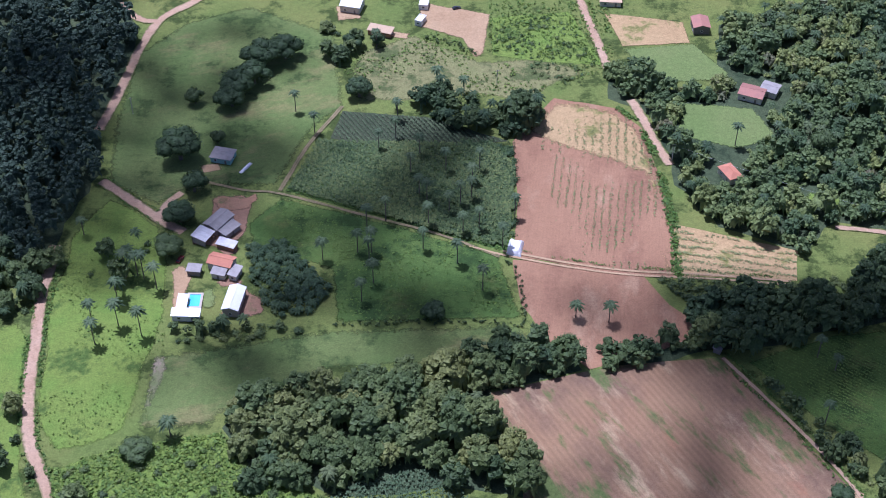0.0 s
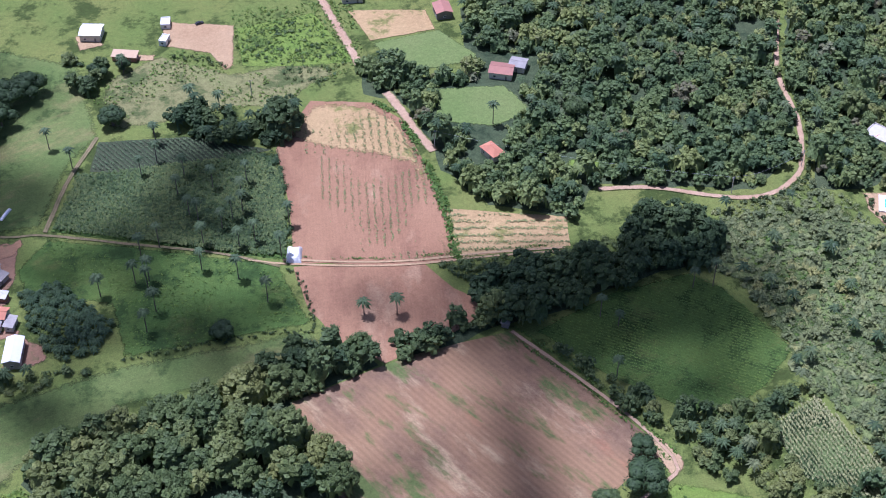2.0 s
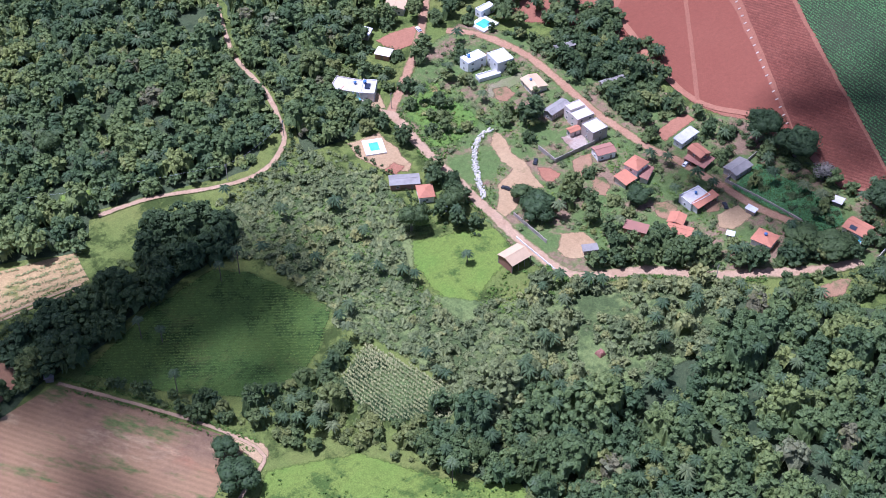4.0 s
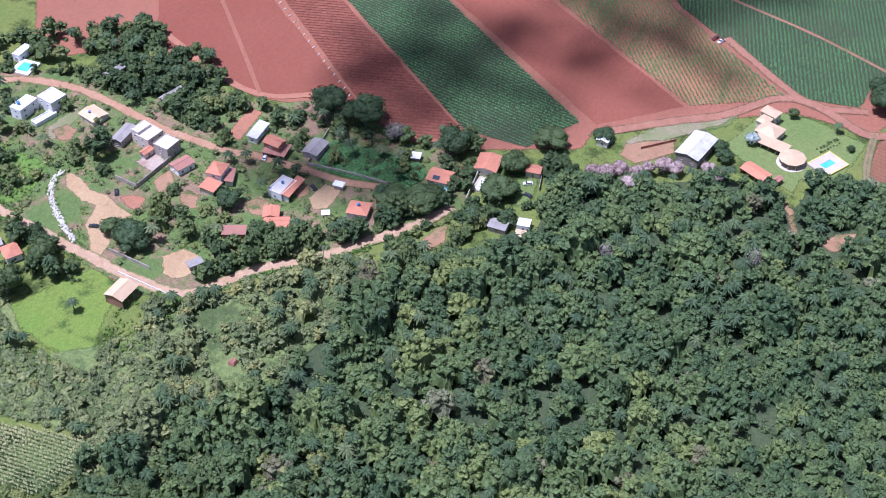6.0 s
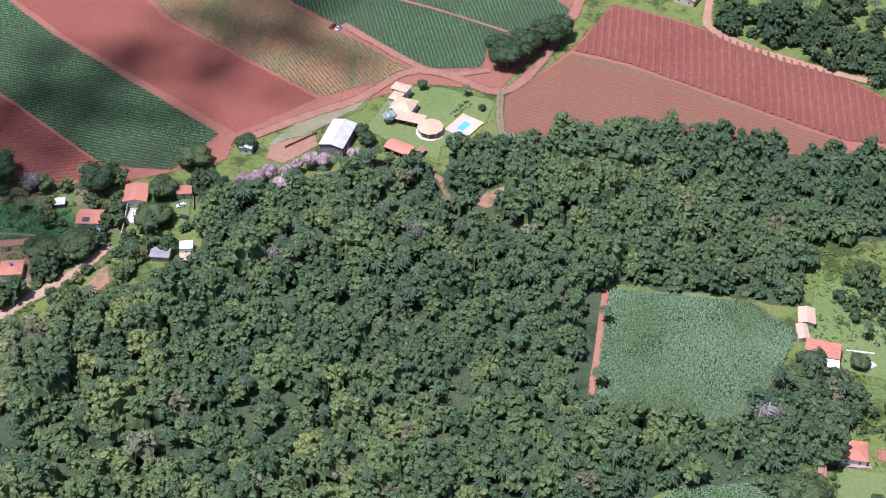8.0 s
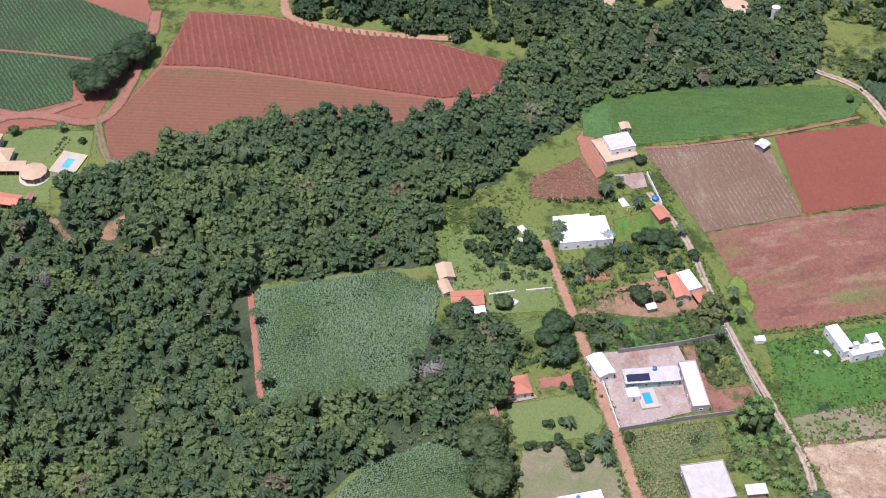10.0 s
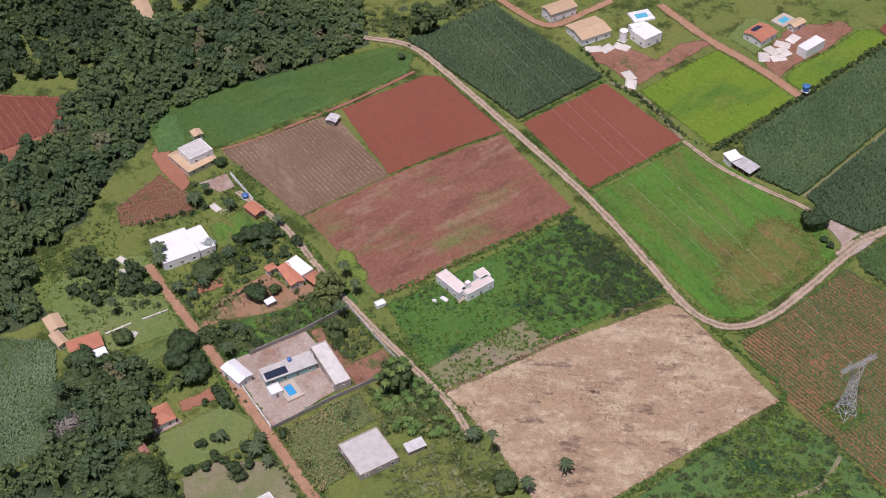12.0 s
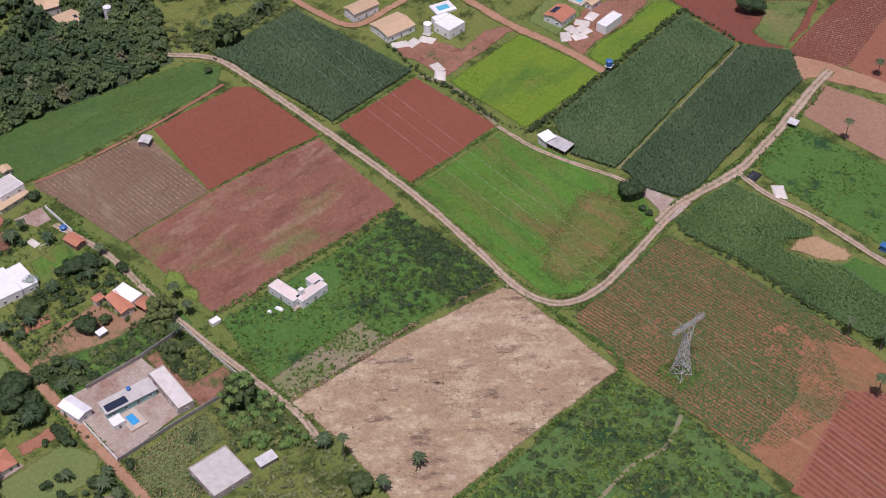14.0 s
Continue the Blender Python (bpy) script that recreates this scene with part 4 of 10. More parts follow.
def tufts(name, poly, spacing, size, mat, label, seed=1, keep=0.6, holes=(), category="grass", patchy=0.0, tint=(0.1, 0.8)):
    """Loose grass and weed clumps, thicker in patches."""
    rng = np.random.default_rng(seed)
    px, py = scatter(poly, spacing, rng, holes, 0.5)
    ok = free_of_buildings(px, py, 0.3) & (rng.random(len(px)) < keep)
    if patchy:
        ok &= np.array([noise.noise((a * 0.06, b * 0.06, seed * 1.7)) for a, b in zip(px, py)]) > patchy - 0.5 + rng.normal(0, 0.08, len(px))
    px, py = px[ok], py[ok]
    n = len(px)
    if not n:
        return None
    k = np.repeat(np.arange(n), 4)
    s = size * rng.uniform(0.5, 1.4, n)[k]
    ctr = np.stack([px[k], py[k], 0.3 + 0.25 * s], 1) + rng.normal(0, 0.35, (len(k), 3)) * s[:, None] * (1, 1, 0.3)
    nrm = rng.normal(0, 0.5, (len(k), 3)) + (0, 0, 1)
    v, f = leaves(ctr, nrm, 1.0, rng)
    v = (v.reshape(-1, 3, 3) - ctr[:, None]) * (s * 0.55)[:, None, None] + ctr[:, None]
    v[:, :, 2] = np.maximum(v[:, :, 2], 0.3)
    ob = link_arrays(name, [(v.reshape(-1, 3), f, 0, 0.5)], [M[mat]], label, category, "stuff")
    ob.data.attributes["tint"].data.foreach_set("value", np.repeat(rng.uniform(*tint, n)[k], 3).astype(np.float32))
    return ob


def verge(points, offsets, width, size, label, mat="lushcrop", seed=1, keep=0.75, tint=(0.0, 0.7)):
    """Weeds in a ragged band beside a line of corners."""
    line = smooth_line(points, 4.0)
    for k, off in enumerate(offsets):
        a, b = [], []
        for i, p in enumerate(line):
            d = (line[min(i + 1, len(line) - 1)] - line[max(i - 1, 0)]).normalized()
            n = Vector((-d.y, d.x, 0))
            w = width * (0.65 + 0.9 * abs(noise.noise((p.x * 0.09, p.y * 0.09, seed + k))))
            a.append((p + n * (off - w / 2)).xy[:])
            b.append((p + n * (off + w / 2)).xy[:])
        tufts("verge_weeds", a + b[::-1], 0.75, size, mat, label, seed=seed + k, keep=keep, tint=tint, patchy=0.25)


def hedge(points, width, size, label, spacing=1.6, seed=1, leaf="leaf", tint=(0.1, 0.5), name="hedge"):
    """A row of bushes along a line."""
    rng = np.random.default_rng(seed)
    blocks = []
    for p in smooth_line(points, spacing):
        x, y = p.x + rng.uniform(-0.5, 0.5) * width, p.y + rng.uniform(-0.5, 0.5) * width
        s = size * rng.uniform(0.6, 1.25)
        lf, core = SHRUBS[rng.integers(len(SHRUBS))]
        t, turn = rng.uniform(*tint), rng.uniform(0, 6.28)
        blocks.append((*placed(lf, x, y, -0.1, s, turn), 0, t))
        blocks.append((*placed(core, x, y, -0.1, s, turn), 1, t))
    return link_arrays(name, blocks, [M[leaf], M[leaf]], label, "hedge", "stuff")


# ---- builders: buildings ----
def box(bm, x0, x1, y0, y1, z0, z1):
    vs = [bm.verts.new((x, y, z)) for z in (z0, z1) for x, y in ((x0, y0), (x1, y0), (x1, y1), (x0, y1))]
    for f in ((3, 2, 1, 0), (4, 5, 6, 7), (0, 1, 5, 4), (1, 2, 6, 5), (2, 3, 7, 6), (3, 0, 4, 7)):
        bm.faces.new([vs[k] for k in f])


def box_part(name, dims, mat, parent, label="", bevel=0.0):
    bm = bmesh.new()
    box(bm, *dims)
    if bevel:
        bmesh.ops.bevel(bm, geom=bm.edges[:], offset=bevel, segments=1, affect="EDGES")
    return part(name, bm, M[mat], parent, label)


def slab_part(name, corners, thick, mat, parent, label=""):
    """A sloping panel: four corners of its top face and a thickness."""
    bm = bmesh.new()
    top = [bm.verts.new(c) for c in corners]
    low = [bm.verts.new((c[0], c[1], c[2] - thick)) for c in corners]
    n = len(corners)
    bm.faces.new(top)
    bm.faces.new(low[::-1])
    for k in range(n):
        bm.faces.new((top[k], low[k], low[(k + 1) % n], top[(k + 1) % n]))
    bmesh.ops.recalc_face_normals(bm, faces=bm.faces)
    return part(name, bm, M[mat], parent, label)


WINDOW = {}


def window(parent, x, y, z, angle, w=1.3, h=1.1):
    """A frame with its pane; shares its mesh with windows of the same size."""
    key = (w, h)
    if key not in WINDOW:
        bm = bmesh.new()
        t = 0.1
        box(bm, -w / 2, w / 2, -0.06, 0.1, -h / 2, -h / 2 + t)
        box(bm, -w / 2, w / 2, -0.06, 0.1, h / 2 - t, h / 2)
        box(bm, -w / 2, -w / 2 + t, -0.06, 0.1, -h / 2 + t, h / 2 - t)
        box(bm, w / 2 - t, w / 2, -0.06, 0.1, -h / 2 + t, h / 2 - t)
        fr = bpy.data.meshes.new("window")
        bm.to_mesh(fr)
        bm.free()
        fr.materials.append(M["white"])
        bm = bmesh.new()
        box(bm, -w / 2 + t, w / 2 - t, -0.03, 0.03, -h / 2 + t, h / 2 - t)
        pn = bpy.data.meshes.new("pane")
        bm.to_mesh(pn)
        bm.free()
        pn.materials.append(M["glass"])
        WINDOW[key] = (fr, pn)
    f = new("window", WINDOW[key][0])
    f.parent = parent
    f.matrix_local = pose(x, y, z, 0, 0, angle)
    p = new("pane", WINDOW[key][1])
    p.parent = f


def house(x, y, length, width, angle, eaves, roof, roof_mat, wall_mat, label, rise=1.4, openings=True, name="house", category="house", group="", inset=0.45, porch=False, extras=()):
    """Walls, a roof of panels with a ridge, doors and windows. The footprint is that of the roof."""
    e = thing(name, x, y, 0, angle, label, category, group)
    hl, hw = length / 2, width / 2
    BLOCKED.append((x, y, hl, hw, radians(angle)))
    wl, ww = max(0.8, hl - inset), max(0.8, hw - inset)
    if roof == "flat":
        wl, ww = hl, hw
    top = eaves - (0.05 if roof == "flat" else 0.02)
    t = 0.18
    bm = bmesh.new()
    if porch:
        for px in np.linspace(-wl, wl, max(2, int(length / 3.5) + 1)):
            for py in (-ww, ww):
                box_part("post", (px - 0.12, px + 0.12, py - 0.12, py + 0.12, 0, top), "wood", e)
        box(bm, -wl, -wl + t, -ww + 0.13, ww - 0.13, 0, top * 0.98)
    else:
        box(bm, -wl, wl, -ww, -ww + t, 0, top)
        box(bm, -wl, wl, ww - t, ww, 0, top)
        box(bm, -wl, -wl + t, -ww + t, ww - t, 0, top)
        box(bm, wl - t, wl, -ww + t, ww - t, 0, top)
    if roof == "gable" and not porch:
        for px in (-wl, wl - t):
            a, b, c = (bm.verts.new((px, q, z)) for q, z in ((-ww, top), (ww, top), (0, top + rise * ww / hw - 0.1)))
            d, f, g = (bm.verts.new((px + t, q, z)) for q, z in ((-ww, top), (ww, top), (0, top + rise * ww / hw - 0.1)))
            for q in ((a, c, b), (d, f, g), (a, d, g, c), (b, c, g, f)):
                bm.faces.new(q)
    part("wall", bm, M[wall_mat], e)
    r, z0 = eaves + rise, eaves
    if roof == "gable":
        slab_part("roof_slope", [(-hl, -hw, z0), (hl, -hw, z0), (hl, 0, r), (-hl, 0, r)], 0.14, roof_mat, e)
        slab_part("roof_slope", [(hl, hw, z0), (-hl, hw, z0), (-hl, 0, r), (hl, 0, r)], 0.14, roof_mat, e)
        box_part("ridge", (-hl, hl, -0.16, 0.16, r - 0.06, r + 0.07), roof_mat, e)
    elif roof == "hip":
        k = min(hw, hl * 0.9)
        slab_part("roof_slope", [(-hl, -hw, z0), (hl, -hw, z0), (hl - k, 0, r), (-hl + k, 0, r)], 0.14, roof_mat, e)
        slab_part("roof_slope", [(hl, hw, z0), (-hl, hw, z0), (-hl + k, 0, r), (hl - k, 0, r)], 0.14, roof_mat, e)
        slab_part("roof_end", [(hl, -hw, z0), (hl, hw, z0), (hl - k, 0, r)], 0.14, roof_mat, e)
        slab_part("roof_end", [(-hl, hw, z0), (-hl, -hw, z0), (-hl + k, 0, r)], 0.14, roof_mat, e)
        if hl - k > 0.3:
            box_part("ridge", (-hl + k, hl - k, -0.16, 0.16, r - 0.05, r + 0.07), roof_mat, e)
    elif roof == "shed":
        slab_part("roof", [(-hl, -hw, z0), (hl, -hw, z0), (hl, hw, z0 + rise), (-hl, hw, z0 + rise)], 0.12, roof_mat, e)
        n = max(1, int(length / 2.2))
        for k in range(1, n):
            px = -hl + length * k / n
            slab_part("sheet_joint", [(px - 0.05, -hw, z0 + 0.035), (px + 0.05, -hw, z0 + 0.035), (px + 0.05, hw, z0 + rise + 0.035), (px - 0.05, hw, z0 + rise + 0.035)], 0.03, roof_mat, e)
    elif roof == "flat":
        box_part("roof_deck", (-hl + t, hl - t, -hw + t, hw - t, eaves - 0.45, eaves - 0.3), roof_mat, e)
        for name_, d in (("parapet", (-hl - 0.05, hl + 0.05, -hw - 0.05, -hw + t + 0.02)), ("parapet", (-hl - 0.05, hl + 0.05, hw - t - 0.02, hw + 0.05)), ("parapet", (-hl - 0.05, -hl + t + 0.02, -hw + t + 0.02, hw - t - 0.02)), ("parapet", (hl - t - 0.02, hl + 0.05, -hw + t + 0.02, hw - t - 0.02))):
            box_part(name_, (*d, eaves - 0.05, eaves + 0.12), wall_mat, e)
    if openings and not porch:
        storeys = max(1, int(eaves / 2.9))
        for s in range(storeys):
            z = 1.6 + 2.9 * s
            for side, yy, ang in ((-1, -ww, 180), (1, ww, 0)):
                n = max(1, int(2 * wl / 4.2))
                for k in range(n):
                    px = -wl + 2 * wl * (k + 0.5) / n
                    if s == 0 and k == n // 2:
                        box_part("door", (px - 0.45, px + 0.45, yy - 0.06 if side < 0 else yy - 0.05, yy + 0.05 if side < 0 else yy + 0.06, 0.02, 2.1), "wood", e)
                    else:
                        window(e, px, yy, z, ang)
            for xx, ang in ((-wl, 90), (wl, -90)):
                n = max(1, int(2 * ww / 4.5))
                for k in range(n):
                    window(e, xx, -ww + 2 * ww * (k + 0.5) / n, z, ang)
    for kind, a, b, c, d in extras:  # rooftop fittings: centre and size on the roof
        zt = eaves + (0.02 if roof == "flat" else rise * (1 - abs(b) / hw) if roof in ("gable", "hip") else rise * (b + hw) / width)
        if kind == "solar":
            tilt = -math.copysign(math.atan2(rise, hw), b) if roof == "gable" else 0.0
            panel = bmesh.new()
            box(panel, -c / 2, c / 2, -d / 2, d / 2, 0.05, 0.12)
            ob = part("solar_panel", panel, M["solar"], e, "dark blue solar panels")
            ob.matrix_local = pose(a, b, zt + 0.08, math.degrees(tilt), 0, 0)
        elif kind == "tank":
            tank = bmesh.new()
            bmesh.ops.create_cone(tank, cap_ends=True, segments=14, radius1=c * 0.85, radius2=c, depth=d)
            bmesh.ops.translate(tank, verts=tank.verts, vec=(a, b, zt + d / 2))
            t_ = part("water_tank", tank, M["tankblue"], e, "blue plastic water tank")
            lid = bmesh.new()
            bmesh.ops.create_cone(lid, cap_ends=True, segments=14, radius1=c * 1.05, radius2=c * 0.3, depth=0.25)
            bmesh.ops.translate(lid, verts=lid.verts, vec=(a, b, zt + d + 0.12))
            part("lid", lid, M["tankblue"], t_)
        elif kind == "chimney":
            box_part("chimney", (a - c / 2, a + c / 2, b - d / 2, b + d / 2, 0.02, eaves + 2.2), wall_mat, e)
            box_part("chimney_cap", (a - c / 2 - 0.1, a + c / 2 + 0.1, b - d / 2 - 0.1, b + d / 2 + 0.1, eaves + 2.4, eaves + 2.5), wall_mat, e)
    return e


def pool(x, y, length, width, angle, label, water="water", deck=1.6, deck_mat="paving", border=None, round_ends=False):
    e = thing("swimming_pool", x, y, 0.0, angle, label, "pool", "pools")
    BLOCKED.append((x, y, length / 2 + deck, width / 2 + deck, radians(angle)))
    hl, hw, d = length / 2, width / 2, deck
    for dims in ((-hl - d, hl + d, -hw - d, -hw), (-hl - d, hl + d, hw, hw + d), (-hl - d, -hl, -hw, hw), (hl, hl + d, -hw, hw)):
        box_part("paving", (*dims, 0.0, 0.95), deck_mat, e)
    box_part("water", (-hl, hl, -hw, hw, 0.02, 0.80), water, e, "clear pale blue pool water")
    if border:
        for dims in ((-hl - d - 0.3, hl + d + 0.3, -hw - d - 0.3, -hw - d), (-hl - d - 0.3, hl + d + 0.3, hw + d, hw + d + 0.3), (hl + d, hl + d + 0.3, -hw - d, hw + d)):
            box_part("kerb", (*dims, 0.2, 1.05), border, e)
    return e


def boundary_wall(points, height, mat, label, thick=0.22, panel=3.0, name="boundary_wall"):
    """Wall panels between piers, along a line of corners."""
    e = thing(name, *points[0], 0, 0, label, "wall", "boundary walls")
    x0, y0 = points[0]
    for (ax, ay), (bx, by) in zip(points, points[1:]):
        d = math.hypot(bx - ax, by - ay)
        n, ang = max(1, int(d / panel)), math.atan2(by - ay, bx - ax)
        wall_mesh = None
        for k in range(n):
            f = k / n
            for nm, dims in (("panel", (0.16, d / n - 0.16, -thick / 2, thick / 2, 0, height)), ("pier", (-0.16, 0.16, -thick * 0.8, thick * 0.8, 0, height + 0.12))):
                bm = bmesh.new()
                box(bm, *dims)
                ob = part(nm, bm, M[mat], e)
                ob.matrix_local = pose(ax - x0 + (bx - ax) * f, ay - y0 + (by - ay) * f, 0, 0, 0, math.degrees(ang))
    return e


def post_fence(points, label, gap=4.0, height=1.3):
    e = thing("fence", *points[0], 0, 0, label, "fence", "post fences")
    x0, y0 = points[0]
    bm = bmesh.new()
    box(bm, -0.09, 0.09, -0.09, 0.09, 0, height)
    me = bpy.data.meshes.new("post")
    bm.to_mesh(me)
    bm.free()
    me.materials.append(M["wood"])
    for (ax, ay), (bx, by) in zip(points, points[1:]):
        n = max(1, int(math.hypot(bx - ax, by - ay) / gap))
        for k in range(n + 1):
            p = new("post", me)
            p.parent = e
            p.location = (ax - x0 + (bx - ax) * k / n, ay - y0 + (by - ay) * k / n, 0)
    return e


def tube(name, points, radius, mat, parent=None, label="", sides=4):
    """A thin round bar or wire through the points."""
    pts = [Vector(p) for p in points]
    vs, fs = [], []
    for k, p in enumerate(pts):
        d = (pts[min(k + 1, len(pts) - 1)] - pts[max(k - 1, 0)]).normalized()
        a = d.cross(Vector((0, 0, 1)) if abs(d.z) < 0.95 else Vector((1, 0, 0))).normalized()
        b = d.cross(a)
        for q in range(sides):
            w = 2 * math.pi * q / sides
            vs.append(p + (a * math.cos(w) + b * math.sin(w)) * radius)
        if k:
            i = sides * k
            fs += [(i - sides + q, i - sides + (q + 1) % sides, i + (q + 1) % sides, i + q) for q in range(sides)]
    return mesh_object(name, [v[:] for v in vs], fs, M[mat], parent, label)


def bars(name, pairs, radius, mat, parent):
    """Straight lattice bars joined into one part."""
    vs, fs = [], []
    for p, q in pairs:
        p, q = Vector(p), Vector(q)
        d = (q - p).normalized()
        a = d.cross(Vector((0.3, 0.2, 1)) if abs(d.z) < 0.9 else Vector((1, 0, 0))).normalized()
        b = d.cross(a)
        i = len(vs)
        for c in (p, q):
            vs += [(c + (a * s + b * t) * radius)[:] for s, t in ((1, 1), (-1, 1), (-1, -1), (1, -1))]
        fs += [(i + k, i + (k + 1) % 4, i + 4 + (k + 1) % 4, i + 4 + k) for k in range(4)]
    return mesh_object(name, vs, fs, M[mat], parent)


def pylon(x, y, angle, label):
    e = thing("pylon", x, y, 0, angle, label, "pylon")
    e.scale = (0.72, 0.72, 0.8)
    levels = [(0, 4.2), (5, 3.3), (10, 2.6), (15, 2.0), (20, 1.55), (24, 1.5)]
    for k, (sx, sy) in enumerate(((1, 1), (-1, 1), (-1, -1), (1, -1))):
        tube("leg", [(sx * w, sy * w, z) for z, w in levels], 0.16, "steel", e)
        box_part("footing", (sx * 4.2 - 0.6, sx * 4.2 + 0.6, sy * 4.2 - 0.6, sy * 4.2 + 0.6, -0.2, 0.35), "slab", e)
    pairs = []
    for (z0, w0), (z1, w1) in zip(levels, levels[1:]):
        c0, c1 = [[(sx * w, sy * w, z) for sx, sy in ((1, 1), (-1, 1), (-1, -1), (1, -1))] for z, w in ((z0, w0), (z1, w1))]
        for k in range(4):
            q = (k + 1) % 4
            pairs += [(c0[k], c1[q]), (c0[q], c1[k]), (c1[k], c1[q])]
    for pair in pairs:
        bars("brace", [pair], 0.085, "steel", e)
    # the head: two raking masts that carry one cross-arm
    arm, head = 32.5, []
    for s in (1, -1):
        for t in (1, -1):
            head += [((s * 1.5, t * 1.5, 24), (s * 4.2, t * 0.8, arm))]
        head += [((s * 1.5, 1.5, 24), (s * 2.8, -1.1, 28)), ((s * 1.5, -1.5, 24), (s * 2.8, 1.1, 28)), ((s * 2.8, 1.1, 28), (s * 4.2, -0.8, arm)), ((s * 2.8, -1.1, 28), (s * 4.2, 0.8, arm))]
    bars("mast_head", head, 0.11, "steel", e)
    cross = []
    xs = np.linspace(-11, 11, 15)
    for a, b in zip(xs, xs[1:]):
        for t in (0.8, -0.8):
            cross += [((a, t, arm), (b, t, arm)), ((a, t * 0.6, arm + 1.6), (b, t * 0.6, arm + 1.6)), ((a, t, arm), (b, t * 0.6, arm + 1.6))]
        cross += [((a, 0.8, arm), (b, -0.8, arm))]
    for s in (1, -1):
        cross += [((s * 4.2, 0, arm + 1.6), (s * 6.2, 0, arm + 4.6)), ((s * 8.2, 0, arm + 1.6), (s * 6.2, 0, arm + 4.6))]
    bars("cross_arm", cross, 0.09, "steel", e)
    for px in (-10.5, 0, 10.5):
        tube("insulator", [(px, 0, arm), (px, 0, arm - 2.6)], 0.13, "slab", e, sides=6)
    return e


def utility_pole(x, y, height, angle, label):
    e = thing("utility_pole", x, y, 0, angle, label, "pole", "utility poles")
    tube("pole", [(0, 0, -0.1), (0, 0, height)], 0.16, "slab", e, sides=8)
    box_part("cross_arm", (-1.0, 1.0, -0.08, 0.08, height - 0.6, height - 0.42), "wood", e)
    return e


def wires(points, sag, label, radius=0.05, spread=(0.0,), name="power_line"):
    """Hanging conductors from support to support: one tube each."""
    e = thing(name, *points[0][:2], 0, 0, label, "wire")
    ox, oy = points[0][:2]
    for s in spread:
        line = []
        for p, q in zip(points, points[1:]):
            d = Vector((q[0] - p[0], q[1] - p[1], 0)).normalized()
            n = Vector((-d.y, d.x, 0)) * s
            for k in range(13):
                f = k / 12
                line.append((p[0] + (q[0] - p[0]) * f + n.x - ox, p[1] + (q[1] - p[1]) * f + n.y - oy, p[2] + (q[2] - p[2]) * f - 4 * sag * f * (1 - f)))
        tube("conductor", line, radius, "wire", e)
    return e


def car(x, y, angle, paint, label, kind="car"):
    e = thing("car", x, y, 0.05, angle, label, "car", "parked cars")
    BLOCKED.append((x, y, 2.4, 1.2, radians(angle)))
    bm = bmesh.new()
    prof = [(-2.1, 0.35), (2.1, 0.35), (2.15, 0.75), (1.95, 0.92), (-2.0, 0.98), (-2.15, 0.7)]
    for sy in (0.86,):
        a = [bm.verts.new((px, sy, pz)) for px, pz in prof]
        b = [bm.verts.new((px, -sy, pz)) for px, pz in prof]
        bm.faces.new(a)
        bm.faces.new(b[::-1])
        for k in range(len(prof)):
            q = (k + 1) % len(prof)
            bm.faces.new((a[k], b[k], b[q], a[q]))
    bmesh.ops.recalc_face_normals(bm, faces=bm.faces)
    bmesh.ops.bevel(bm, geom=bm.edges[:], offset=0.06, segments=2, affect="EDGES")
    part("body", bm, M[paint], e)
    bm = bmesh.new()
    low, high = ((-1.75, 0.78), (1.0, 0.78)), ((-1.35, 0.62), (0.35, 0.62))
    vs = [bm.verts.new((px, s * w, z)) for z, rowp in ((0.94, low), (1.42, high)) for px, w in rowp for s in (1, -1)]
    for f in ((0, 1, 5, 4), (2, 6, 7, 3), (0, 4, 6, 2), (1, 3, 7, 5), (4, 5, 7, 6)):
        bm.faces.new([vs[k] for k in f])
    bmesh.ops.recalc_face_normals(bm, faces=bm.faces)
    part("cabin_glass", bm, M["glass"], e)
    end = -0.2 if kind == "pickup" else -1.4
    box_part("cabin_roof", (end, 0.42, -0.64, 0.64, 1.40, 1.48), paint, e, bevel=0.03)
    for px in (-1.35, 1.35):
        for s in (1, -1):
            w = bmesh.new()
            bmesh.ops.create_cone(w, cap_ends=True, segments=14, radius1=0.32, radius2=0.32, depth=0.22)
            ob = part("wheel", w, M["tyre"], e)
            ob.matrix_local = pose(px, s * 0.82, 0.32, 90, 0, 0)
    return e


def tank_tower(x, y, label, mat="tankblue", radius=1.6, height=5.0, leg=4.0):
    e = thing("water_tower", x, y, 0, 20, label, "water tower")
    for sx in (1, -1):
        for sy in (1, -1):
            tube("leg", [(sx * radius * 0.7, sy * radius * 0.7, 0), (sx * radius * 0.6, sy * radius * 0.6, leg)], 0.14, "slab", e)
    if leg:
        box_part("platform", (-radius, radius, -radius, radius, leg, leg + 0.2), "slab", e)
    bm = bmesh.new()
    bmesh.ops.create_cone(bm, cap_ends=True, segments=20, radius1=radius * 0.9, radius2=radius, depth=height - 2)
    bmesh.ops.translate(bm, verts=bm.verts, vec=(0, 0, leg + 0.2 + (height - 2) / 2))
    part("tank", bm, M[mat], e)
    bm = bmesh.new()
    bmesh.ops.create_cone(bm, cap_ends=True, segments=20, radius1=radius * 1.06, radius2=radius * 0.35, depth=0.6)
    bmesh.ops.translate(bm, verts=bm.verts, vec=(0, 0, leg + height - 1.5))
    part("lid", bm, M[mat], e)
    return e


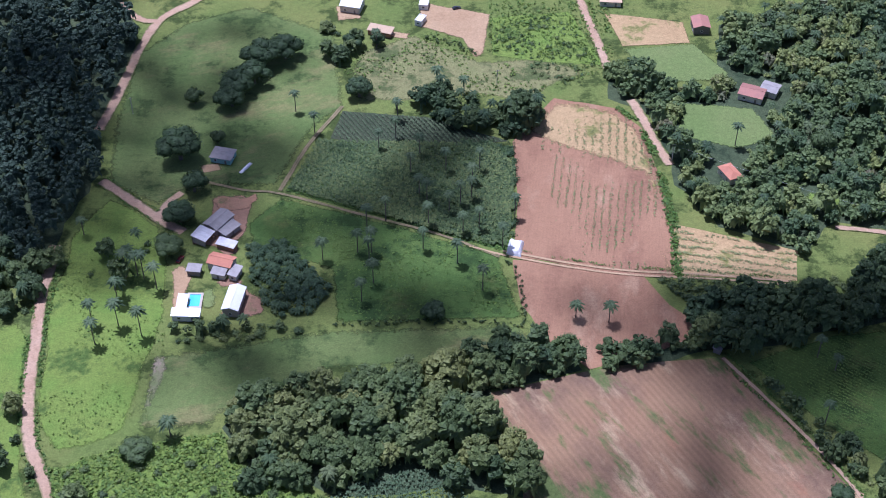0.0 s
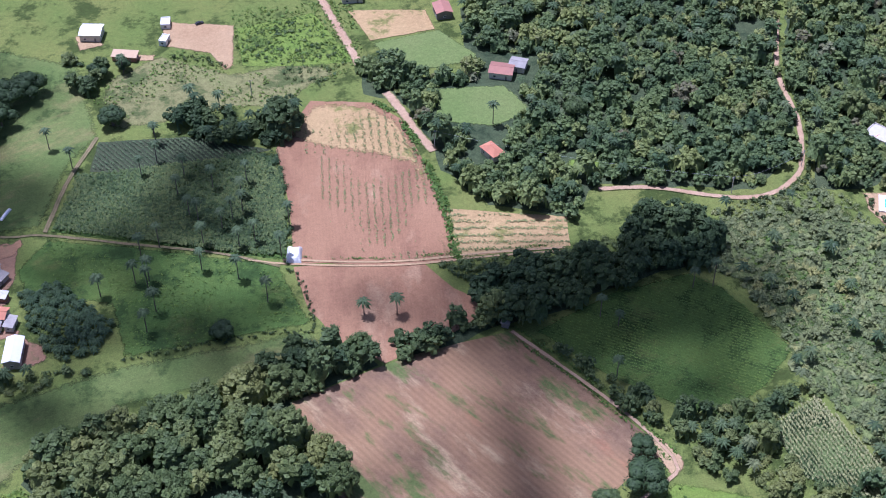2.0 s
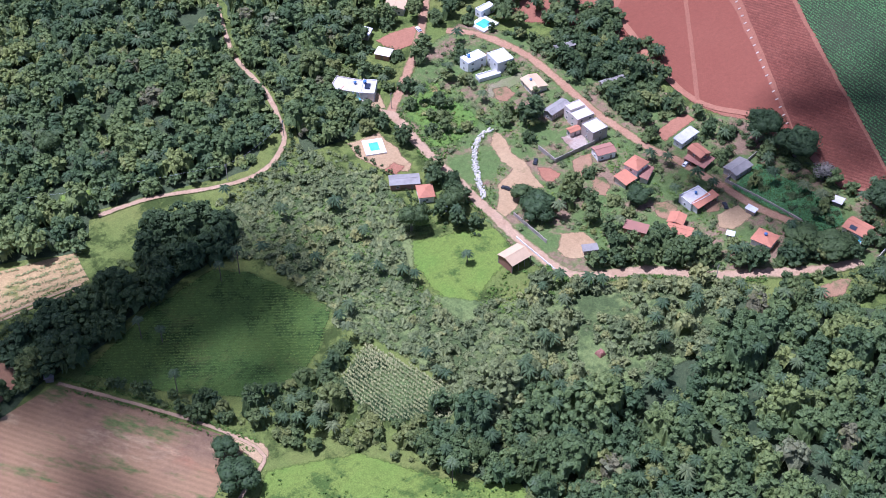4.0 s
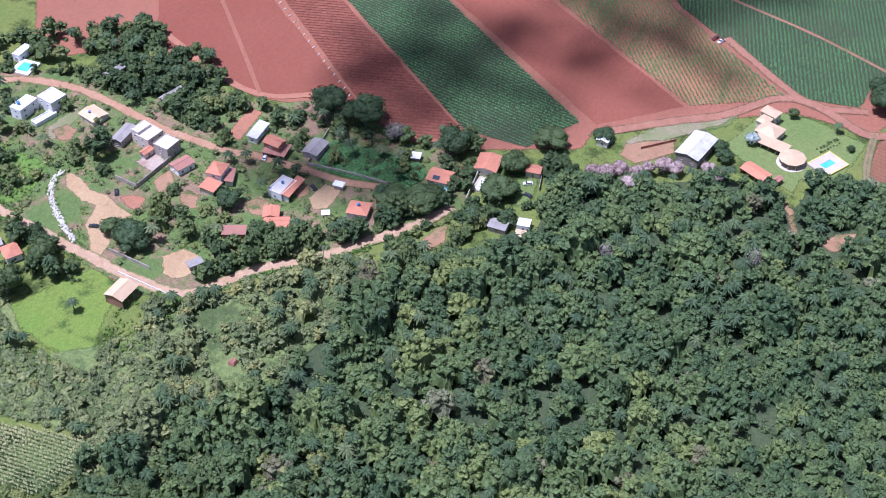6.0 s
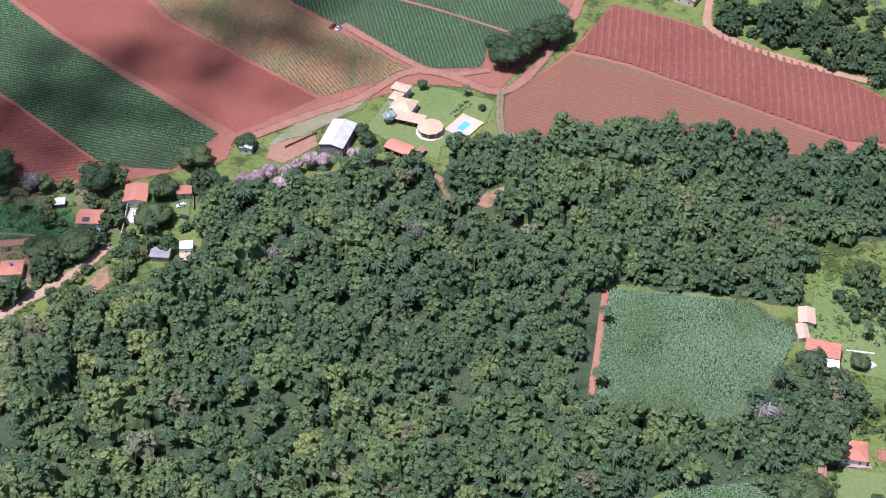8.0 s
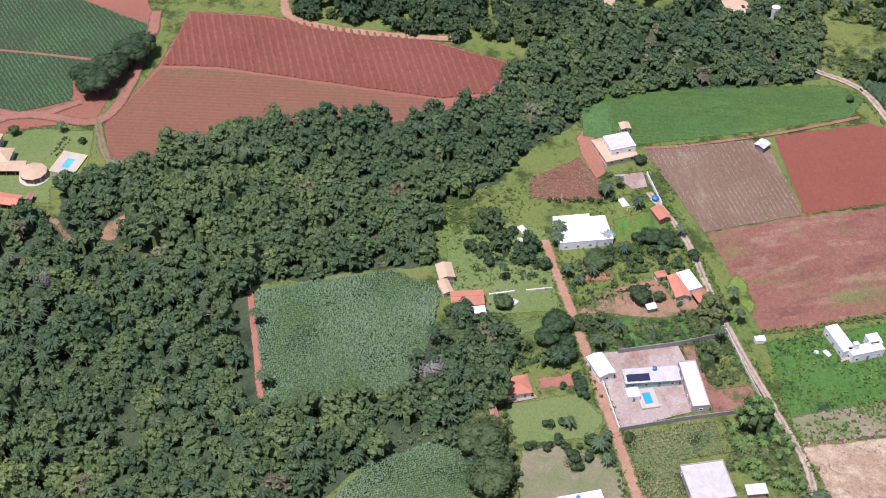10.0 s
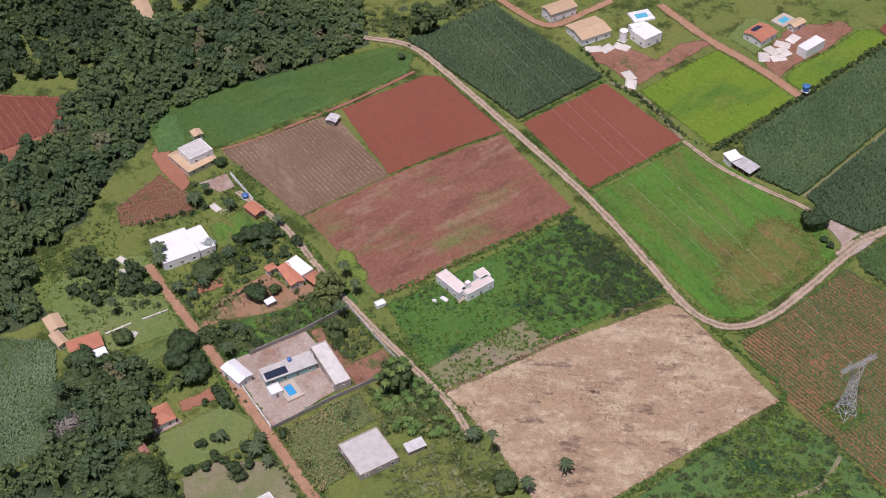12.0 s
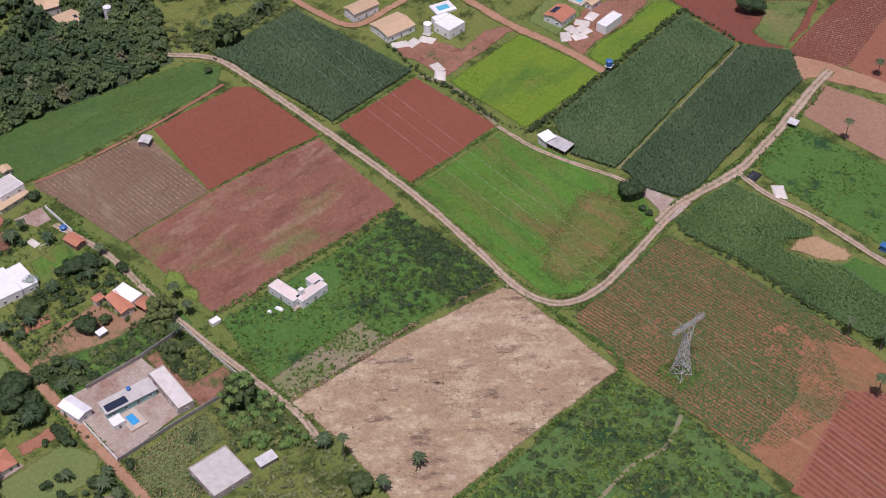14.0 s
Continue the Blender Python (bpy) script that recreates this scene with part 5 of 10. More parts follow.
def tarp_heap(x, y, length, width, height, angle, mat, label, name="tarpaulin_heap", seed=1):
    """A heap under a sheet: rounded, creased."""
    bm = bmesh.new()
    bmesh.ops.create_grid(bm, x_segments=16, y_segments=16, size=1)
    for v in bm.verts:
        u, w = v.co.x, v.co.y
        edge = max(abs(u) ** 4, abs(w) ** 4)
        n = noise.noise((u * 2.3 + seed, w * 2.3, seed)) + 0.4 * noise.noise((u * 7, w * 7, seed))
        v.co = (u * length / 2 * (1 + 0.05 * n), w * width / 2 * (1 + 0.05 * n), max(0.0, height * (1 - edge) * (1 + 0.22 * n)) if edge < 0.999 else 0.0)
    ob = part(name, bm, M[mat])
    ob.matrix_world = pose(x, y, 0.02, 0, 0, angle)
    BLOCKED.append((x, y, length / 2, width / 2, radians(angle)))
    return tagged(ob, label, "heap")


# ---- builders: single plants ----
def crown_mesh(arrays, mats, tint):
    blocks = [(*arrays[0], 0, tint), (*arrays[1], 1, tint)]
    ob = link_arrays("crown", blocks, mats, "", "")
    return ob


TREE_KINDS = {}


def tree(x, y, radius, height, label, kind="leaf", tint=0.3, group="garden trees", name="tree"):
    """Tapered trunk with limbs under a crown of leaf clumps; built once for each kind and shape, then copied."""
    shape = int(RNG.integers(4))
    if kind == "leaf" and ("dark" in label or "round" in label):
        tint = 0.06
    key = (kind, shape, name, tint)
    turn = float(RNG.uniform(0, 360))
    if key not in TREE_KINDS:
        e = thing(name, 0, 0, 0, 0, label, "tree", group)
        if name == "tree":
            arrays = broadleaf(200 + shape * 7, height=1.35, lobes=20 + shape, count=1500, size=0.055, cores=18)
        else:
            arrays = broadleaf(260 + shape * 7, height=1.25, lobes=9 + shape, count=620, size=0.095, cores=7)
        if kind == "greybranch":
            arrays = (arrays[0], (arrays[1][0] * (0.5, 0.5, 1.0), arrays[1][1]))
        crown = crown_mesh(arrays, [M[kind], M[kind]], tint)
        crown.parent = e
        v, f = rod(0.085, 0.05, 0.75, 7)
        trunk_blocks = [(v, f, 0, 0.5)]
        for k in range(4):
            a = k * 1.6 + shape
            lv, lf = rod(0.04, 0.018, 0.55, 5, 0.35)
            trunk_blocks.append((*placed((lv, lf), 0, 0, 0.5, 1.0, a), 0, 0.5))
        tr = link_arrays("trunk", trunk_blocks, [M["bark"]], "", "")
        tr.parent = e
        TREE_KINDS[key] = e
    else:
        e = copy_thing(TREE_KINDS[key], Matrix())
    e.matrix_basis = pose(x, y, 0, 0, 0, turn) @ Matrix.Diagonal((radius * 1.18, radius * 1.18, height / 1.5, 1))
    return tagged(e, label, "tree", group)


PALM_KINDS = {}


def palm(x, y, height, size, label="tall feathery palm with a slim grey trunk", group="palms", lean=0.0, name="palm_tree"):
    shape = int(RNG.integers(4))
    turn = float(RNG.uniform(0, 360))
    if shape not in PALM_KINDS:
        e = thing(name, 0, 0, 0, 0, label, "palm", group)
        v, f = frond_crown(300 + shape, fronds=22, length=1.0, top=0.0)
        crown = link_arrays("crown", [(v, f, 0, 0.3 + 0.1 * shape)], [M["palm"]], "", "")
        crown.parent = e
        tr = link_arrays("trunk", [(*rod(0.07, 0.05, 1.0, 7), 0, 0.5)], [M["bark"]], "", "")
        tr.parent = e
        PALM_KINDS[shape] = e
    else:
        e = copy_thing(PALM_KINDS[shape], Matrix())
    e.matrix_basis = pose(x, y, 0, 0, 0, turn)
    for c in e.children:
        if c.name.startswith("crown"):
            c.matrix_basis = Matrix.Translation((0, 0, height)) @ Matrix.Diagonal((size, size, size, 1))
        else:
            c.matrix_basis = Matrix.Diagonal((3.2, 3.2, height, 1))
    return tagged(e, label, "palm", group)


# ---- ground ----
bm = bmesh.new()
bmesh.ops.create_grid(bm, x_segments=24, y_segments=24, size=2400)
bmesh.ops.translate(bm, verts=bm.verts, vec=(200, 0, 0))
tagged(part("ground", bm, M["grass"]), "green rural ground with short uneven grass", "ground", kind="structure")

# ---- fields ----
field("pasture", [(-146.4, 487.7), (-145.5, 544.4), (-125.2, 573.1), (-93.5, 588.0), (-50.0, 562.8), (-41.7, 503.8), (-55.9, 485.2), (-67.7, 446.6), (-91.6, 446.7), (-107.8, 443.1), (-115.7, 432.3), (-142.1, 448.8)], M["pasture"], "grazed pale green pasture on a slope")
field("meadow", [(-150.3, 415.1), (-146.9, 423.7), (-138.3, 440.7), (-125.1, 432.4), (-113.7, 421.8), (-107.6, 399.9), (-104.7, 371.6), (-106.9, 350.4), (-108.6, 334.3), (-110.5, 314.5), (-124.7, 305.7), (-133.3, 304.5), (-143.8, 319.8), (-146.1, 334.4), (-148.7, 359.9), (-151.4, 377.9), (-149.7, 393.6)], M["freshgrass"], "fresh yellow-green roadside meadow", wobble=2.0)
field("meadow", [(-184.6, 363.0), (-159.9, 367.3), (-153.6, 359.9), (-150.6, 334.5), (-146.5, 310.8), (-138.1, 285.9), (-130.6, 268.0), (-160.2, 268.1)], M["freshgrass"], "fresh green meadow beyond the road", wobble=2.0)
field("slope", [(-45.2, 521.1), (-38.4, 548.4), (-11.7, 562.6), (17.9, 541.1), (47.4, 543.2), (73.2, 531.6), (52.7, 520.6), (42.9, 507.6), (12.1, 512.1), (-11.1, 507.9), (-36.7, 505.9)], M["slopegrass"], "yellowish rough grass slope", wobble=2.0)
field("plot", [(24.8, 577.1), (63.6, 582.9), (70.3, 562.1), (78.4, 536.1), (47.2, 538.6), (23.9, 544.3)], M["freshgrass"], "rank green weedy plot", wobble=1.5)
field("pasture", [(-107.0, 351.0), (-41.7, 365.3), (32.4, 367.9), (35.1, 359.0), (9.4, 344.8), (-38.3, 342.2), (-77.3, 320.8), (-78.7, 315.6), (-108.3, 313.2)], M["pasture"], "cut grey-green grass strip below the farm")
field("bare_ground", [(-106.0, 351.3), (-100.9, 349.6), (-99.2, 342.8), (-101.3, 335.2), (-102.2, 325.8), (-106.6, 323.0), (-106.5, 338.2)], M["worn"], "pale bare earth at the end of the grass strip", wobble=2.5)
field("meadow", [(-67.2, 441.1), (-33.6, 430.1), (24.0, 405.8), (32.4, 369.4), (-39.6, 366.7), (-43.4, 396.3), (-76.0, 409.7), (-79.7, 423.3)], M["deepgrass"], "deep green meadow with scattered palms")
field("bush_crop", [(-53.0, 479.2), (23.9, 476.7), (31.9, 459.2), (27.5, 407.5), (8.3, 414.3), (-33.7, 431.9), (-65.1, 444.7)], M["deepgrass"], "plot of lush leafy bushes")
field("crop_plot", [(-44.1, 500.4), (-5.9, 496.0), (30.2, 478.7), (-20.5, 471.8), (-48.1, 480.7)], M["cropsoil"], "dark plot with rows of young maize")
PINK = [(31.9, 478.6), (51.9, 510.6), (80.0, 502.8), (89.5, 488.4), (93.6, 455.5), (95.3, 425.5), (92.9, 392.0), (68.3, 395.5), (29.5, 404.9), (32.6, 438.4)]
field("ploughed_field", PINK, M["pinksoil"], "pinkish bare field with young green plants in rows")
field("pale_soil", [(36.1, 485.3), (43.6, 496.9), (52.1, 509.1), (65.3, 506.7), (79.7, 501.6), (89.2, 487.2), (92.0, 468.4), (93.3, 454.4), (94.7, 436.5), (95.2, 420.7), (92.6, 392.7), (88.8, 394.1), (89.4, 414.6), (89.0, 433.5), (88.2, 446.2), (86.0, 457.0), (75.6, 463.5), (62.2, 469.9), (48.8, 476.7)], M["palesoil"], "dry pale upper part of the ploughed field", wobble=2.5)
STRIP = [(95.0, 424.5), (144.1, 408.2), (140.4, 391.0), (95.8, 393.7), (94.3, 409.2)]
field("ploughed_field", STRIP, M["palesoil"], "pale field strip with green furrows")
field("ploughed_field", [(29.0, 402.7), (79.7, 394.9), (88.6, 377.2), (101.0, 363.8), (81.4, 352.7), (55.1, 343.8), (40.4, 358.6), (31.5, 377.3)], M["pinksoil"], "small bare pink field with two palms")
field("ploughed_field", [(18.6, 332.2), (51.4, 342.2), (70.4, 346.4), (105.2, 349.9), (125.9, 313.4), (143.8, 281.7), (125.0, 272.4), (113.1, 263.4), (96.2, 250.5), (27.8, 274.7), (29.4, 306.3), (18.1, 318.2)], M["stubble"], "large ploughed field with stubble streaks")
LOWCROP = [(113.7, 348.1), (148.9, 361.8), (182.0, 365.6), (192.1, 355.0), (206.3, 318.4), (189.2, 302.8), (168.4, 292.5), (154.0, 300.5), (134.7, 319.1)]
field("crop_field", LOWCROP, M["deepgrass"], "dark green low crop field beside the trees")
RIPE = [(182.4, 284.3), (204.4, 294.3), (215.8, 255.3), (210.2, 242.5), (185.7, 260.3)]
field("crop_field", RIPE, M["scrub"], "yellowish maize plot between the trees")
field("meadow", [(140.7, 269.3), (171.8, 255.5), (188.4, 226.4), (208.1, 207.7), (195.0, 185.3), (120.5, 249.9)], M["freshgrass"], "bright green grass clearing")
field("clearing", [(248.2, 331.7), (257.0, 329.0), (266.6, 323.8), (280.0, 318.0), (288.2, 312.8), (280.3, 294.9), (268.6, 291.0), (256.0, 286.0), (247.9, 280.2), (238.4, 280.9), (240.9, 304.1)], M["freshgrass"], "yellow-green grass clearing below the road", wobble=3.0)
field("grass_bank", [(305.8, 361.2), (315.3, 364.5), (307.0, 353.9), (297.6, 340.4), (292.9, 338.1), (291.8, 350.4), (294.8, 360.7)], M["lushslope"], "bright green grass bank beside the stones", wobble=1.5)
field("grass_bank", [(319.7, 359.0), (310.8, 342.2), (306.9, 336.9), (299.3, 334.9), (302.1, 343.0), (311.5, 354.6)], M["lushslope"], "narrow green grass bank above the stones", wobble=1.0)
CANE = [(393.9, 2.2), (395.3, -30.4), (395.6, -52.9), (382.1, -70.4), (358.3, -61.9), (336.0, -52.8), (331.6, -37.9), (334.7, 3.1), (363.1, 3.2)]
field("cane_field", CANE, M["deepgrass"], "square sugar cane field between the trees")
field("earth_strip", [(395.7, 5.5), (395.4, 1.7), (333.3, 2.8), (333.5, 6.3)], M["redyard"], "strip of bare red earth beside the cane")
CANE2 = [(287.1, -14.4), (301.1, -29.1), (306.7, -55.4), (303.4, -65.0), (265.8, -59.7), (269.2, -13.3)]
field("cane_field", CANE2, M["deepgrass"], "second sugar cane plot")
# far fields behind the village
field("bare_ground", [(531.8, 551.5), (752.1, 63.5), (589.4, 32.0), (514.7, 62.9), (514.5, 99.6), (491.5, 129.8), (460.8, 172.6), (445.7, 171.8), (411.9, 232.5), (420.9, 271.3), (409.3, 317.5), (420.0, 385.3), (384.4, 431.1)], M["redpale"], "bare red earth of tracks and headlands")
field("ploughed_field", [(527.9, 544.4), (553.9, 486.8), (425.0, 391.1), (425.3, 417.0), (394.6, 436.1)], M["redpale"], "far pale red field")
field("ploughed_field", [(540.4, 470.3), (543.9, 462.7), (480.9, 356.2), (428.9, 277.2), (412.6, 319.6), (425.0, 387.9)], M["redsoil"], "ploughed brick red field beside the village")
DARKRED = [(545.2, 459.8), (562.2, 422.2), (502.2, 333.8), (434.1, 227.0), (417.8, 235.6), (429.4, 276.1), (491.9, 363.1)]
field("ploughed_field", DARKRED, M["reddark"], "ploughed dark red field with ridges")
GREEN1 = [(563.7, 418.8), (587.3, 366.4), (525.2, 282.8), (463.7, 181.4), (435.5, 194.4), (433.8, 224.6), (503.2, 331.7)]
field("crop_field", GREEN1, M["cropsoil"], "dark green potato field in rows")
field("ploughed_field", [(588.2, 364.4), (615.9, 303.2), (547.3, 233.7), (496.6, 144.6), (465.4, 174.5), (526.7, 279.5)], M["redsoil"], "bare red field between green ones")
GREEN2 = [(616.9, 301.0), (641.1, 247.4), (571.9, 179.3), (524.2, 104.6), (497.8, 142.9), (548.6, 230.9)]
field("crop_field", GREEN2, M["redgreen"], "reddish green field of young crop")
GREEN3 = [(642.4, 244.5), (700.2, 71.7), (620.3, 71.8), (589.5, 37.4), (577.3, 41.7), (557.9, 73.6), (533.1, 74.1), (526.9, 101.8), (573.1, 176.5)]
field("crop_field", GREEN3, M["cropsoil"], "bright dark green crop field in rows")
field("bare_ground", [(512.5, 61.0), (556.0, 35.0), (600.0, 18.0), (590.0, -18.0), (556.0, -93.0), (526.0, -134.0), (503.0, -118.0), (489.0, -80.0), (494.0, -38.0), (486.0, 2.0), (470.0, 42.0), (476.0, 58.0)], M["redpale"], "bare red earth between the ploughed fields")
field("ploughed_field", [(512.5, 59.4), (551.8, 33.5), (546.1, 6.7), (503.2, -92.9), (491.6, -78.5), (496.7, -38.1), (489.4, 2.9), (473.2, 42.8), (478.1, 56.4)], M["brownred"], "bare brown red field above the forest")
RIDGED = [(554.1, 33.0), (597.6, 16.9), (587.3, -16.7), (554.3, -91.8), (525.6, -130.8), (505.5, -114.1), (504.9, -93.2), (547.9, 6.6)]
field("ploughed_field", RIDGED, M["reddark"], "dark red field ploughed into straight ridges")
field("lawn", [(513.0, 111.3), (515.6, 89.9), (509.3, 62.6), (478.9, 66.3), (470.3, 81.7), (458.8, 80.9), (477.1, 121.2), (504.7, 113.0)], M["lawn"], "mown lawn round the villa")
field("verge", [(479.5, 153.1), (507.3, 119.6), (492.9, 120.5), (463.6, 146.0)], M["pasture"], "rough dry grass verge")
# fields round the houses
field("plot", [(410.3, -76.1), (420.4, -97.7), (408.9, -118.8), (374.3, -118.0), (361.3, -111.9), (364.7, -83.4), (380.3, -73.7)], M["lawn"], "grassy orchard plot with young trees")
field("lawn", [(360.4, -91.7), (361.8, -107.0), (352.9, -108.0), (349.5, -94.9), (352.3, -89.5)], M["pasture"], "pale mown lawn of a garden")
field("lawn", [(320.2, -80.8), (320.7, -110.6), (306.0, -117.6), (297.7, -108.5), (299.5, -81.0)], M["lawn"], "mown garden lawn before the bungalow")
field("yard", [(330.6, -96.2), (330.8, -111.1), (322.8, -111.2), (323.7, -95.2)], M["redyard"], "bare red earth beside the house")
field("yard", [(298.4, -82.8), (298.3, -97.2), (286.2, -116.3), (266.5, -114.6), (256.0, -84.3), (272.7, -75.5)], M["worn"], "worn grass and earth of the orchard")
field("plot", [(355.1, -116.8), (354.9, -151.3), (357.1, -178.1), (337.8, -177.4), (335.5, -120.7)], M["weedy"], "overgrown weedy plot beside a grey wall")
field("yard", [(359.5, -118.2), (370.3, -132.0), (373.7, -155.6), (362.6, -158.8), (356.8, -173.2), (350.7, -166.1), (351.7, -145.5), (357.1, -126.6)], M["redgarden"], "reddish bare garden earth", wobble=2.0)
field("lawn", [(411.2, -146.9), (414.1, -165.7), (394.5, -169.2), (391.2, -161.8), (395.3, -143.7)], M["brightgrass"], "small green football lawn")
field("yard", [(466.1, -145.7), (490.0, -161.7), (487.6, -167.1), (465.5, -162.7), (463.4, -154.9), (440.1, -154.0), (434.4, -146.3), (455.0, -145.0)], M["redyard"], "churned red earth round the building site")
DRYPLOT = [(442.1, -119.5), (453.4, -144.5), (433.6, -149.1), (422.5, -146.9), (424.1, -128.1), (429.8, -116.1)]
field("plot", DRYPLOT, M["brownred"], "brown plot of withered maize")
field("patio", [(438.0, -155.9), (437.6, -168.7), (427.8, -167.9), (427.7, -161.2)], M["concrete"], "grey paved patio in a garden")
field("yard", [(337.8, -121.0), (336.2, -152.6), (304.9, -154.1), (300.6, -120.1)], M["concrete"], "stained concrete yard inside the walls", wobble=0.2)
field("yard", [(336.4, -152.7), (335.9, -160.0), (326.6, -157.9), (313.6, -159.9), (313.0, -174.1), (301.2, -173.0), (301.0, -154.8)], M["redplot"], "bare red earth behind the wall")
MILPA = [(298.5, -120.0), (299.0, -155.1), (283.6, -153.3), (282.9, -137.1), (268.2, -134.6), (265.7, -117.3), (286.0, -117.2)]
field("plot", MILPA, M["scrub"], "weedy plot of drying maize")
# fields of the eastern farm grid
LOWGREEN = [(515.7, -158.6), (496.5, -181.7), (483.2, -275.9), (470.2, -284.7), (458.3, -273.0), (455.9, -232.7), (455.5, -172.5), (466.5, -149.2)]
field("crop_field", LOWGREEN, M["limecrop"], "green field of low crop beside the forest")
MAIZE1 = [(480.9, -286.7), (483.8, -339.0), (406.6, -348.1), (401.0, -295.9)]
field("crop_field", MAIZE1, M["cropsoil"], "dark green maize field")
field("ploughed_field", [(451.1, -233.1), (453.0, -278.8), (446.8, -285.6), (398.2, -285.6), (399.6, -227.1)], M["redsoil"], "smooth tilled dark red field")
field("ploughed_field", [(398.0, -296.7), (402.3, -346.1), (350.3, -349.5), (345.6, -294.1)], M["redsoil"], "smooth tilled red field crossed by power lines")
STALKS = [(452.2, -173.4), (450.3, -223.1), (444.5, -228.2), (399.0, -226.7), (395.7, -182.5)]
field("ploughed_field", STALKS, M["stalks"], "harvested field with pale stalk rows")
field("ploughed_field", [(395.0, -183.4), (398.2, -227.6), (396.6, -284.3), (338.1, -280.3), (335.7, -186.3), (366.6, -185.0)], M["redfallow"], "reddish fallow field with green patches")
SOWN = [(342.4, -292.0), (346.2, -349.1), (279.1, -364.8), (257.8, -353.2), (250.1, -299.5), (257.9, -288.5), (279.8, -288.3)]
field("crop_field", SOWN, M["brightgrass"], "bright green sown field with reddish wear")
field("worn_patch", [(300.0, -346.0), (281.1, -361.0), (266.0, -357.5), (257.3, -351.3), (251.8, -325.1), (250.5, -301.4), (258.3, -290.4), (274.0, -294.3), (286.7, -308.0), (292.0, -328.0)], M["worngreen"], "reddish worn part of the sown field", wobble=5.0, soft=15.0)
MEADOW = [(333.2, -184.6), (335.9, -280.0), (277.8, -283.2), (282.2, -216.8), (286.7, -180.4), (298.6, -180.3)]
field("meadow", MEADOW, M["weedy"], "lush weedy meadow round an unfinished white house")
field("meadow_strip", [(297.0, -180.5), (297.2, -204.4), (297.5, -226.7), (283.2, -228.8), (279.5, -228.4), (282.1, -179.5)], M["worn"], "thin worn grass with bare sandy patches")
DRY = [(282.1, -179.5), (280.6, -229.4), (274.0, -282.6), (212.4, -281.2), (211.9, -239.3), (209.8, -193.8), (220.8, -178.1), (256.4, -182.4)]
field("fallow_field", DRY, M["drygrass"], "dry pale fallow field with brown patches")
PYLON_FIELD = [(243.7, -288.1), (245.5, -314.1), (250.8, -350.5), (225.5, -355.8), (167.5, -358.9), (149.1, -357.5), (131.0, -356.7), (133.2, -285.6), (186.6, -283.1), (213.3, -282.2)]
field("crop_field", PYLON_FIELD, M["redgreen"], "reddish field of sparse green rows round the pylon")
field("ploughed_field", [(150.4, -335.2), (135.0, -348.2), (110.8, -347.3), (97.9, -293.6), (135.8, -282.7)], M["redpale"], "red bare field corner")
field("meadow", [(390.2, -354.8), (396.4, -408.8), (344.4, -415.6), (338.9, -356.0)], M["limegrass"], "smooth lime green meadow between fields")
MAIZE2 = [(335.3, -370.4), (352.5, -479.6), (319.2, -478.3), (293.4, -366.0), (313.3, -358.5)]
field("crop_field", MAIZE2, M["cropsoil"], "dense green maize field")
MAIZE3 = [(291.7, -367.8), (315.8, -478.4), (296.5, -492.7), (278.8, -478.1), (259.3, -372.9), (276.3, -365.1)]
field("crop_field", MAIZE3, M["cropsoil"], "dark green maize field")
field("bare_ground", [(300.1, -488.7), (294.3, -498.7), (271.4, -503.1), (220.6, -519.4), (202.1, -490.3), (246.1, -497.7), (276.6, -483.8), (279.1, -474.3)], M["redroad"], "red earth at the road junction")
field("ploughed_field", [(264.9, -457.7), (271.7, -483.8), (228.4, -494.9), (204.3, -458.8), (238.4, -457.4)], M["pinkfield"], "pale pink ploughed field with palms")
STALK2 = [(297.9, -491.1), (309.1, -541.3), (314.0, -591.9), (298.2, -609.4), (271.4, -503.1)]
field("ploughed_field", STALK2, M["reddark"], "brown field in fine rows")
field("ploughed_field", [(271.4, -503.1), (284.5, -553.3), (251.4, -567.6), (229.3, -509.8)], M["redpale"], "pinkish bare field by the road")
field("ploughed_field", [(365.8, -486.4), (382.6, -532.9), (336.6, -583.8), (304.3, -516.4), (301.6, -490.6), (324.1, -480.0)], M["reddark"], "far red field with a round tree")
field("meadow", [(264.8, -427.0), (263.6, -449.7), (235.5, -453.4), (198.8, -459.2), (166.8, -410.8), (220.1, -408.2), (249.1, -409.2)], M["weedy"], "rich green meadow beside the track")
TALLGRASS = [(254.1, -396.0), (246.2, -396.9), (224.3, -398.2), (211.8, -397.1), (209.9, -393.0), (215.9, -384.2), (212.3, -378.0), (203.4, -379.8), (190.6, -388.1), (168.9, -386.9), (152.0, -380.0), (150.0, -364.0), (176.3, -361.1), (191.0, -360.5), (220.6, -360.8), (233.8, -358.2), (245.2, -355.9), (254.0, -359.5), (254.2, -376.0)]
field("crop_field", TALLGRASS, M["deepgrass"], "green strip of tall fodder grass")
field("bare_ground", [(213.9, -387.6), (210.4, -396.6), (195.2, -399.0), (190.9, -397.7), (190.6, -391.1), (200.3, -383.2), (212.0, -378.4)], M["yard"], "worn sandy patch in tall grass", wobble=2.0)
field("weed_patch", [(190.7, -396.4), (178.0, -400.0), (160.0, -398.0), (150.0, -384.0), (168.9, -386.9), (178.9, -385.4), (190.6, -388.1)], M["weedy"], "dark mown weeds beside the track", wobble=2.0)
field("yard", [(429.4, -353.8), (427.5, -361.7), (423.4, -370.8), (417.4, -374.6), (405.2, -378.5), (409.3, -396.7), (403.6, -411.9), (398.1, -409.4), (395.8, -379.1), (391.9, -358.1), (400.2, -354.8), (413.2, -354.9), (418.3, -352.1)], M["redplot"], "red earth of the new plots", wobble=3.0)
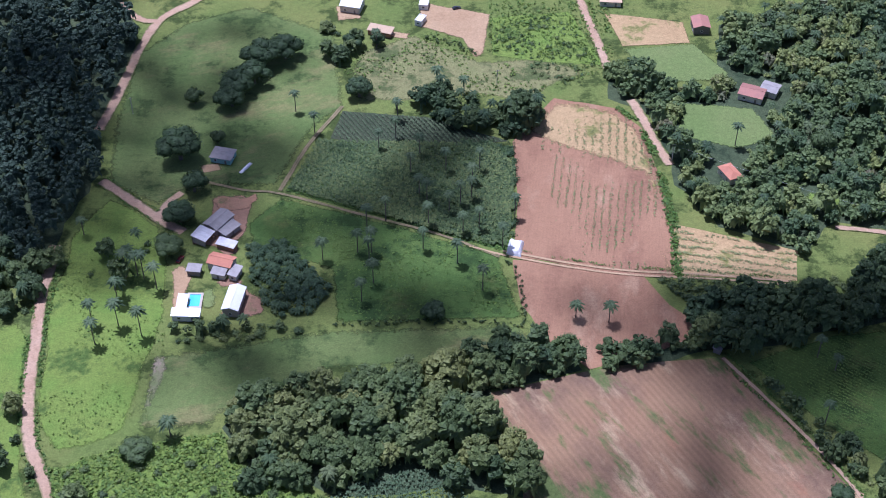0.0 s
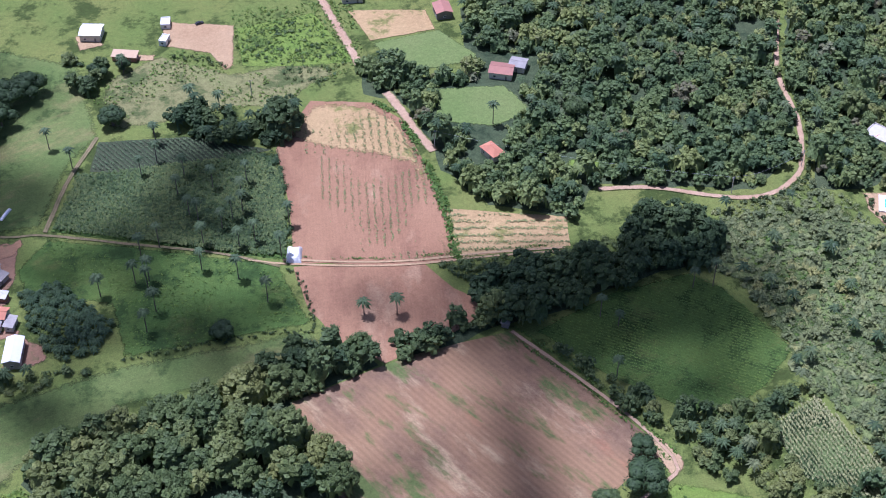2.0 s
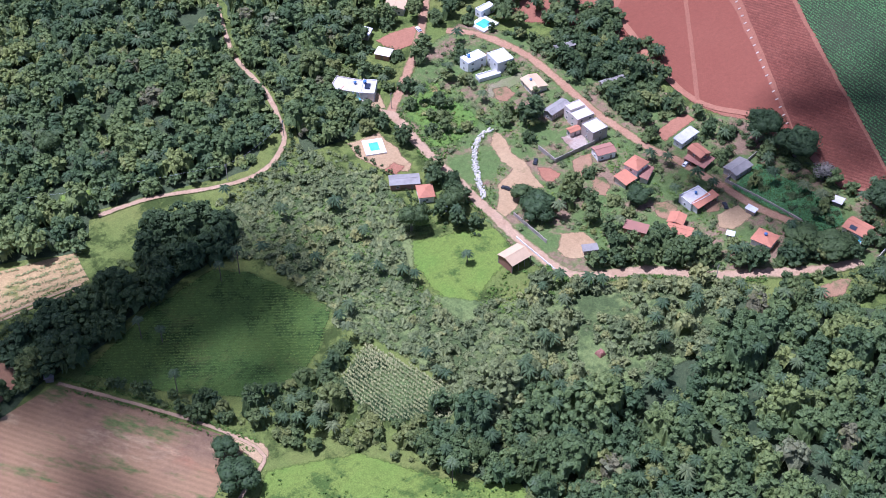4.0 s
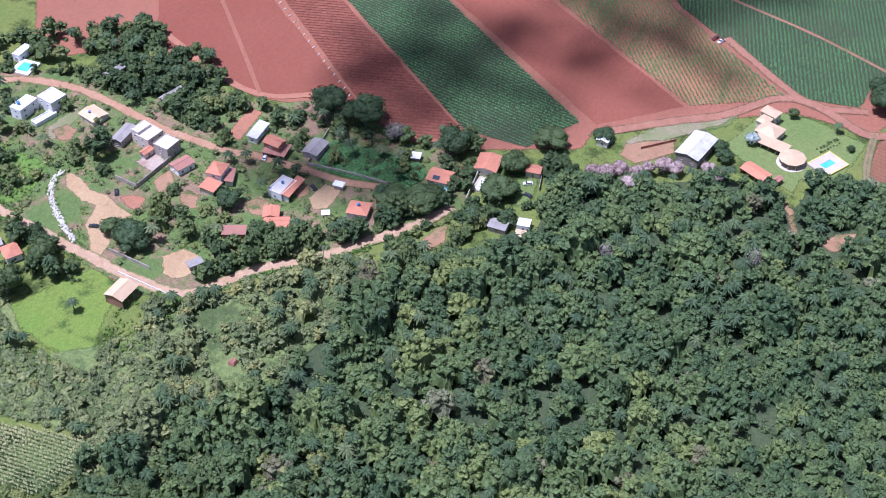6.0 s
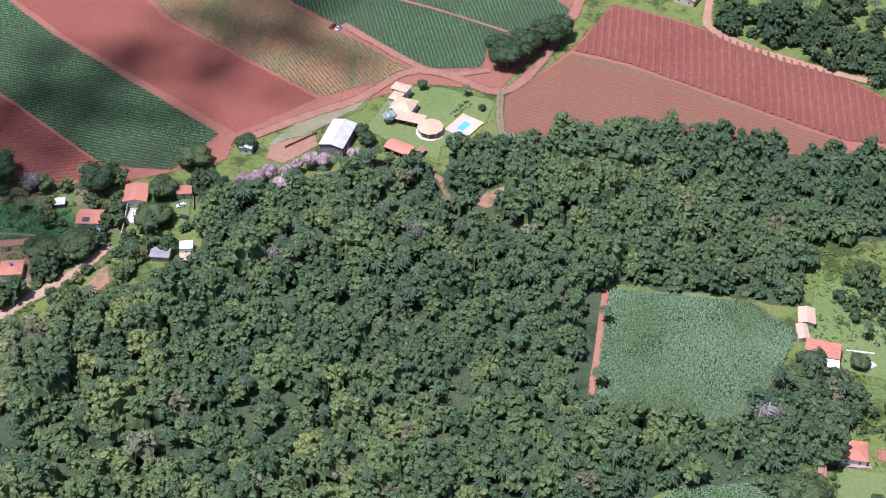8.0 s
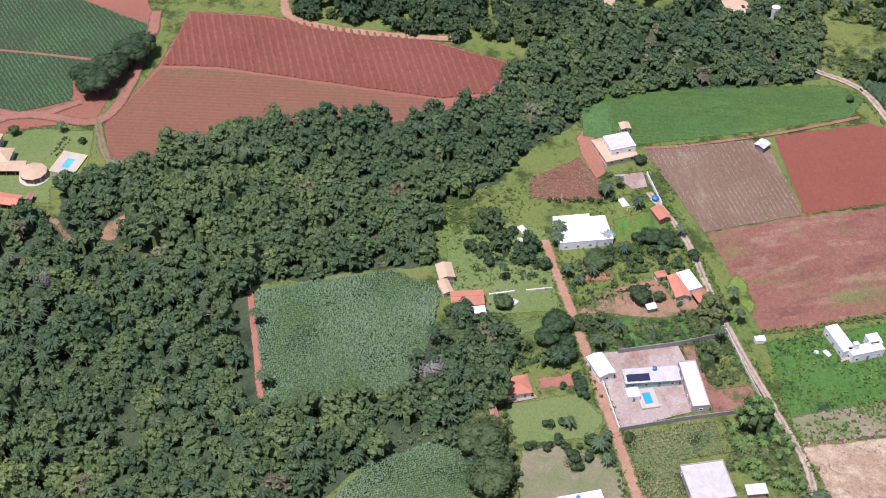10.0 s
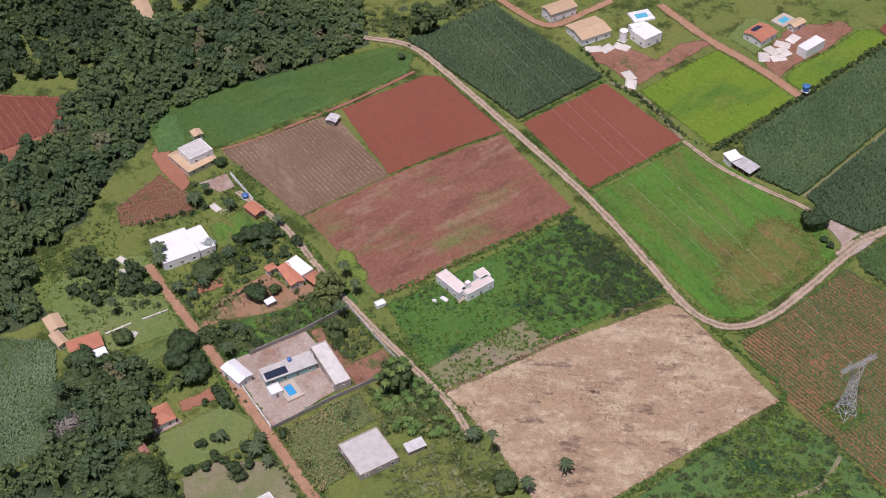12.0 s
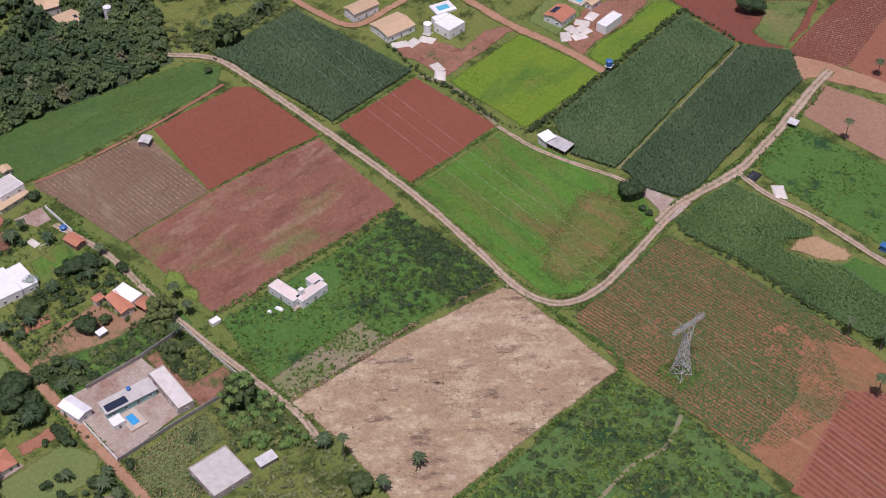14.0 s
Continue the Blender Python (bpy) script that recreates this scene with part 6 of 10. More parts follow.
field("yard", [(375.2, -418.7), (389.2, -438.3), (389.5, -454.3), (381.0, -477.7), (372.1, -476.5), (366.1, -450.1), (365.1, -429.7), (361.1, -418.1)], M["redplot"], "churned red earth round the new hall", wobble=2.5)
field("meadow", [(361.7, -418.8), (365.9, -432.5), (366.8, -450.9), (372.1, -476.5), (368.7, -485.0), (356.7, -486.3), (349.4, -448.2), (343.1, -416.8)], M["limegrass"], "lime green grass strip beside the maize", wobble=1.5)
field("lawn", [(402.0, -418.0), (408.9, -437.9), (407.2, -444.2), (392.0, -447.0), (385.8, -442.7), (382.0, -419.8)], M["lawn"], "garden lawn of the orange-roofed house", wobble=1.0)
field("meadow", [(336.2, -519.5), (317.1, -540.7), (306.3, -514.8), (299.5, -494.8), (308.3, -490.8), (321.4, -492.1), (324.5, -503.5)], M["pasture"], "thin brownish grass beyond the maize", wobble=2.0)
field("scrubland", [(210.4, -169.1), (208.1, -202.7), (210.1, -237.4), (211.4, -280.1), (191.3, -283.9), (128.8, -279.8), (122.9, -265.9)], M["lushscrub"], "tangled green scrubland with low bushes")
road([(183.0, -281.1), (179.4, -273.3), (177.0, -264.5), (179.3, -250.8), (177.9, -237.9), (176.2, -222.2)], 1.3, "faint pale footpath through scrub", mat="worn")
field("verge", [(372.8, -186.9), (365.0, -190.6), (351.0, -190.3), (345.2, -185.0), (352.8, -181.6), (363.9, -180.2)], M["freshgrass"], "fresh weeds at the field corner", wobble=4.5)

# ---- yards of the village and farms ----
field("village_ground", [(298.7, 403.0), (341.3, 430.8), (369.2, 438.5), (391.8, 405.8), (407.3, 367.2), (407.9, 313.8), (424.0, 294.2), (413.5, 250.3), (420.2, 219.8), (388.9, 196.4), (346.3, 224.8), (292.1, 265.5), (280.7, 286.0), (285.0, 332.4)], M["village"], "rough village ground of weeds and bare earth")
field("scrubland", [(180.6, 395.1), (199.6, 394.7), (235.9, 389.5), (266.4, 378.0), (269.1, 365.7), (259.9, 335.4), (236.5, 303.2), (259.4, 279.2), (286.5, 266.1), (325.8, 236.2), (293.6, 221.5), (255.1, 210.5), (218.2, 218.5), (210.2, 242.5), (215.8, 255.3), (207.3, 294.5), (200.3, 306.4), (204.4, 322.8), (199.0, 357.0), (190.4, 364.4)], M["scrubland"], "rough ground grown over with dull scrub")
field("yard", [(-101.1, 410.5), (-99.4, 418.3), (-95.1, 426.2), (-95.3, 438.3), (-89.8, 441.2), (-81.6, 442.2), (-77.2, 436.8), (-78.6, 428.6), (-78.1, 419.2), (-81.4, 413.1), (-80.3, 407.0), (-85.4, 402.4), (-90.8, 409.7)], M["farmyard"], "trodden reddish earth of the farmyard", wobble=1.6)
field("yard", [(-96.3, 439.2), (-93.1, 442.5), (-81.3, 440.9), (-76.9, 444.2), (-75.4, 439.4), (-79.6, 432.6), (-85.3, 431.3), (-91.0, 431.7)], M["redgarden"], "dark red mud where carts turn", wobble=2.0)
field("yard", [(-106.4, 396.0), (-102.1, 400.5), (-96.5, 391.7), (-98.1, 383.8), (-98.8, 376.1), (-102.4, 370.9)], M["yard"], "pale trodden earth beside the farm sheds", wobble=1.4)
field("yard", [(-84.7, 370.9), (-80.1, 383.8), (-76.0, 387.5), (-73.0, 383.7), (-68.3, 380.6), (-66.3, 372.6), (-72.1, 369.6)], M["farmyard"], "bare reddish earth beside the barn", wobble=1.4)
field("yard", [(-88.5, 390.1), (-81.5, 393.3), (-76.3, 390.1), (-78.1, 386.3), (-85.8, 386.3)], M["farmyard"], "trodden earth between the farm roofs", wobble=1.0)
field("yard", [(-104.2, 461.8), (-94.7, 463.7), (-92.8, 457.9), (-101.0, 455.3)], M["yard"], "bare earth before a small house")
field("yard", [(-10.6, 591.1), (24.9, 579.6), (21.2, 545.7), (16.1, 541.1), (10.1, 557.6), (-11.2, 568.4)], M["yard"], "bare pink earth yard")
field("yard", [(-52.6, 586.7), (-40.0, 585.6), (-38.1, 575.0), (-50.5, 572.6)], M["yard"], "pale bare earth yard by a house")
field("yard", [(-36.5, 567.6), (-14.4, 562.6), (-15.7, 556.8), (-34.9, 562.7)], M["yard"], "pale earth yard by a long roof")
field("plot", [(80.3, 581.7), (119.5, 573.1), (120.3, 554.5), (86.5, 551.3)], M["palesoil"], "pale cropped paddock beside the road")
field("lawn", [(86.3, 550.4), (121.8, 555.0), (135.8, 529.9), (131.4, 524.1), (100.7, 522.1)], M["lawn"], "bright green paddock beside the wood")
field("lawn", [(110.4, 507.9), (141.8, 503.8), (149.7, 481.7), (129.5, 472.9), (103.6, 483.0)], M["lawn"], "bright green clearing among trees")
field("clearing", [(153.4, 445.7), (170.7, 442.5), (165.8, 431.5), (151.5, 434.9)], M["freshgrass"], "small bright green clearing")
field("yard", [(270.0, 396.5), (287.0, 394.3), (286.7, 380.0), (284.3, 366.8), (279.4, 362.5), (271.3, 370.8), (267.2, 384.7)], M["yard"], "pale earth yard round a pool", wobble=2.0)
field("yard", [(296.9, 421.6), (305.0, 417.3), (300.0, 404.7), (291.0, 409.7)], M["yard"], "pale paved yard beside a pool")
field("yard", [(338.0, 452.6), (353.0, 449.3), (342.3, 436.2), (329.6, 437.8), (327.3, 452.3)], M["redyard"], "red earth at the roadside")
field("slope", [(322.7, 414.7), (333.2, 406.1), (328.3, 393.0), (330.5, 381.7), (326.2, 368.6), (316.6, 366.4), (294.6, 365.6), (299.9, 379.0), (300.2, 397.0), (315.0, 408.6)], M["lushslope"], "lush green slope between the village roads", wobble=2.5)
field("bare_ground", [(325.3, 408.8), (329.1, 404.5), (326.2, 398.4), (321.7, 400.8)], M["palesoil"], "pale bare patch on the slope", wobble=1.5)
field("yard", [(346.6, 390.3), (366.5, 389.0), (363.1, 381.7), (345.6, 378.9), (338.4, 382.4)], M["worn"], "worn sandy ground below the white blocks", wobble=2.0)
field("building_site", [(325.9, 362.9), (328.1, 358.8), (323.2, 345.1), (323.6, 336.0), (320.6, 327.9), (318.1, 317.5), (310.3, 322.7), (300.1, 315.9), (290.2, 314.1), (291.0, 321.0), (303.4, 333.6), (314.6, 337.0), (313.8, 344.0), (318.3, 355.7)], M["yard"], "levelled pale earth of a building site", wobble=2.5)
field("building_site", [(324.0, 332.5), (328.8, 327.6), (330.3, 320.0), (319.3, 318.1), (320.7, 325.7)], M["redyard"], "reddish levelled plot with footings", wobble=0.8)
field("yard", [(303.2, 293.9), (312.0, 288.6), (311.5, 279.5), (299.9, 275.9), (293.7, 281.0), (294.7, 287.6)], M["yard"], "heaped pale earth by the road", wobble=2.0)
field("yard", [(338.4, 325.8), (345.9, 325.4), (350.6, 323.5), (343.8, 315.9), (333.8, 312.0), (333.6, 318.7)], M["redgarden"], "bare reddish slope below the block houses", wobble=1.6)
field("yard", [(338.7, 312.8), (342.4, 308.0), (341.4, 301.9), (333.2, 297.7), (330.3, 303.6)], M["redgarden"], "sandy bare slope with weeds", wobble=1.6)
field("yard", [(345.8, 283.5), (351.7, 280.3), (353.1, 274.2), (347.3, 269.8), (340.7, 272.2), (341.2, 277.9)], M["redgarden"], "trodden red earth between houses", wobble=1.4)
field("yard", [(362.1, 270.3), (366.9, 269.5), (370.1, 264.8), (364.2, 260.8), (358.1, 264.1)], M["redgarden"], "red earth beside the white house", wobble=1.4)
field("yard", [(379.2, 241.2), (381.2, 235.6), (379.1, 231.0), (375.3, 234.3)], M["redgarden"], "red earth at the crop plot", wobble=1.2)
field("yard", [(346.2, 387.4), (353.6, 383.9), (352.7, 375.9), (344.3, 373.5), (340.8, 378.9)], M["redgarden"], "bare slope below the white block", wobble=1.8)
field("yard", [(379.9, 317.7), (402.7, 318.3), (403.2, 310.5), (379.1, 307.7)], M["redyard"], "bare red yard beside the field")
field("yard", [(361.0, 261.7), (373.6, 260.3), (372.9, 250.4), (359.1, 249.2), (355.2, 255.0)], M["yard"], "bare earth yard between village houses")
field("yard", [(359.0, 207.0), (371.0, 204.5), (376.0, 201.0), (364.0, 196.0), (355.5, 201.0)], M["redgarden"], "red earth where the road ends")
field("yard", [(345.2, 340.8), (358.0, 337.8), (352.3, 326.7), (343.1, 327.8)], M["concrete"], "concrete yard between village houses")
VILLAGE_CROP = [(378.8, 268.7), (399.3, 272.1), (405.1, 234.1), (398.5, 224.1), (384.0, 224.5)]
field("crop_plot", VILLAGE_CROP, M["deepgrass"], "fenced green crop plot in the village")
field("lawn", [(416.7, 190.7), (420.6, 180.6), (405.2, 175.6), (395.6, 182.4)], M["lawn"], "lawn where two cars stand")
field("gully", [(458.7, 93.0), (459.5, 88.0), (450.8, 77.9), (438.0, 71.5), (427.0, 68.8), (426.7, 71.0), (437.2, 76.8), (447.0, 81.3)], M["redgarden"], "eroded bare red gully in the trees", wobble=1.5)
field("gully", [(436.5, 63.8), (446.0, 58.5), (450.8, 50.0), (440.8, 46.4), (431.1, 57.8)], M["redgarden"], "bare dry patch of earth in the forest", wobble=2.0)
field("yard", [(449.6, 157.7), (460.7, 158.5), (473.2, 139.4), (462.6, 135.2), (453.8, 142.2), (446.7, 148.5)], M["redgarden"], "bare earth yard beside the barn", wobble=1.5)
field("verge", [(456.0, 162.4), (480.8, 149.3), (505.1, 124.6), (507.3, 117.3), (490.5, 124.2), (474.5, 137.4), (458.6, 154.7)], M["worn"], "rough dry grass beside the barn", wobble=2.0)

field("wash", [(138.9, 290.3), (143.5, 288.2), (148.1, 278.5), (147.6, 273.4), (141.2, 269.7), (139.5, 277.9)], M["yard"], "pale washed-out earth at the end of the field track", wobble=1.0)

# ---- roads ----
road([(-155.0, 410.1), (-154.2, 396.9), (-154.2, 381.0), (-151.5, 359.9), (-149.2, 337.2), (-143.5, 310.8), (-131.6, 286.3), (-126.4, 274.7)], 4.2, "pale dirt road with verge of weeds")
road([(-109.3, 603.7), (-126.9, 585.6), (-137.5, 572.2), (-143.2, 546.7), (-146.9, 513.0), (-151.1, 485.7)], 4.2, "pale dirt road at the edge of the eucalyptus wood")
road([(-159.6, 588.4), (-147.5, 574.2), (-137.5, 572.2)], 3.6, "pale dirt side road")
road([(-143.6, 450.7), (-128.3, 437.8), (-116.1, 427.0), (-104.5, 418.3)], 4.0, "pale dirt lane to the farm")
road([(-116.2, 427.7), (-113.9, 435.9), (-108.3, 443.1)], 3.0, "short pale dirt lane by trees")
road([(-99.2, 450.4), (-81.8, 444.8), (-67.4, 442.9), (-33.6, 430.1), (-0.9, 417.8), (23.9, 404.2)], 1.2, "narrow worn field path of bare earth", mat="ruts")
road([(-67.5, 444.7), (-57.7, 475.2), (-44.3, 503.8)], 1.7, "worn reddish track along the pasture", mat="ruts")
road([(25.5, 407.6), (55.5, 399.7), (77.7, 396.0), (105.4, 394.2), (137.8, 390.5)], 0.9, "pale rut of a field track", mat="yard")
road([(12.0, 410.6), (25.1, 405.4), (55.0, 397.5), (77.1, 393.8), (104.7, 392.0), (137.1, 388.6)], 0.9, "pale rut of a field track", mat="yard")
road([(64.5, 623.9), (69.7, 591.9), (74.5, 561.6), (78.8, 531.8)], 3.8, "pale dirt road between gardens")
road([(86.8, 509.4), (91.0, 494.5), (94.5, 478.0), (99.3, 462.5)], 4.0, "dirt road between trees")
road([(105.1, 349.6), (126.7, 315.5), (138.3, 294.7), (144.6, 278.7), (144.5, 273.4), (136.9, 268.2), (125.0, 262.2), (112.7, 251.8)], 1.4, "worn field track of bare earth")
road([(161.9, 422.4), (183.7, 418.7), (214.8, 405.3), (232.8, 404.1), (248.0, 413.0), (254.5, 423.4), (263.2, 446.8), (265.2, 460.0), (269.6, 487.4), (286.5, 528.5)], 2.3, "reddish dirt road in a cutting", mat="road")
road([(360.2, 436.5), (370.5, 423.1), (376.4, 397.1), (374.5, 371.6), (371.1, 345.7), (370.8, 323.9), (371.5, 307.3), (375.1, 293.9), (376.5, 272.4), (378.0, 251.7), (383.8, 232.4)], 4.4, "red dirt street through the village", mat="redroad")
road([(380.6, 476.3), (359.4, 453.6), (342.3, 436.2), (317.0, 415.6), (299.7, 402.2)], 4.2, "reddish dirt road through the village", mat="redroad")
road([(291.6, 406.4), (298.4, 400.6), (295.4, 378.8), (292.8, 360.2), (291.0, 339.3), (289.2, 319.3), (287.5, 293.3), (291.0, 270.7), (314.3, 256.0), (329.9, 239.9), (348.3, 226.5), (367.1, 213.2), (385.3, 204.8)], 4.8, "wide pale dirt village road")
road([(460.0, 171.4), (482.9, 146.3), (499.5, 126.3), (523.5, 108.5), (525.2, 90.6), (517.6, 59.1), (571.5, 39.2), (601.5, 33.9)], 4.7, "red farm track past the villa", mat="redtrack")
road([(558.0, 146.5), (532.4, 109.3), (525.2, 90.6), (531.7, 70.1)], 4.0, "red earth headland track between crops", mat="redtrack")
road([(517.9, 63.0), (496.6, 60.4), (474.1, 55.0)], 3.0, "eroded red gully track", mat="ruts")
road([(594.1, -28.4), (581.9, -33.3), (566.4, -60.0), (555.7, -92.0), (550.5, -110.5)], 4.0, "red dirt road behind the ridged field", mat="redroad")
road([(622.8, -30.7), (588.2, -30.3), (574.2, -43.5), (562.5, -71.9), (555.0, -92.7)], 4.0, "red dirt road above the ridged field", mat="redroad")
road([(518.6, -268.1), (500.3, -267.3), (483.8, -281.4), (471.8, -286.9), (449.0, -288.3), (399.4, -289.6), (341.4, -290.2), (294.6, -286.1), (273.6, -283.3), (258.7, -284.9), (250.1, -291.6), (247.3, -306.2), (251.0, -330.4), (256.9, -357.6)], 3.3, "winding pale farm road between fields", mat="greyroad")
road([(257.8, -353.2), (260.1, -366.6), (259.3, -378.3), (257.3, -405.9), (261.4, -430.7), (266.2, -453.1), (273.0, -481.2), (275.4, -495.3)], 4.2, "pale farm road to the junction", mat="greyroad")
field("wash", [(279.3, -365.9), (271.0, -368.5), (262.0, -370.7), (259.5, -381.5), (256.0, -372.4), (254.4, -361.4), (255.0, -354.1), (260.6, -358.2), (268.9, -360.8), (279.0, -361.5)], M["concrete"], "pale earth where the farm roads meet by the round tree", wobble=1.0, soft=1.2)
road([(256.9, -403.5), (238.5, -401.4), (216.8, -403.8), (180.6, -402.9), (163.1, -405.2)], 3.0, "narrow pale farm track", mat="greyroad")
road([(349.3, -348.8), (329.0, -350.1), (312.1, -354.1), (289.4, -362.0), (277.9, -363.4)], 2.2, "worn track past the sheds", mat="greyroad")
road([(402.5, -348.0), (385.2, -353.8), (350.3, -349.5)], 1.8, "worn strip between fields", mat="worn")
road([(292.5, -366.9), (301.2, -408.2), (316.8, -479.5)], 1.4, "worn grassy strip between two maize fields", mat="worn")
road([(458.0, -276.2), (454.9, -253.6), (452.7, -227.9), (452.1, -190.1), (453.5, -174.3)], 1.6, "thin red earth track between fields", mat="redtrack")
road([(402.4, -116.9), (381.5, -116.8), (357.5, -117.6), (323.7, -117.6), (297.0, -117.7), (263.6, -117.6)], 3.8, "reddish dirt lane between plots", mat="redroad")
road([(424.1, -167.2), (394.7, -173.3), (366.2, -173.7), (339.5, -174.0), (302.4, -177.0), (274.8, -179.3), (260.5, -177.2)], 2.8, "sandy farm track beside the plots", mat="greyroad")
road([(440.7, -410.0), (429.8, -409.7), (400.9, -410.5), (378.3, -414.1), (360.4, -415.1), (346.0, -415.5)], 4.7, "pale red dirt street of new plots", mat="redroad")
road([(499.2, -345.1), (481.3, -345.7), (455.5, -352.1), (455.2, -375.4), (456.8, -391.8)], 3.8, "pale red dirt street", mat="redroad")
road([(434.9, 394.6), (418.8, 352.3), (412.7, 319.8), (425.6, 295.5)], 3.0, "earth headland of the red field", mat="redyard")
road([(471.7, 383.1), (438.1, 346.6), (413.3, 320.4)], 1.8, "pale path across the red field", mat="redpale")
road([(601.0, 185.0), (591.5, 155.1), (580.4, 110.2), (564.6, 65.7)], 1.8, "bare earth path across the green field", mat="redtrack")

# ---- farm beside the pasture ----
house(-93.6, 466.2, 10.0, 8.1, 346, 3.0, "hip", "fibre", "turquoise", "small turquoise house with a grey sheet roof", rise=1.2, group="farm houses")
house(-95.5, 413.8, 7.3, 7.0, 64, 3.4, "shed", "tin", "block", "open farm shed with grey sheet roof", rise=0.9, porch=True, name="farm_shed", category="shed", group="farm sheds")
house(-85.5, 418.3, 9.1, 5.1, 52, 2.9, "shed", "fibre", "block", "low grey lean-to along the barn", rise=0.4, name="lean_to", category="shed")
house(-90.2, 422.5, 11.8, 7.7, 57, 3.8, "gable", "fibre", "block", "grey farm barn with patched sheet roof", rise=1.0, name="barn", category="barn", group="farm sheds")
house(-85.5, 409.5, 8.4, 4.4, 339, 2.6, "shed", "tin", "brick", "low hen house with patched sheets", rise=0.4, name="hen_house", category="shed", openings=False)
house(-86.1, 398.2, 10.5, 6.9, 342, 3.8, "gable", "tile", "cream", "farmhouse with red tiled roof", rise=1.3, group="farm houses")
house(-86.6, 392.6, 6.2, 4.1, 345, 2.9, "shed", "fibre", "cream", "lean-to with grey sheet roof", rise=0.5, name="lean_to", category="shed")
house(-80.3, 393.0, 6.8, 4.1, 72, 2.9, "shed", "fibre", "cream", "grey-roofed wing of the farmhouse", rise=0.5, name="lean_to", category="shed")
house(-96.6, 394.6, 5.9, 4.4, 353, 2.8, "shed", "fibre", "wood", "dark timber shed with sheet roof", rise=0.5, name="farm_shed", category="shed")
house(-78.9, 376.7, 13.5, 6.8, 82, 4.0, "gable", "whitesheet", "block", "long barn with clean white roof", rise=1.2, name="barn", category="barn", group="farm sheds")
house(-98.6, 375.9, 8.0, 4.1, 90, 3.0, "shed", "whitesheet", "white", "white pool house wing", rise=0.4, group="farm houses")
house(-96.4, 369.6, 11.2, 4.2, 358, 3.2, "shed", "whitesheet", "white", "white pool house with flat sheet roof", rise=0.5, group="farm houses")
pool(-94.5, 378.5, 6.5, 4.3, 90, "rectangular garden pool with pale edge", deck=0.9)
field("lawn", [(-93.2, 385.1), (-87.8, 386.3), (-85.9, 379.1), (-86.4, 373.9), (-91.9, 374.5)], M["lawn"], "small lawn beside the pool")
car(-103.4, 401.8, 70, "carred", "dark red car parked in the farmyard")
tarp_heap(-83.3, 459.8, 8, 1.6, 0.7, 60, "whitesheet", "long white sheet lying on grass", name="sheet_pile")
# houses beyond the pasture
house(-43.5, 584.6, 10.7, 10.2, 346, 4.0, "gable", "whitesheet", "cream", "white-roofed house with pale yard", rise=1.0, group="hill houses")
house(-28.8, 562.3, 12.4, 5.6, 342, 2.8, "shed", "cream_tile", "brick", "long low shed with dusty tile roof", rise=0.6, name="shed", category="shed")
house(-9.7, 571.8, 6.0, 3.6, 66, 3.0, "flat", "whitesheet", "white", "small white box house", group="hill houses")
house(-8.1, 586.3, 6.6, 4.5, 83, 3.0, "flat", "whitesheet", "white", "small white hut on the yard", group="hill houses")
car(8.0, 584.3, 20, "cardark", "dark car parked on the bare yard")
car(-25.9, 562.7, 5, "cardark", "dark car beside the long shed")
house(126.2, 567.3, 10.4, 8.6, 91, 4.0, "gable", "oldtile", "wood", "dark weathered barn at the wood's edge", rise=1.2, name="barn", category="barn")
house(142.3, 511.9, 11.6, 9.4, 336, 3.4, "gable", "oldtile", "cream", "old house with brown-grey tiled roof", rise=1.2, group="wood houses")
house(151.1, 515.0, 8.3, 8.3, 331, 3.4, "gable", "fibre", "cream", "grey-roofed outhouse among trees", rise=0.9, group="wood houses")
house(123.4, 454.4, 10.1, 6.6, 294, 3.4, "hip", "tile", "cream", "small house with bright red tiled roof in the trees", rise=1.5, group="wood houses")
house(103.5, 352.9, 3.7, 3.0, 331, 2.6, "shed", "fibre", "wood", "small field hut under trees", rise=0.4, name="field_hut", category="hut", openings=False)
house(84.7, 590.8, 11.2, 9.5, 356, 3.0, "gable", "cream_tile", "cream", "pale tiled house by the road", rise=1.0, group="hill houses")
tarp_heap(30.3, 409.3, 9.0, 6.2, 2.6, 78, "whitesheet", "stack covered with a white tarpaulin at the field corner", name="tarpaulin_cover", seed=4)
for px, py, h, s in ((51.9, 370.4, 8.0, 3.4), (64.4, 368.1, 10.0, 3.6)):
    palm(px, py, h, s, "feathery palm standing on the bare field", "field palms")

# ---- village ----
V = "village houses"
house(352.6, 466.7, 10.6, 10.5, 41, 4.0, "gable", "cream_tile", "cream", "cream-roofed house at the top of the road", rise=1.2, group=V)
house(294.0, 427.2, 14.3, 9.8, 305, 3.8, "flat", "slab", "cream", "long pale house with a patched flat roof", group=V, extras=[("tank", 3.0, 1.5, 0.7, 1.0)])
house(299.5, 418.6, 10.4, 6.4, 45, 5.0, "flat", "tin", "white", "white flat-roofed block with solar panels", group=V, extras=[("solar", 0, 0.5, 4.0, 2.4), ("tank", 2.2, 2.0, 0.8, 1.2)])
house(289.7, 426.5, 5.8, 4.3, 26, 2.8, "gable", "tile", "cream", "small tiled porch by the pool", rise=0.7, porch=True, name="porch", category="shed")
pool(292.9, 420.0, 5.9, 4.7, 306, "small turquoise pool beside the long house", deck=1.2)
house(327.1, 457.0, 7.1, 4.2, 36, 3.0, "shed", "whitesheet", "block", "small white-roofed hut in the trees", rise=0.4, group=V)
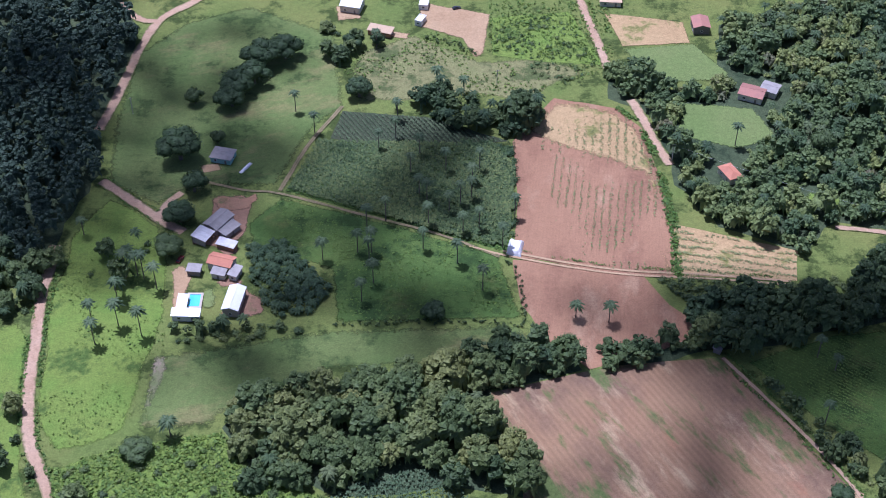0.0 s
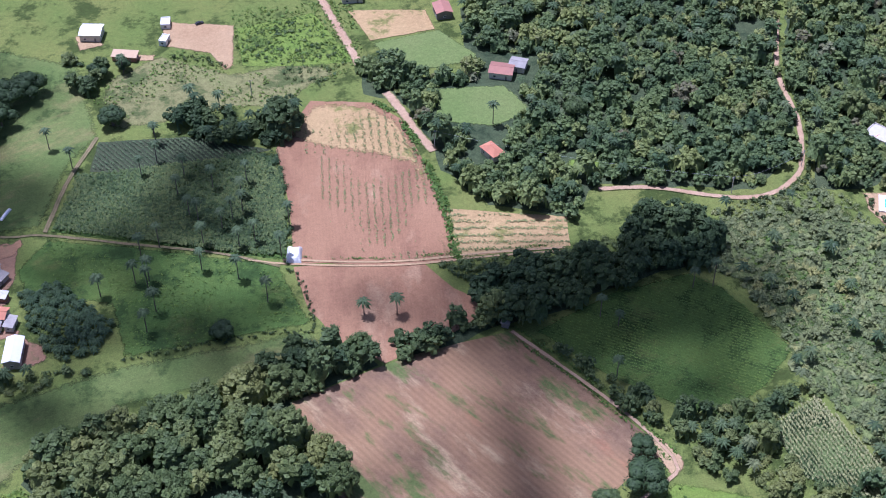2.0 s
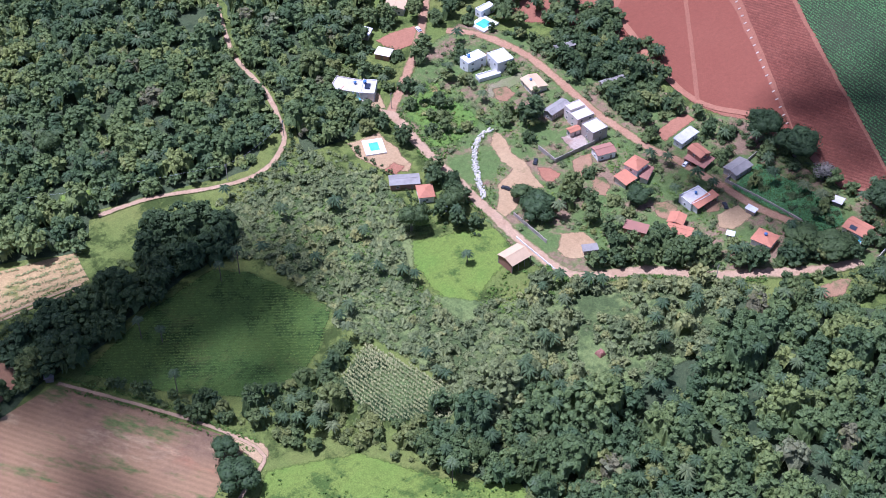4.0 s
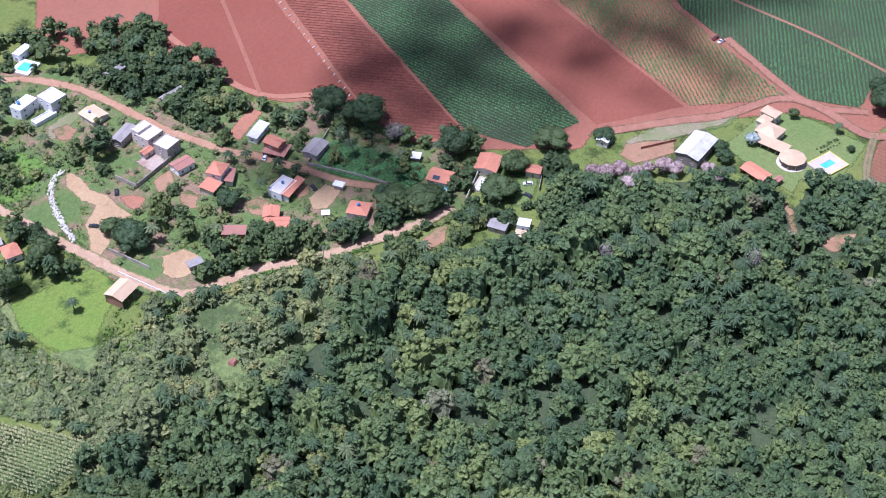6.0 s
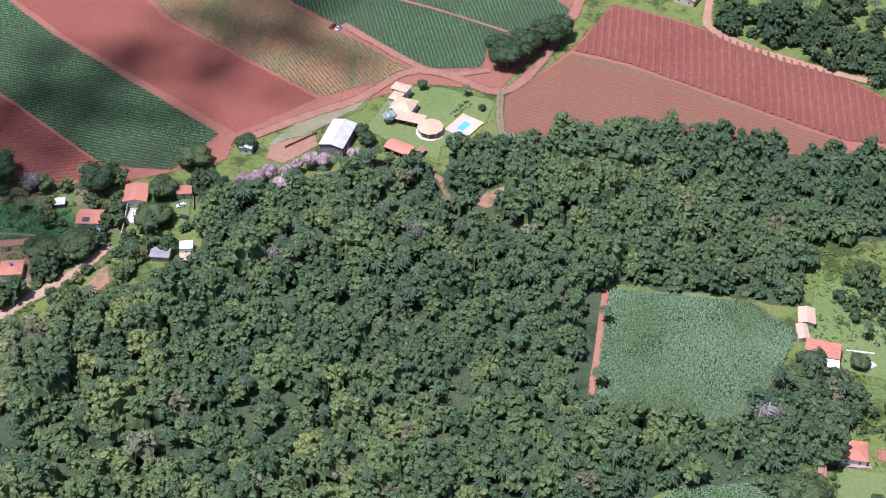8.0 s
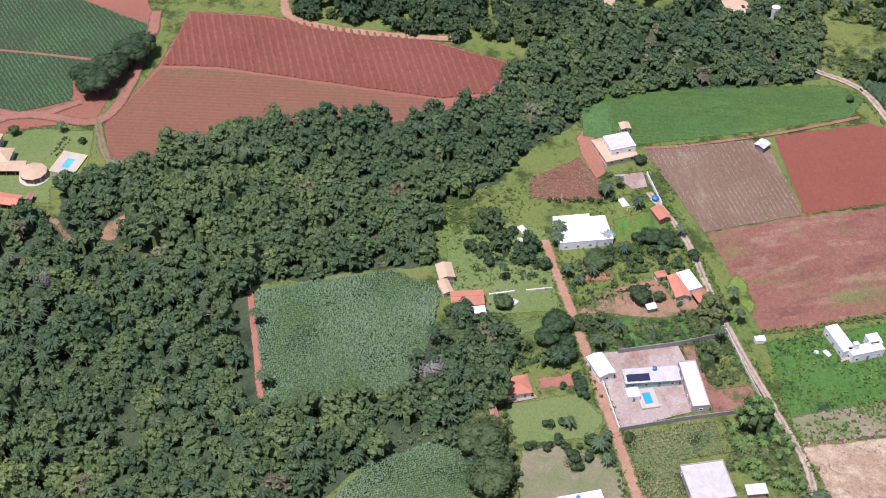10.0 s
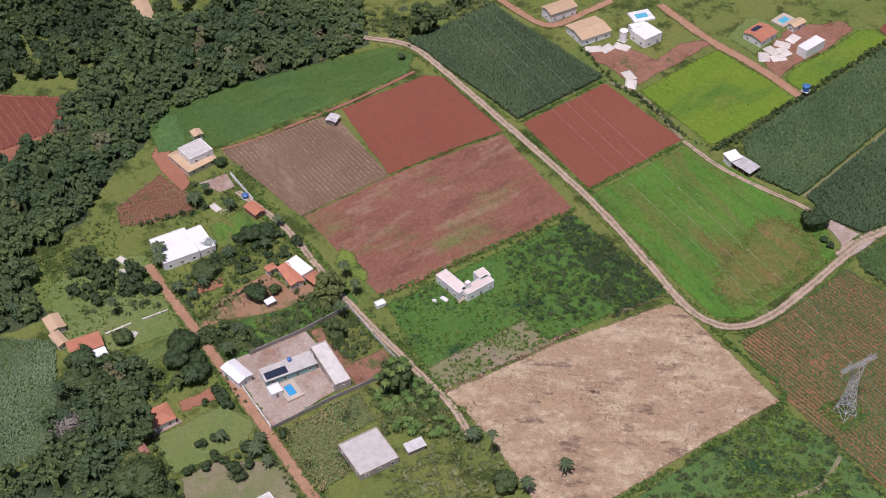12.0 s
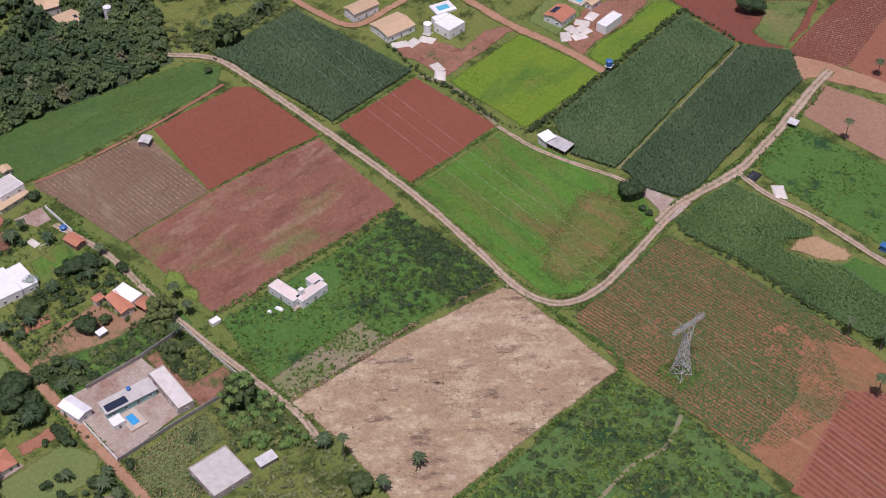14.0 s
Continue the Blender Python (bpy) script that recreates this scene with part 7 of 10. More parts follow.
house(323.2, 438.2, 7.9, 6.1, 302, 3.0, "shed", "pinkwash", "brick", "cluttered unfinished house of raw brick", rise=0.4, group=V)
car(349.9, 445.5, 80, "carwhite", "white car on the village road")
house(350.9, 405.4, 10.9, 6.3, 358, 6.0, "flat", "whitesheet", "white", "white two-storey house with flat roof", group=V, extras=[("tank", -2.0, 1.0, 0.8, 1.2)])
house(360.6, 397.2, 9.5, 8.7, 80, 6.6, "flat", "whitesheet", "white", "white two-storey block with roof terrace", group=V)
house(350.8, 394.3, 11.4, 3.9, 347, 2.2, "flat", "slab", "white", "white terrace below the block", group=V, openings=False)
house(362.3, 375.4, 10.8, 9.1, 78, 3.0, "gable", "cream_tile", "cream", "orange and cream tiled cottage", rise=0.9, group=V, extras=[("tank", 1.0, 1.2, 0.6, 0.8)])
house(393.0, 387.9, 10.7, 4.3, 345, 3.4, "gable", "fibre", "block", "grey-roofed house behind trees", rise=0.8, group=V)
house(390.7, 353.3, 12.5, 3.9, 349, 3.6, "gable", "fibre", "block", "long grey house below the red field", rise=0.9, group=V)
house(356.7, 353.9, 12.8, 5.8, 5, 4.0, "gable", "fibre", "block", "bare block house with dark sheet roof", rise=0.7, group=V)
house(360.9, 347.0, 7.8, 4.5, 352, 7.0, "flat", "whitesheet", "pinkwash", "tall narrow house with white roof", group=V)
house(360.3, 342.0, 9.1, 7.3, 352, 6.0, "flat", "slab", "pinkwash", "unfinished two-storey house with bare slab", group=V)
house(358.5, 331.5, 8.3, 8.1, 355, 6.0, "flat", "whitesheet", "block", "two-storey house with white slab roof", group=V)
house(352.3, 338.2, 6.1, 3.9, 351, 3.0, "gable", "tile", "pinkwash", "small village house with orange roof", rise=0.7, group=V)
house(352.1, 318.9, 9.4, 6.9, 343, 3.6, "gable", "oldtile", "white", "half-built house with red roof", rise=0.9, group=V)
boundary_wall([(333.0, 339.8), (332.4, 328.4), (355.0, 326.9)], 2.4, "block", "bare concrete block wall round a village yard")
house(354.1, 301.4, 8.6, 7.6, 9, 6.0, "hip", "tile", "white", "two-storey white house with red hipped roof", rise=1.8, group=V)
house(346.4, 299.8, 7.4, 7.3, 3, 2.9, "shed", "tile", "cream", "tiled veranda of the two-storey house", rise=0.8, porch=True, name="veranda", category="shed")
house(355.8, 296.5, 9.5, 4.0, 27, 2.9, "shed", "oldtile", "cream", "low side wing with old tiles", rise=0.7, name="side_wing", category="shed", openings=False)
house(387.1, 303.2, 12.4, 5.2, 6, 3.4, "shed", "tin", "white", "white and grey patched house", rise=0.6, group=V)
house(381.3, 290.5, 8.8, 6.4, 266, 5.8, "gable", "tile", "brick", "two-storey brick house with tiled roof", rise=1.0, group=V)
house(380.3, 288.8, 10.7, 8.5, 279, 2.8, "shed", "oldtile", "brick", "tiled porch of the brick house", rise=0.6, porch=True, name="veranda", category="shed")
house(388.9, 274.4, 11.3, 7.8, 2, 3.4, "gable", "fibre", "block", "house with patched dark sheet roof", rise=0.7, group=V)
house(359.9, 272.6, 10.7, 7.2, 356, 4.0, "flat", "slab", "white", "white house with grey slab roof", group=V, extras=[("tank", 1.0, 0.5, 0.6, 0.9)])
house(361.5, 268.1, 13.5, 3.9, 2, 3.4, "shed", "tile", "white", "tiled veranda along the white house", rise=0.8, porch=True, name="veranda", category="shed")
house(343.9, 267.5, 7.1, 7.1, 29, 3.4, "gable", "tile", "cream", "house with red tiled roof", rise=1.1, group=V)
house(339.5, 261.9, 10.8, 6.9, 299, 3.4, "gable", "tile", "cream", "long white-walled house with red roof", rise=1.2, group=V)
house(327.6, 274.7, 10.0, 5.5, 299, 3.0, "shed", "oldtile", "brick", "crumbling brick shed with tile heap", rise=0.4, name="shed", category="shed")
house(373.2, 252.8, 4.9, 3.2, 278, 2.5, "shed", "whitesheet", "block", "low roadside shed with white roof", rise=0.3, name="shed", category="shed", openings=False)
house(363.1, 236.9, 9.2, 8.5, 285, 3.4, "hip", "tile", "white", "tiled house with a small white roof terrace", rise=1.1, group=V, extras=[("tank", 0.0, 0.3, 0.7, 0.9)])
house(355.0, 248.0, 3.5, 2.9, 302, 2.4, "shed", "whitesheet", "block", "tiny white hut among village trees", rise=0.3, name="hut", category="hut", openings=False)
house(397.5, 217.0, 10.5, 8.9, 278, 3.4, "gable", "tile", "cream", "bright red tiled house with solar heater", rise=1.4, group=V, extras=[("solar", -1.0, -2.6, 3.0, 2.0)])
pool(392.6, 213.6, 3.5, 2.7, 283, "small pool before the red house", deck=0.8)
house(405.5, 233.4, 4.4, 4.3, 289, 2.5, "shed", "tin", "wood", "grey sheet hut beside the crop plot", rise=0.3, name="hut", category="hut", openings=False)
car(375.2, 291.7, 15, "carwhite", "white car standing in the village street")
car(368.0, 262.3, 60, "cardark", "dark car in an earth yard")
car(304.3, 328.7, 110, "cardark", "dark pickup on the building site", kind="pickup")
car(325.9, 334.0, 40, "cardark", "dark car beside the block wall")
car(276.6, 334.9, 70, "carwhite", "white car under the garden trees")
house(274.7, 346.3, 8.6, 7.2, 61, 3.4, "hip", "tile", "white", "garden house with bright orange tiled roof", rise=1.3, group=V)
house(272.6, 358.0, 13.2, 7.0, 327, 3.2, "gable", "fibre", "brick", "low house with weathered grey roof", rise=0.8, group=V)
field("yard", [(270.4, 372.0), (279.0, 373.5), (281.0, 366.5), (273.0, 364.5)], M["redyard"], "raked brick-red earth below the pool", wobble=1.0)
pool(277.8, 386.1, 5.6, 4.2, 65, "bright turquoise pool with white paving", deck=2.4, deck_mat="white")
house(276.9, 292.3, 10.6, 9.1, 360, 4.6, "gable", "cream_tile", "brick", "open-sided barn with cream tiled roof", rise=1.3, porch=True, name="barn", category="barn")
boundary_wall([(404.4, 277.3), (379.9, 273.1), (383.3, 251.1), (385.3, 229.6)], 1.8, "block", "grey block wall of the crop plot")
boundary_wall([(287.2, 302.5), (286.5, 278.4)], 1.1, "white", "low white guard wall along the road")
boundary_wall([(295.6, 313.7), (294.6, 292.5)], 2.0, "block", "grey wall above the road bend")
house(304.8, 278.0, 6.6, 3.7, 331, 2.4, "shed", "fibre", "block", "small grey shed on heaped earth", rise=0.4, name="shed", category="shed", openings=False)
house(384.7, 436.3, 9.3, 4.1, 2, 4.0, "flat", "whitesheet", "white", "white house above the pool", group=V)
pool(377.7, 428.8, 6.6, 5.9, 7, "turquoise pool behind the village", deck=2.0, deck_mat="white")
# rip-rap wall of white stones up the bank
LINE = smooth_line([(292.9, 330.1), (297.6, 338.3), (302.0, 345.1), (307.6, 353.4), (313.7, 359.4), (320.3, 363.0), (325.7, 363.5)], 0.5)
rng = np.random.default_rng(3)
stones = thing("stone_revetment", LINE[0].x, LINE[0].y, 0, 0, "curved revetment of piled white stones", "stone wall")
stone_meshes = []
for k in range(4):
    bm = bmesh.new()
    bmesh.ops.create_icosphere(bm, subdivisions=1, radius=0.5)
    for v in bm.verts:
        v.co *= rng.uniform(0.75, 1.2)
    me = bpy.data.meshes.new("stone")
    bm.to_mesh(me)
    bm.free()
    me.materials.append(M["stone"])
    stone_meshes.append(me)
for p in LINE:
    for q in range(3):
        s = new("stone", stone_meshes[int(rng.integers(4))])
        s.parent = stones
        s.matrix_local = pose(p.x - LINE[0].x + rng.uniform(-1.3, 1.3), p.y - LINE[0].y + rng.uniform(-1.0, 1.0), rng.uniform(0.1, 0.7), *rng.uniform(0, 360, 3))
tagged(tarp_heap(268.8, 234.6, 3.4, 3.4, 2.2, 0, "oldtile", "small reddish mound in the scrub", name="termite_mound", seed=8), "", "mound")
# houses at the end of the village road
house(415.0, 203.2, 11.5, 10.4, 11, 3.4, "gable", "tile", "cream", "red tiled house in a walled garden", rise=1.3, group=V)
house(420.7, 184.1, 7.0, 5.7, 284, 3.2, "gable", "tile", "cream", "small red tiled annex by the lawn", rise=0.9, group=V)
pool(403.7, 199.7, 7.3, 5.0, 5, "garden pool under a white cover", water="whitesheet", deck=1.0)
boundary_wall([(390.4, 201.3), (412.0, 205.7)], 2.2, "cream", "pale rendered wall of a garden")
boundary_wall([(412.3, 177.5), (427.2, 182.6)], 2.0, "block", "dark wall beside the lawn")
car(413.5, 183.3, 120, "carwhite", "white car on the shaded lawn")
car(406.5, 179.9, 75, "cardark", "dark car on the lawn")
house(382.0, 181.6, 8.1, 6.2, 275, 3.0, "gable", "fibre", "block", "grey-roofed house by the forest edge", rise=0.6, group=V)
house(387.7, 172.7, 5.3, 4.8, 284, 3.2, "flat", "whitesheet", "white", "small white house by the forest edge", group=V)
house(381.1, 170.3, 6.5, 4.4, 281, 2.8, "shed", "cream_tile", "brick", "brick outhouse with cream tiled roof", rise=0.5, group=V)
house(613.9, -13.7, 10.2, 8.9, 335, 6.0, "flat", "slab", "white", "white two-storey house beyond the ridged field", group="far houses")
house(609.1, -19.4, 11.9, 11.1, 339, 3.4, "gable", "tile", "cream", "tiled house beyond the ridged field", rise=1.1, group="far houses")
house(613.0, -36.3, 10.0, 7.5, 2, 3.4, "gable", "tile", "brick", "red tiled house under trees", rise=1.0, group="far houses")
house(455.6, 166.2, 8.0, 5.7, 1, 3.4, "gable", "whitesheet", "cream", "small white-roofed house in a clump of trees", rise=0.8, group="far houses")

# ---- villa ----
house(466.5, 128.0, 19.0, 11.4, 353, 5.0, "gable", "tin", "wood", "large barn with pale metal roof", rise=1.3, name="barn", category="barn")
house(493.9, 103.8, 10.8, 9.8, 257, 3.8, "hip", "cream_tile", "cream", "villa with broad cream tiled roof", rise=2.0, group="villa buildings")
house(505.2, 107.3, 8.3, 5.9, 254, 5.0, "hip", "cream_tile", "cream", "upper storey of the villa with small hipped roofs", rise=1.4, group="villa buildings")
house(499.7, 108.3, 6.8, 5.4, 343, 4.0, "hip", "cream_tile", "pinkwash", "side wing of the villa", rise=1.1, group="villa buildings")
house(485.9, 100.4, 15.9, 6.0, 260, 3.0, "shed", "cream_tile", "cream", "long veranda of the villa", rise=0.9, porch=True, name="veranda", category="shed")
e = thing("pavilion", 480.6, 89.3, 0, 0, "round pavilion with a cream tiled cone roof", "pavilion")
for k in range(10):
    a, b = 2 * math.pi * k / 10, 2 * math.pi * (k + 1) / 10
    slab_part("roof_segment", [(6 * math.cos(a), 6 * math.sin(a), 3.2), (6 * math.cos(b), 6 * math.sin(b), 3.2), (0, 0, 5.0)], 0.14, "cream_tile", e)
    ob = box_part("post", (-0.15, 0.15, -0.15, 0.15, 0, 3.15), "pinkwash", e)
    ob.location = (5.3 * math.cos(a), 5.3 * math.sin(a), 0)
bm = bmesh.new()
bmesh.ops.create_cone(bm, cap_ends=True, segments=24, radius1=6.6, radius2=6.5, depth=0.5)
part("plinth", bm, M["paving"], e)
BLOCKED.append((480.6, 89.3, 7.0, 7.0, 0.0))
house(464.4, 100.0, 12.5, 7.2, 248, 3.0, "gable", "tile", "brick", "long red tiled outbuilding", rise=1.1, porch=True, name="outbuilding", category="shed")
house(464.7, 90.3, 3.9, 3.1, 342, 2.5, "gable", "oldtile", "brick", "little brick shed with old tiles", rise=0.6, name="shed", category="shed", openings=False)
pool(486.3, 75.0, 6.4, 3.2, 334, "villa pool in a paved terrace with yellow kerb", deck=3.8, border="yellow")
post_fence([(478.8, 117.7), (513.0, 111.3), (516.5, 89.9), (510.2, 62.7), (517.8, 61.2)], "white-posted fence round the villa lawn")
post_fence([(507.2, 62.6), (492.7, 63.2), (476.9, 66.2)], "fence beside the red gully")
hedge([(494.9, 82.1), (505.3, 76.4)], 0.6, 1.0, "clipped hedge on the lawn")
hedge([(494.0, 80.0), (503.5, 74.8)], 0.6, 1.0, "clipped hedge on the lawn", seed=2)
car(553.4, 148.0, 160, "carwhite", "small white truck at the field's edge", kind="pickup")
car(554.6, 151.3, 160, "carred", "red tractor at the field's edge", kind="pickup")

# ---- houses between cane and fields ----
G = "lane houses"
house(389.2, -73.1, 8.7, 6.6, 1, 3.0, "gable", "cream_tile", "cream", "cream-roofed house beside the cane", rise=0.9, group=G)
house(380.5, -71.5, 7.9, 4.5, 9, 2.9, "gable", "cream_tile", "cream", "low link building with cream tiled roof", rise=0.7, group=G)
house(372.5, -78.7, 12.9, 8.3, 264, 3.1, "gable", "tile", "white", "house with broad orange tiled roof", rise=1.2, group=G)
house(365.6, -81.2, 6.6, 4.1, 267, 2.7, "shed", "whitesheet", "white", "white metal lean-to roof", rise=0.3, porch=True, name="lean_to", category="shed")
house(452.8, -160.1, 16.3, 15.2, 9, 3.0, "hip", "cream_tile", "cream", "large new house with cream tiled skirt roof", rise=1.2, group=G)
house(452.8, -161.9, 11.4, 10.1, 277, 6.4, "flat", "slab", "white", "upper white storey of the new house", group=G)
house(467.1, -168.8, 5.0, 4.8, 359, 3.0, "gable", "cream_tile", "cream", "small outbuilding with cream tiled roof", rise=0.6, group=G)
house(407.6, -167.2, 8.2, 5.5, 11, 3.0, "gable", "tile", "brick", "small brick shed with orange roof", rise=0.8, name="shed", category="shed")
tank_tower(418.4, -168.2, "blue water tank on a low stand", leg=0.5, radius=1.4, height=3.4)
boundary_wall([(435.6, -169.8), (414.7, -170.2)], 1.8, "white", "white plot wall beside the stalk field")
house(403.4, -129.3, 16.3, 15.1, 357, 4.0, "flat", "whitesheet", "white", "modern white house with flat roof", group=G)
house(402.4, -140.3, 14.6, 6.5, 359, 3.5, "flat", "whitesheet", "white", "white annex with flat roof", group=G)
house(364.3, -161.3, 12.5, 6.3, 359, 3.3, "gable", "tile", "cream", "garden house with orange tiled roof", rise=0.9, group=G)
house(366.2, -166.1, 10.7, 5.7, 11, 3.9, "flat", "whitesheet", "white", "white flat-roofed wing of a garden house", group=G)
house(357.7, -168.4, 6.2, 5.7, 11, 3.1, "hip", "tile", "cream", "open carport with orange tiled roof", rise=0.9, porch=True, name="carport", category="shed")
house(372.4, -156.5, 4.7, 3.6, 275, 2.9, "hip", "tile", "white", "tiny orange-roofed chapel-like hut", rise=0.8, name="hut", category="hut")
house(356.1, -147.8, 4.1, 2.9, 276, 2.4, "shed", "whitesheet", "block", "small garden shed with white roof", rise=0.3, name="shed", category="shed", openings=False)
house(328.8, -120.2, 11.1, 6.7, 12, 3.9, "gable", "whitesheet", "white", "white barn in the walled yard", rise=0.8, name="barn", category="barn")
house(321.0, -137.3, 20.6, 7.0, 265, 3.4, "shed", "slab", "turquoise", "long low house with grey slab roof and turquoise wall", rise=0.3, group=G, extras=[("solar", -5.2, -1.0, 8.5, 3.4), ("tank", 1.5, 2.2, 0.8, 1.2)])
house(314.5, -128.4, 4.5, 4.4, 268, 2.9, "flat", "whitesheet", "white", "small white pool cabin", group=G)
house(314.3, -151.3, 22.0, 6.4, -4, 3.6, "flat", "slab", "block", "long grey block building with bare slab roof", group=G)
pool(312.5, -133.5, 5.3, 3.0, 0, "deep blue kidney pool in cream paving", water="bluewater", deck=1.9)
boundary_wall([(336.6, -129.4), (336.4, -151.5), (338.2, -172.9)], 2.2, "fibre", "grey precast panel wall")
boundary_wall([(334.3, -119.7), (318.2, -119.5), (300.0, -119.5)], 1.8, "white", "white wall of the yard along the lane")
boundary_wall([(300.0, -119.5), (300.8, -142.7), (300.2, -172.5)], 2.0, "fibre", "grey precast panel wall on the lower side")
boundary_wall([(340.4, -172.9), (319.0, -173.2), (299.6, -174.5)], 1.6, "slab", "pale wall along the farm track")
house(325.1, -87.7, 10.0, 9.0, 270, 3.1, "hip", "tile", "white", "white bungalow with orange tiled roof", rise=1.5, group=G)
field("patio", [(327.0, -78.4), (330.5, -84.3), (322.7, -83.6), (322.1, -93.7), (320.2, -94.4), (319.5, -80.2)], M["concrete"], "paved surround of the bungalow", wobble=0.2)
house(314.6, -77.0, 5.4, 2.9, 360, 2.5, "gable", "oldtile", "brick", "small red-roofed shed under trees", rise=0.5, name="shed", category="shed", openings=False)
house(271.0, -97.8, 15.1, 5.1, 272, 3.4, "flat", "slab", "white", "white flat-roofed house with roof tank", group=G, extras=[("tank", -1.0, 0.5, 0.7, 1.0)])
house(271.3, -142.5, 15.9, 15.3, 359, 3.0, "flat", "slab", "block", "unfinished ground floor under a bare concrete slab", group=G)
house(265.2, -157.6, 7.3, 4.2, 266, 2.6, "shed", "tin", "block", "little sheet-roofed hut by the slab", rise=0.4, name="hut", category="hut", openings=False)
field("bare_ground", [(383.4, -127.0), (380.1, -140.3), (374.0, -138.0), (375.7, -124.3)], M["redyard"], "dug red garden bed", wobble=1.5)
field("lawn", [(358.1, -91.8), (361.1, -105.2), (354.2, -106.4), (349.9, -92.5)], M["pasture"], "close-mown pale playing lawn", wobble=1.0)
boundary_wall([(375.5, -88.1), (375.6, -98.4)], 0.7, "stone", "low rubble wall across the orchard grass", thick=0.6)
boundary_wall([(375.2, -103.0), (374.7, -113.3)], 0.7, "stone", "broken low rubble wall near the lane", thick=0.5)
for k, (px, py, a) in enumerate(((410.7, -109.5, 20), (404.0, -108.0, 70), (371.0, -96.0, 40), (420.0, -155.0, 10))):
    tarp_heap(px, py, 5.5, 3.2, 0.6, a, "stone", "pale rubble and sheeting lying on grass", name="debris_mound", seed=40 + k)
goal = thing("football_goal", 414.1, -156.8, 0.1, 265, "small white-painted football goal on the lawn", "goal")
for px in (-1.8, 1.8):
    box_part("goal_post", (px - 0.07, px + 0.07, -0.07, 0.07, 0, 2.0), "white", goal)
    box_part("back_stay", (px - 0.05, px + 0.05, 0.1, 1.3, 0.05, 0.13), "white", goal)
box_part("crossbar", (-1.87, 1.87, -0.07, 0.07, 2.0, 2.14), "white", goal)
for k in range(7):
    hedge([(362.3 + 0.4 * k - 3.0, -119.5 - 3.9 * k), (367.1 + 0.4 * k, -120.0 - 3.9 * k)], 0.5, 0.7, "planted garden row on bare earth", spacing=1.1, seed=60 + k, tint=(0.2, 0.8))
# unfinished U-shaped house in the meadow
U = "wings of the unfinished house"
house(326.0, -212.3, 13.7, 5.1, 8, 4.0, "flat", "pinkwash", "white", "long white wing of an unfinished house", group=U, extras=[("chimney", -6.2, -2.6, 1.6, 1.8)])
house(319.2, -219.7, 13.2, 4.5, 275, 4.0, "flat", "pinkwash", "white", "front wing of an unfinished white house with wide windows", group=U)
house(323.3, -224.6, 5.3, 4.8, 2, 4.0, "flat", "pinkwash", "white", "short white wing of an unfinished house", group=U)
field("patio", [(319.3, -209.5), (320.3, -214.6), (318.3, -215.1), (317.3, -210.0)], M["concrete"], "pale porch slab of the unfinished house", wobble=0.1)
tarp_heap(322.6, -206.4, 3.6, 1.8, 0.9, 20, "whitesheet", "white sheeted building materials", name="tarpaulin_cover", seed=5)
tarp_heap(323.7, -202.6, 1.8, 1.4, 1.0, 60, "whitesheet", "small white heap of materials", name="tarpaulin_cover", seed=6)
house(333.1, -183.7, 3.9, 2.7, 268, 1.6, "flat", "whitesheet", "white", "low white water box in the meadow", name="water_box", category="tank", openings=False)

# ---- houses beyond the fields ----
N = "new plot houses"
house(444.3, -224.9, 5.7, 5.3, 305, 2.8, "gable", "tin", "wood", "grey sheet-roofed hut at the field corner", rise=0.6, name="hut", category="hut", openings=False)
house(326.5, -357.0, 6.5, 5.9, 264, 3.8, "shed", "whitesheet", "white", "white field store with sheet roof", rise=0.5, name="field_store", category="shed", openings=False)
house(319.6, -358.4, 10.5, 6.9, 188, 2.9, "shed", "tin", "wood", "open sheet-roofed machine shed", rise=0.5, porch=True, name="machine_shed", category="shed")
house(261.0, -447.6, 4.6, 4.1, 195, 2.5, "shed", "tin", "wood", "small tin-roofed shelter by the track", rise=0.4, porch=True, name="shelter", category="shed")
tarp_heap(236.4, -406.5, 9, 5.5, 1.0, -40, "stone", "white plastic sheeting spread over a pile", name="sheet_pile", seed=7)
tarp_heap(250.3, -406.8, 5, 6, 1.6, 10, "cardark", "dark plastic drums and rubbish heap", name="rubbish_heap", seed=9)
house(439.1, -363.9, 17.5, 15.0, 267, 3.8, "gable", "cream_tile", "white", "white house with broad pale roof", rise=1.3, group=N)
car(434.2, -371.1, 30, "cardark", "dark car at the white house")
tank_tower(425.7, -374.8, "white tower tank beside the new house", mat="white", leg=0.3, radius=2.0, height=7.5)
house(420.5, -384.5, 11.0, 10.5, 274, 5.0, "flat", "whitesheet", "white", "modern white villa with flat roofs", group=N)
house(428.3, -386.0, 8.5, 4.6, 259, 3.6, "flat", "whitesheet", "white", "white wing of the modern villa", group=N)
pool(437.2, -395.2, 6.4, 4.0, 257, "turquoise pool behind the white villa", deck=2.4, deck_mat="white")
house(460.6, -362.0, 16.1, 8.9, 268, 5.0, "gable", "cream_tile", "white", "pale house at the street corner", rise=1.2, group=N)
house(391.6, -431.7, 13.0, 11.5, 280, 3.8, "gable", "tile", "white", "orange-roofed house with roof solar panels", rise=1.3, group=N, extras=[("solar", 0.0, 2.6, 6.0, 3.0)])
house(370.5, -444.8, 13.8, 5.6, 278, 4.8, "flat", "whitesheet", "white", "plain white hall under construction", group=N, openings=False)
house(388.8, -452.8, 8.8, 5.0, 276, 3.4, "gable", "cream_tile", "white", "small pale house with tiled roof", rise=0.8, group=N)
pool(396.5, -452.0, 6.0, 3.6, 280, "garden pool on a pale terrace", deck=2.2)
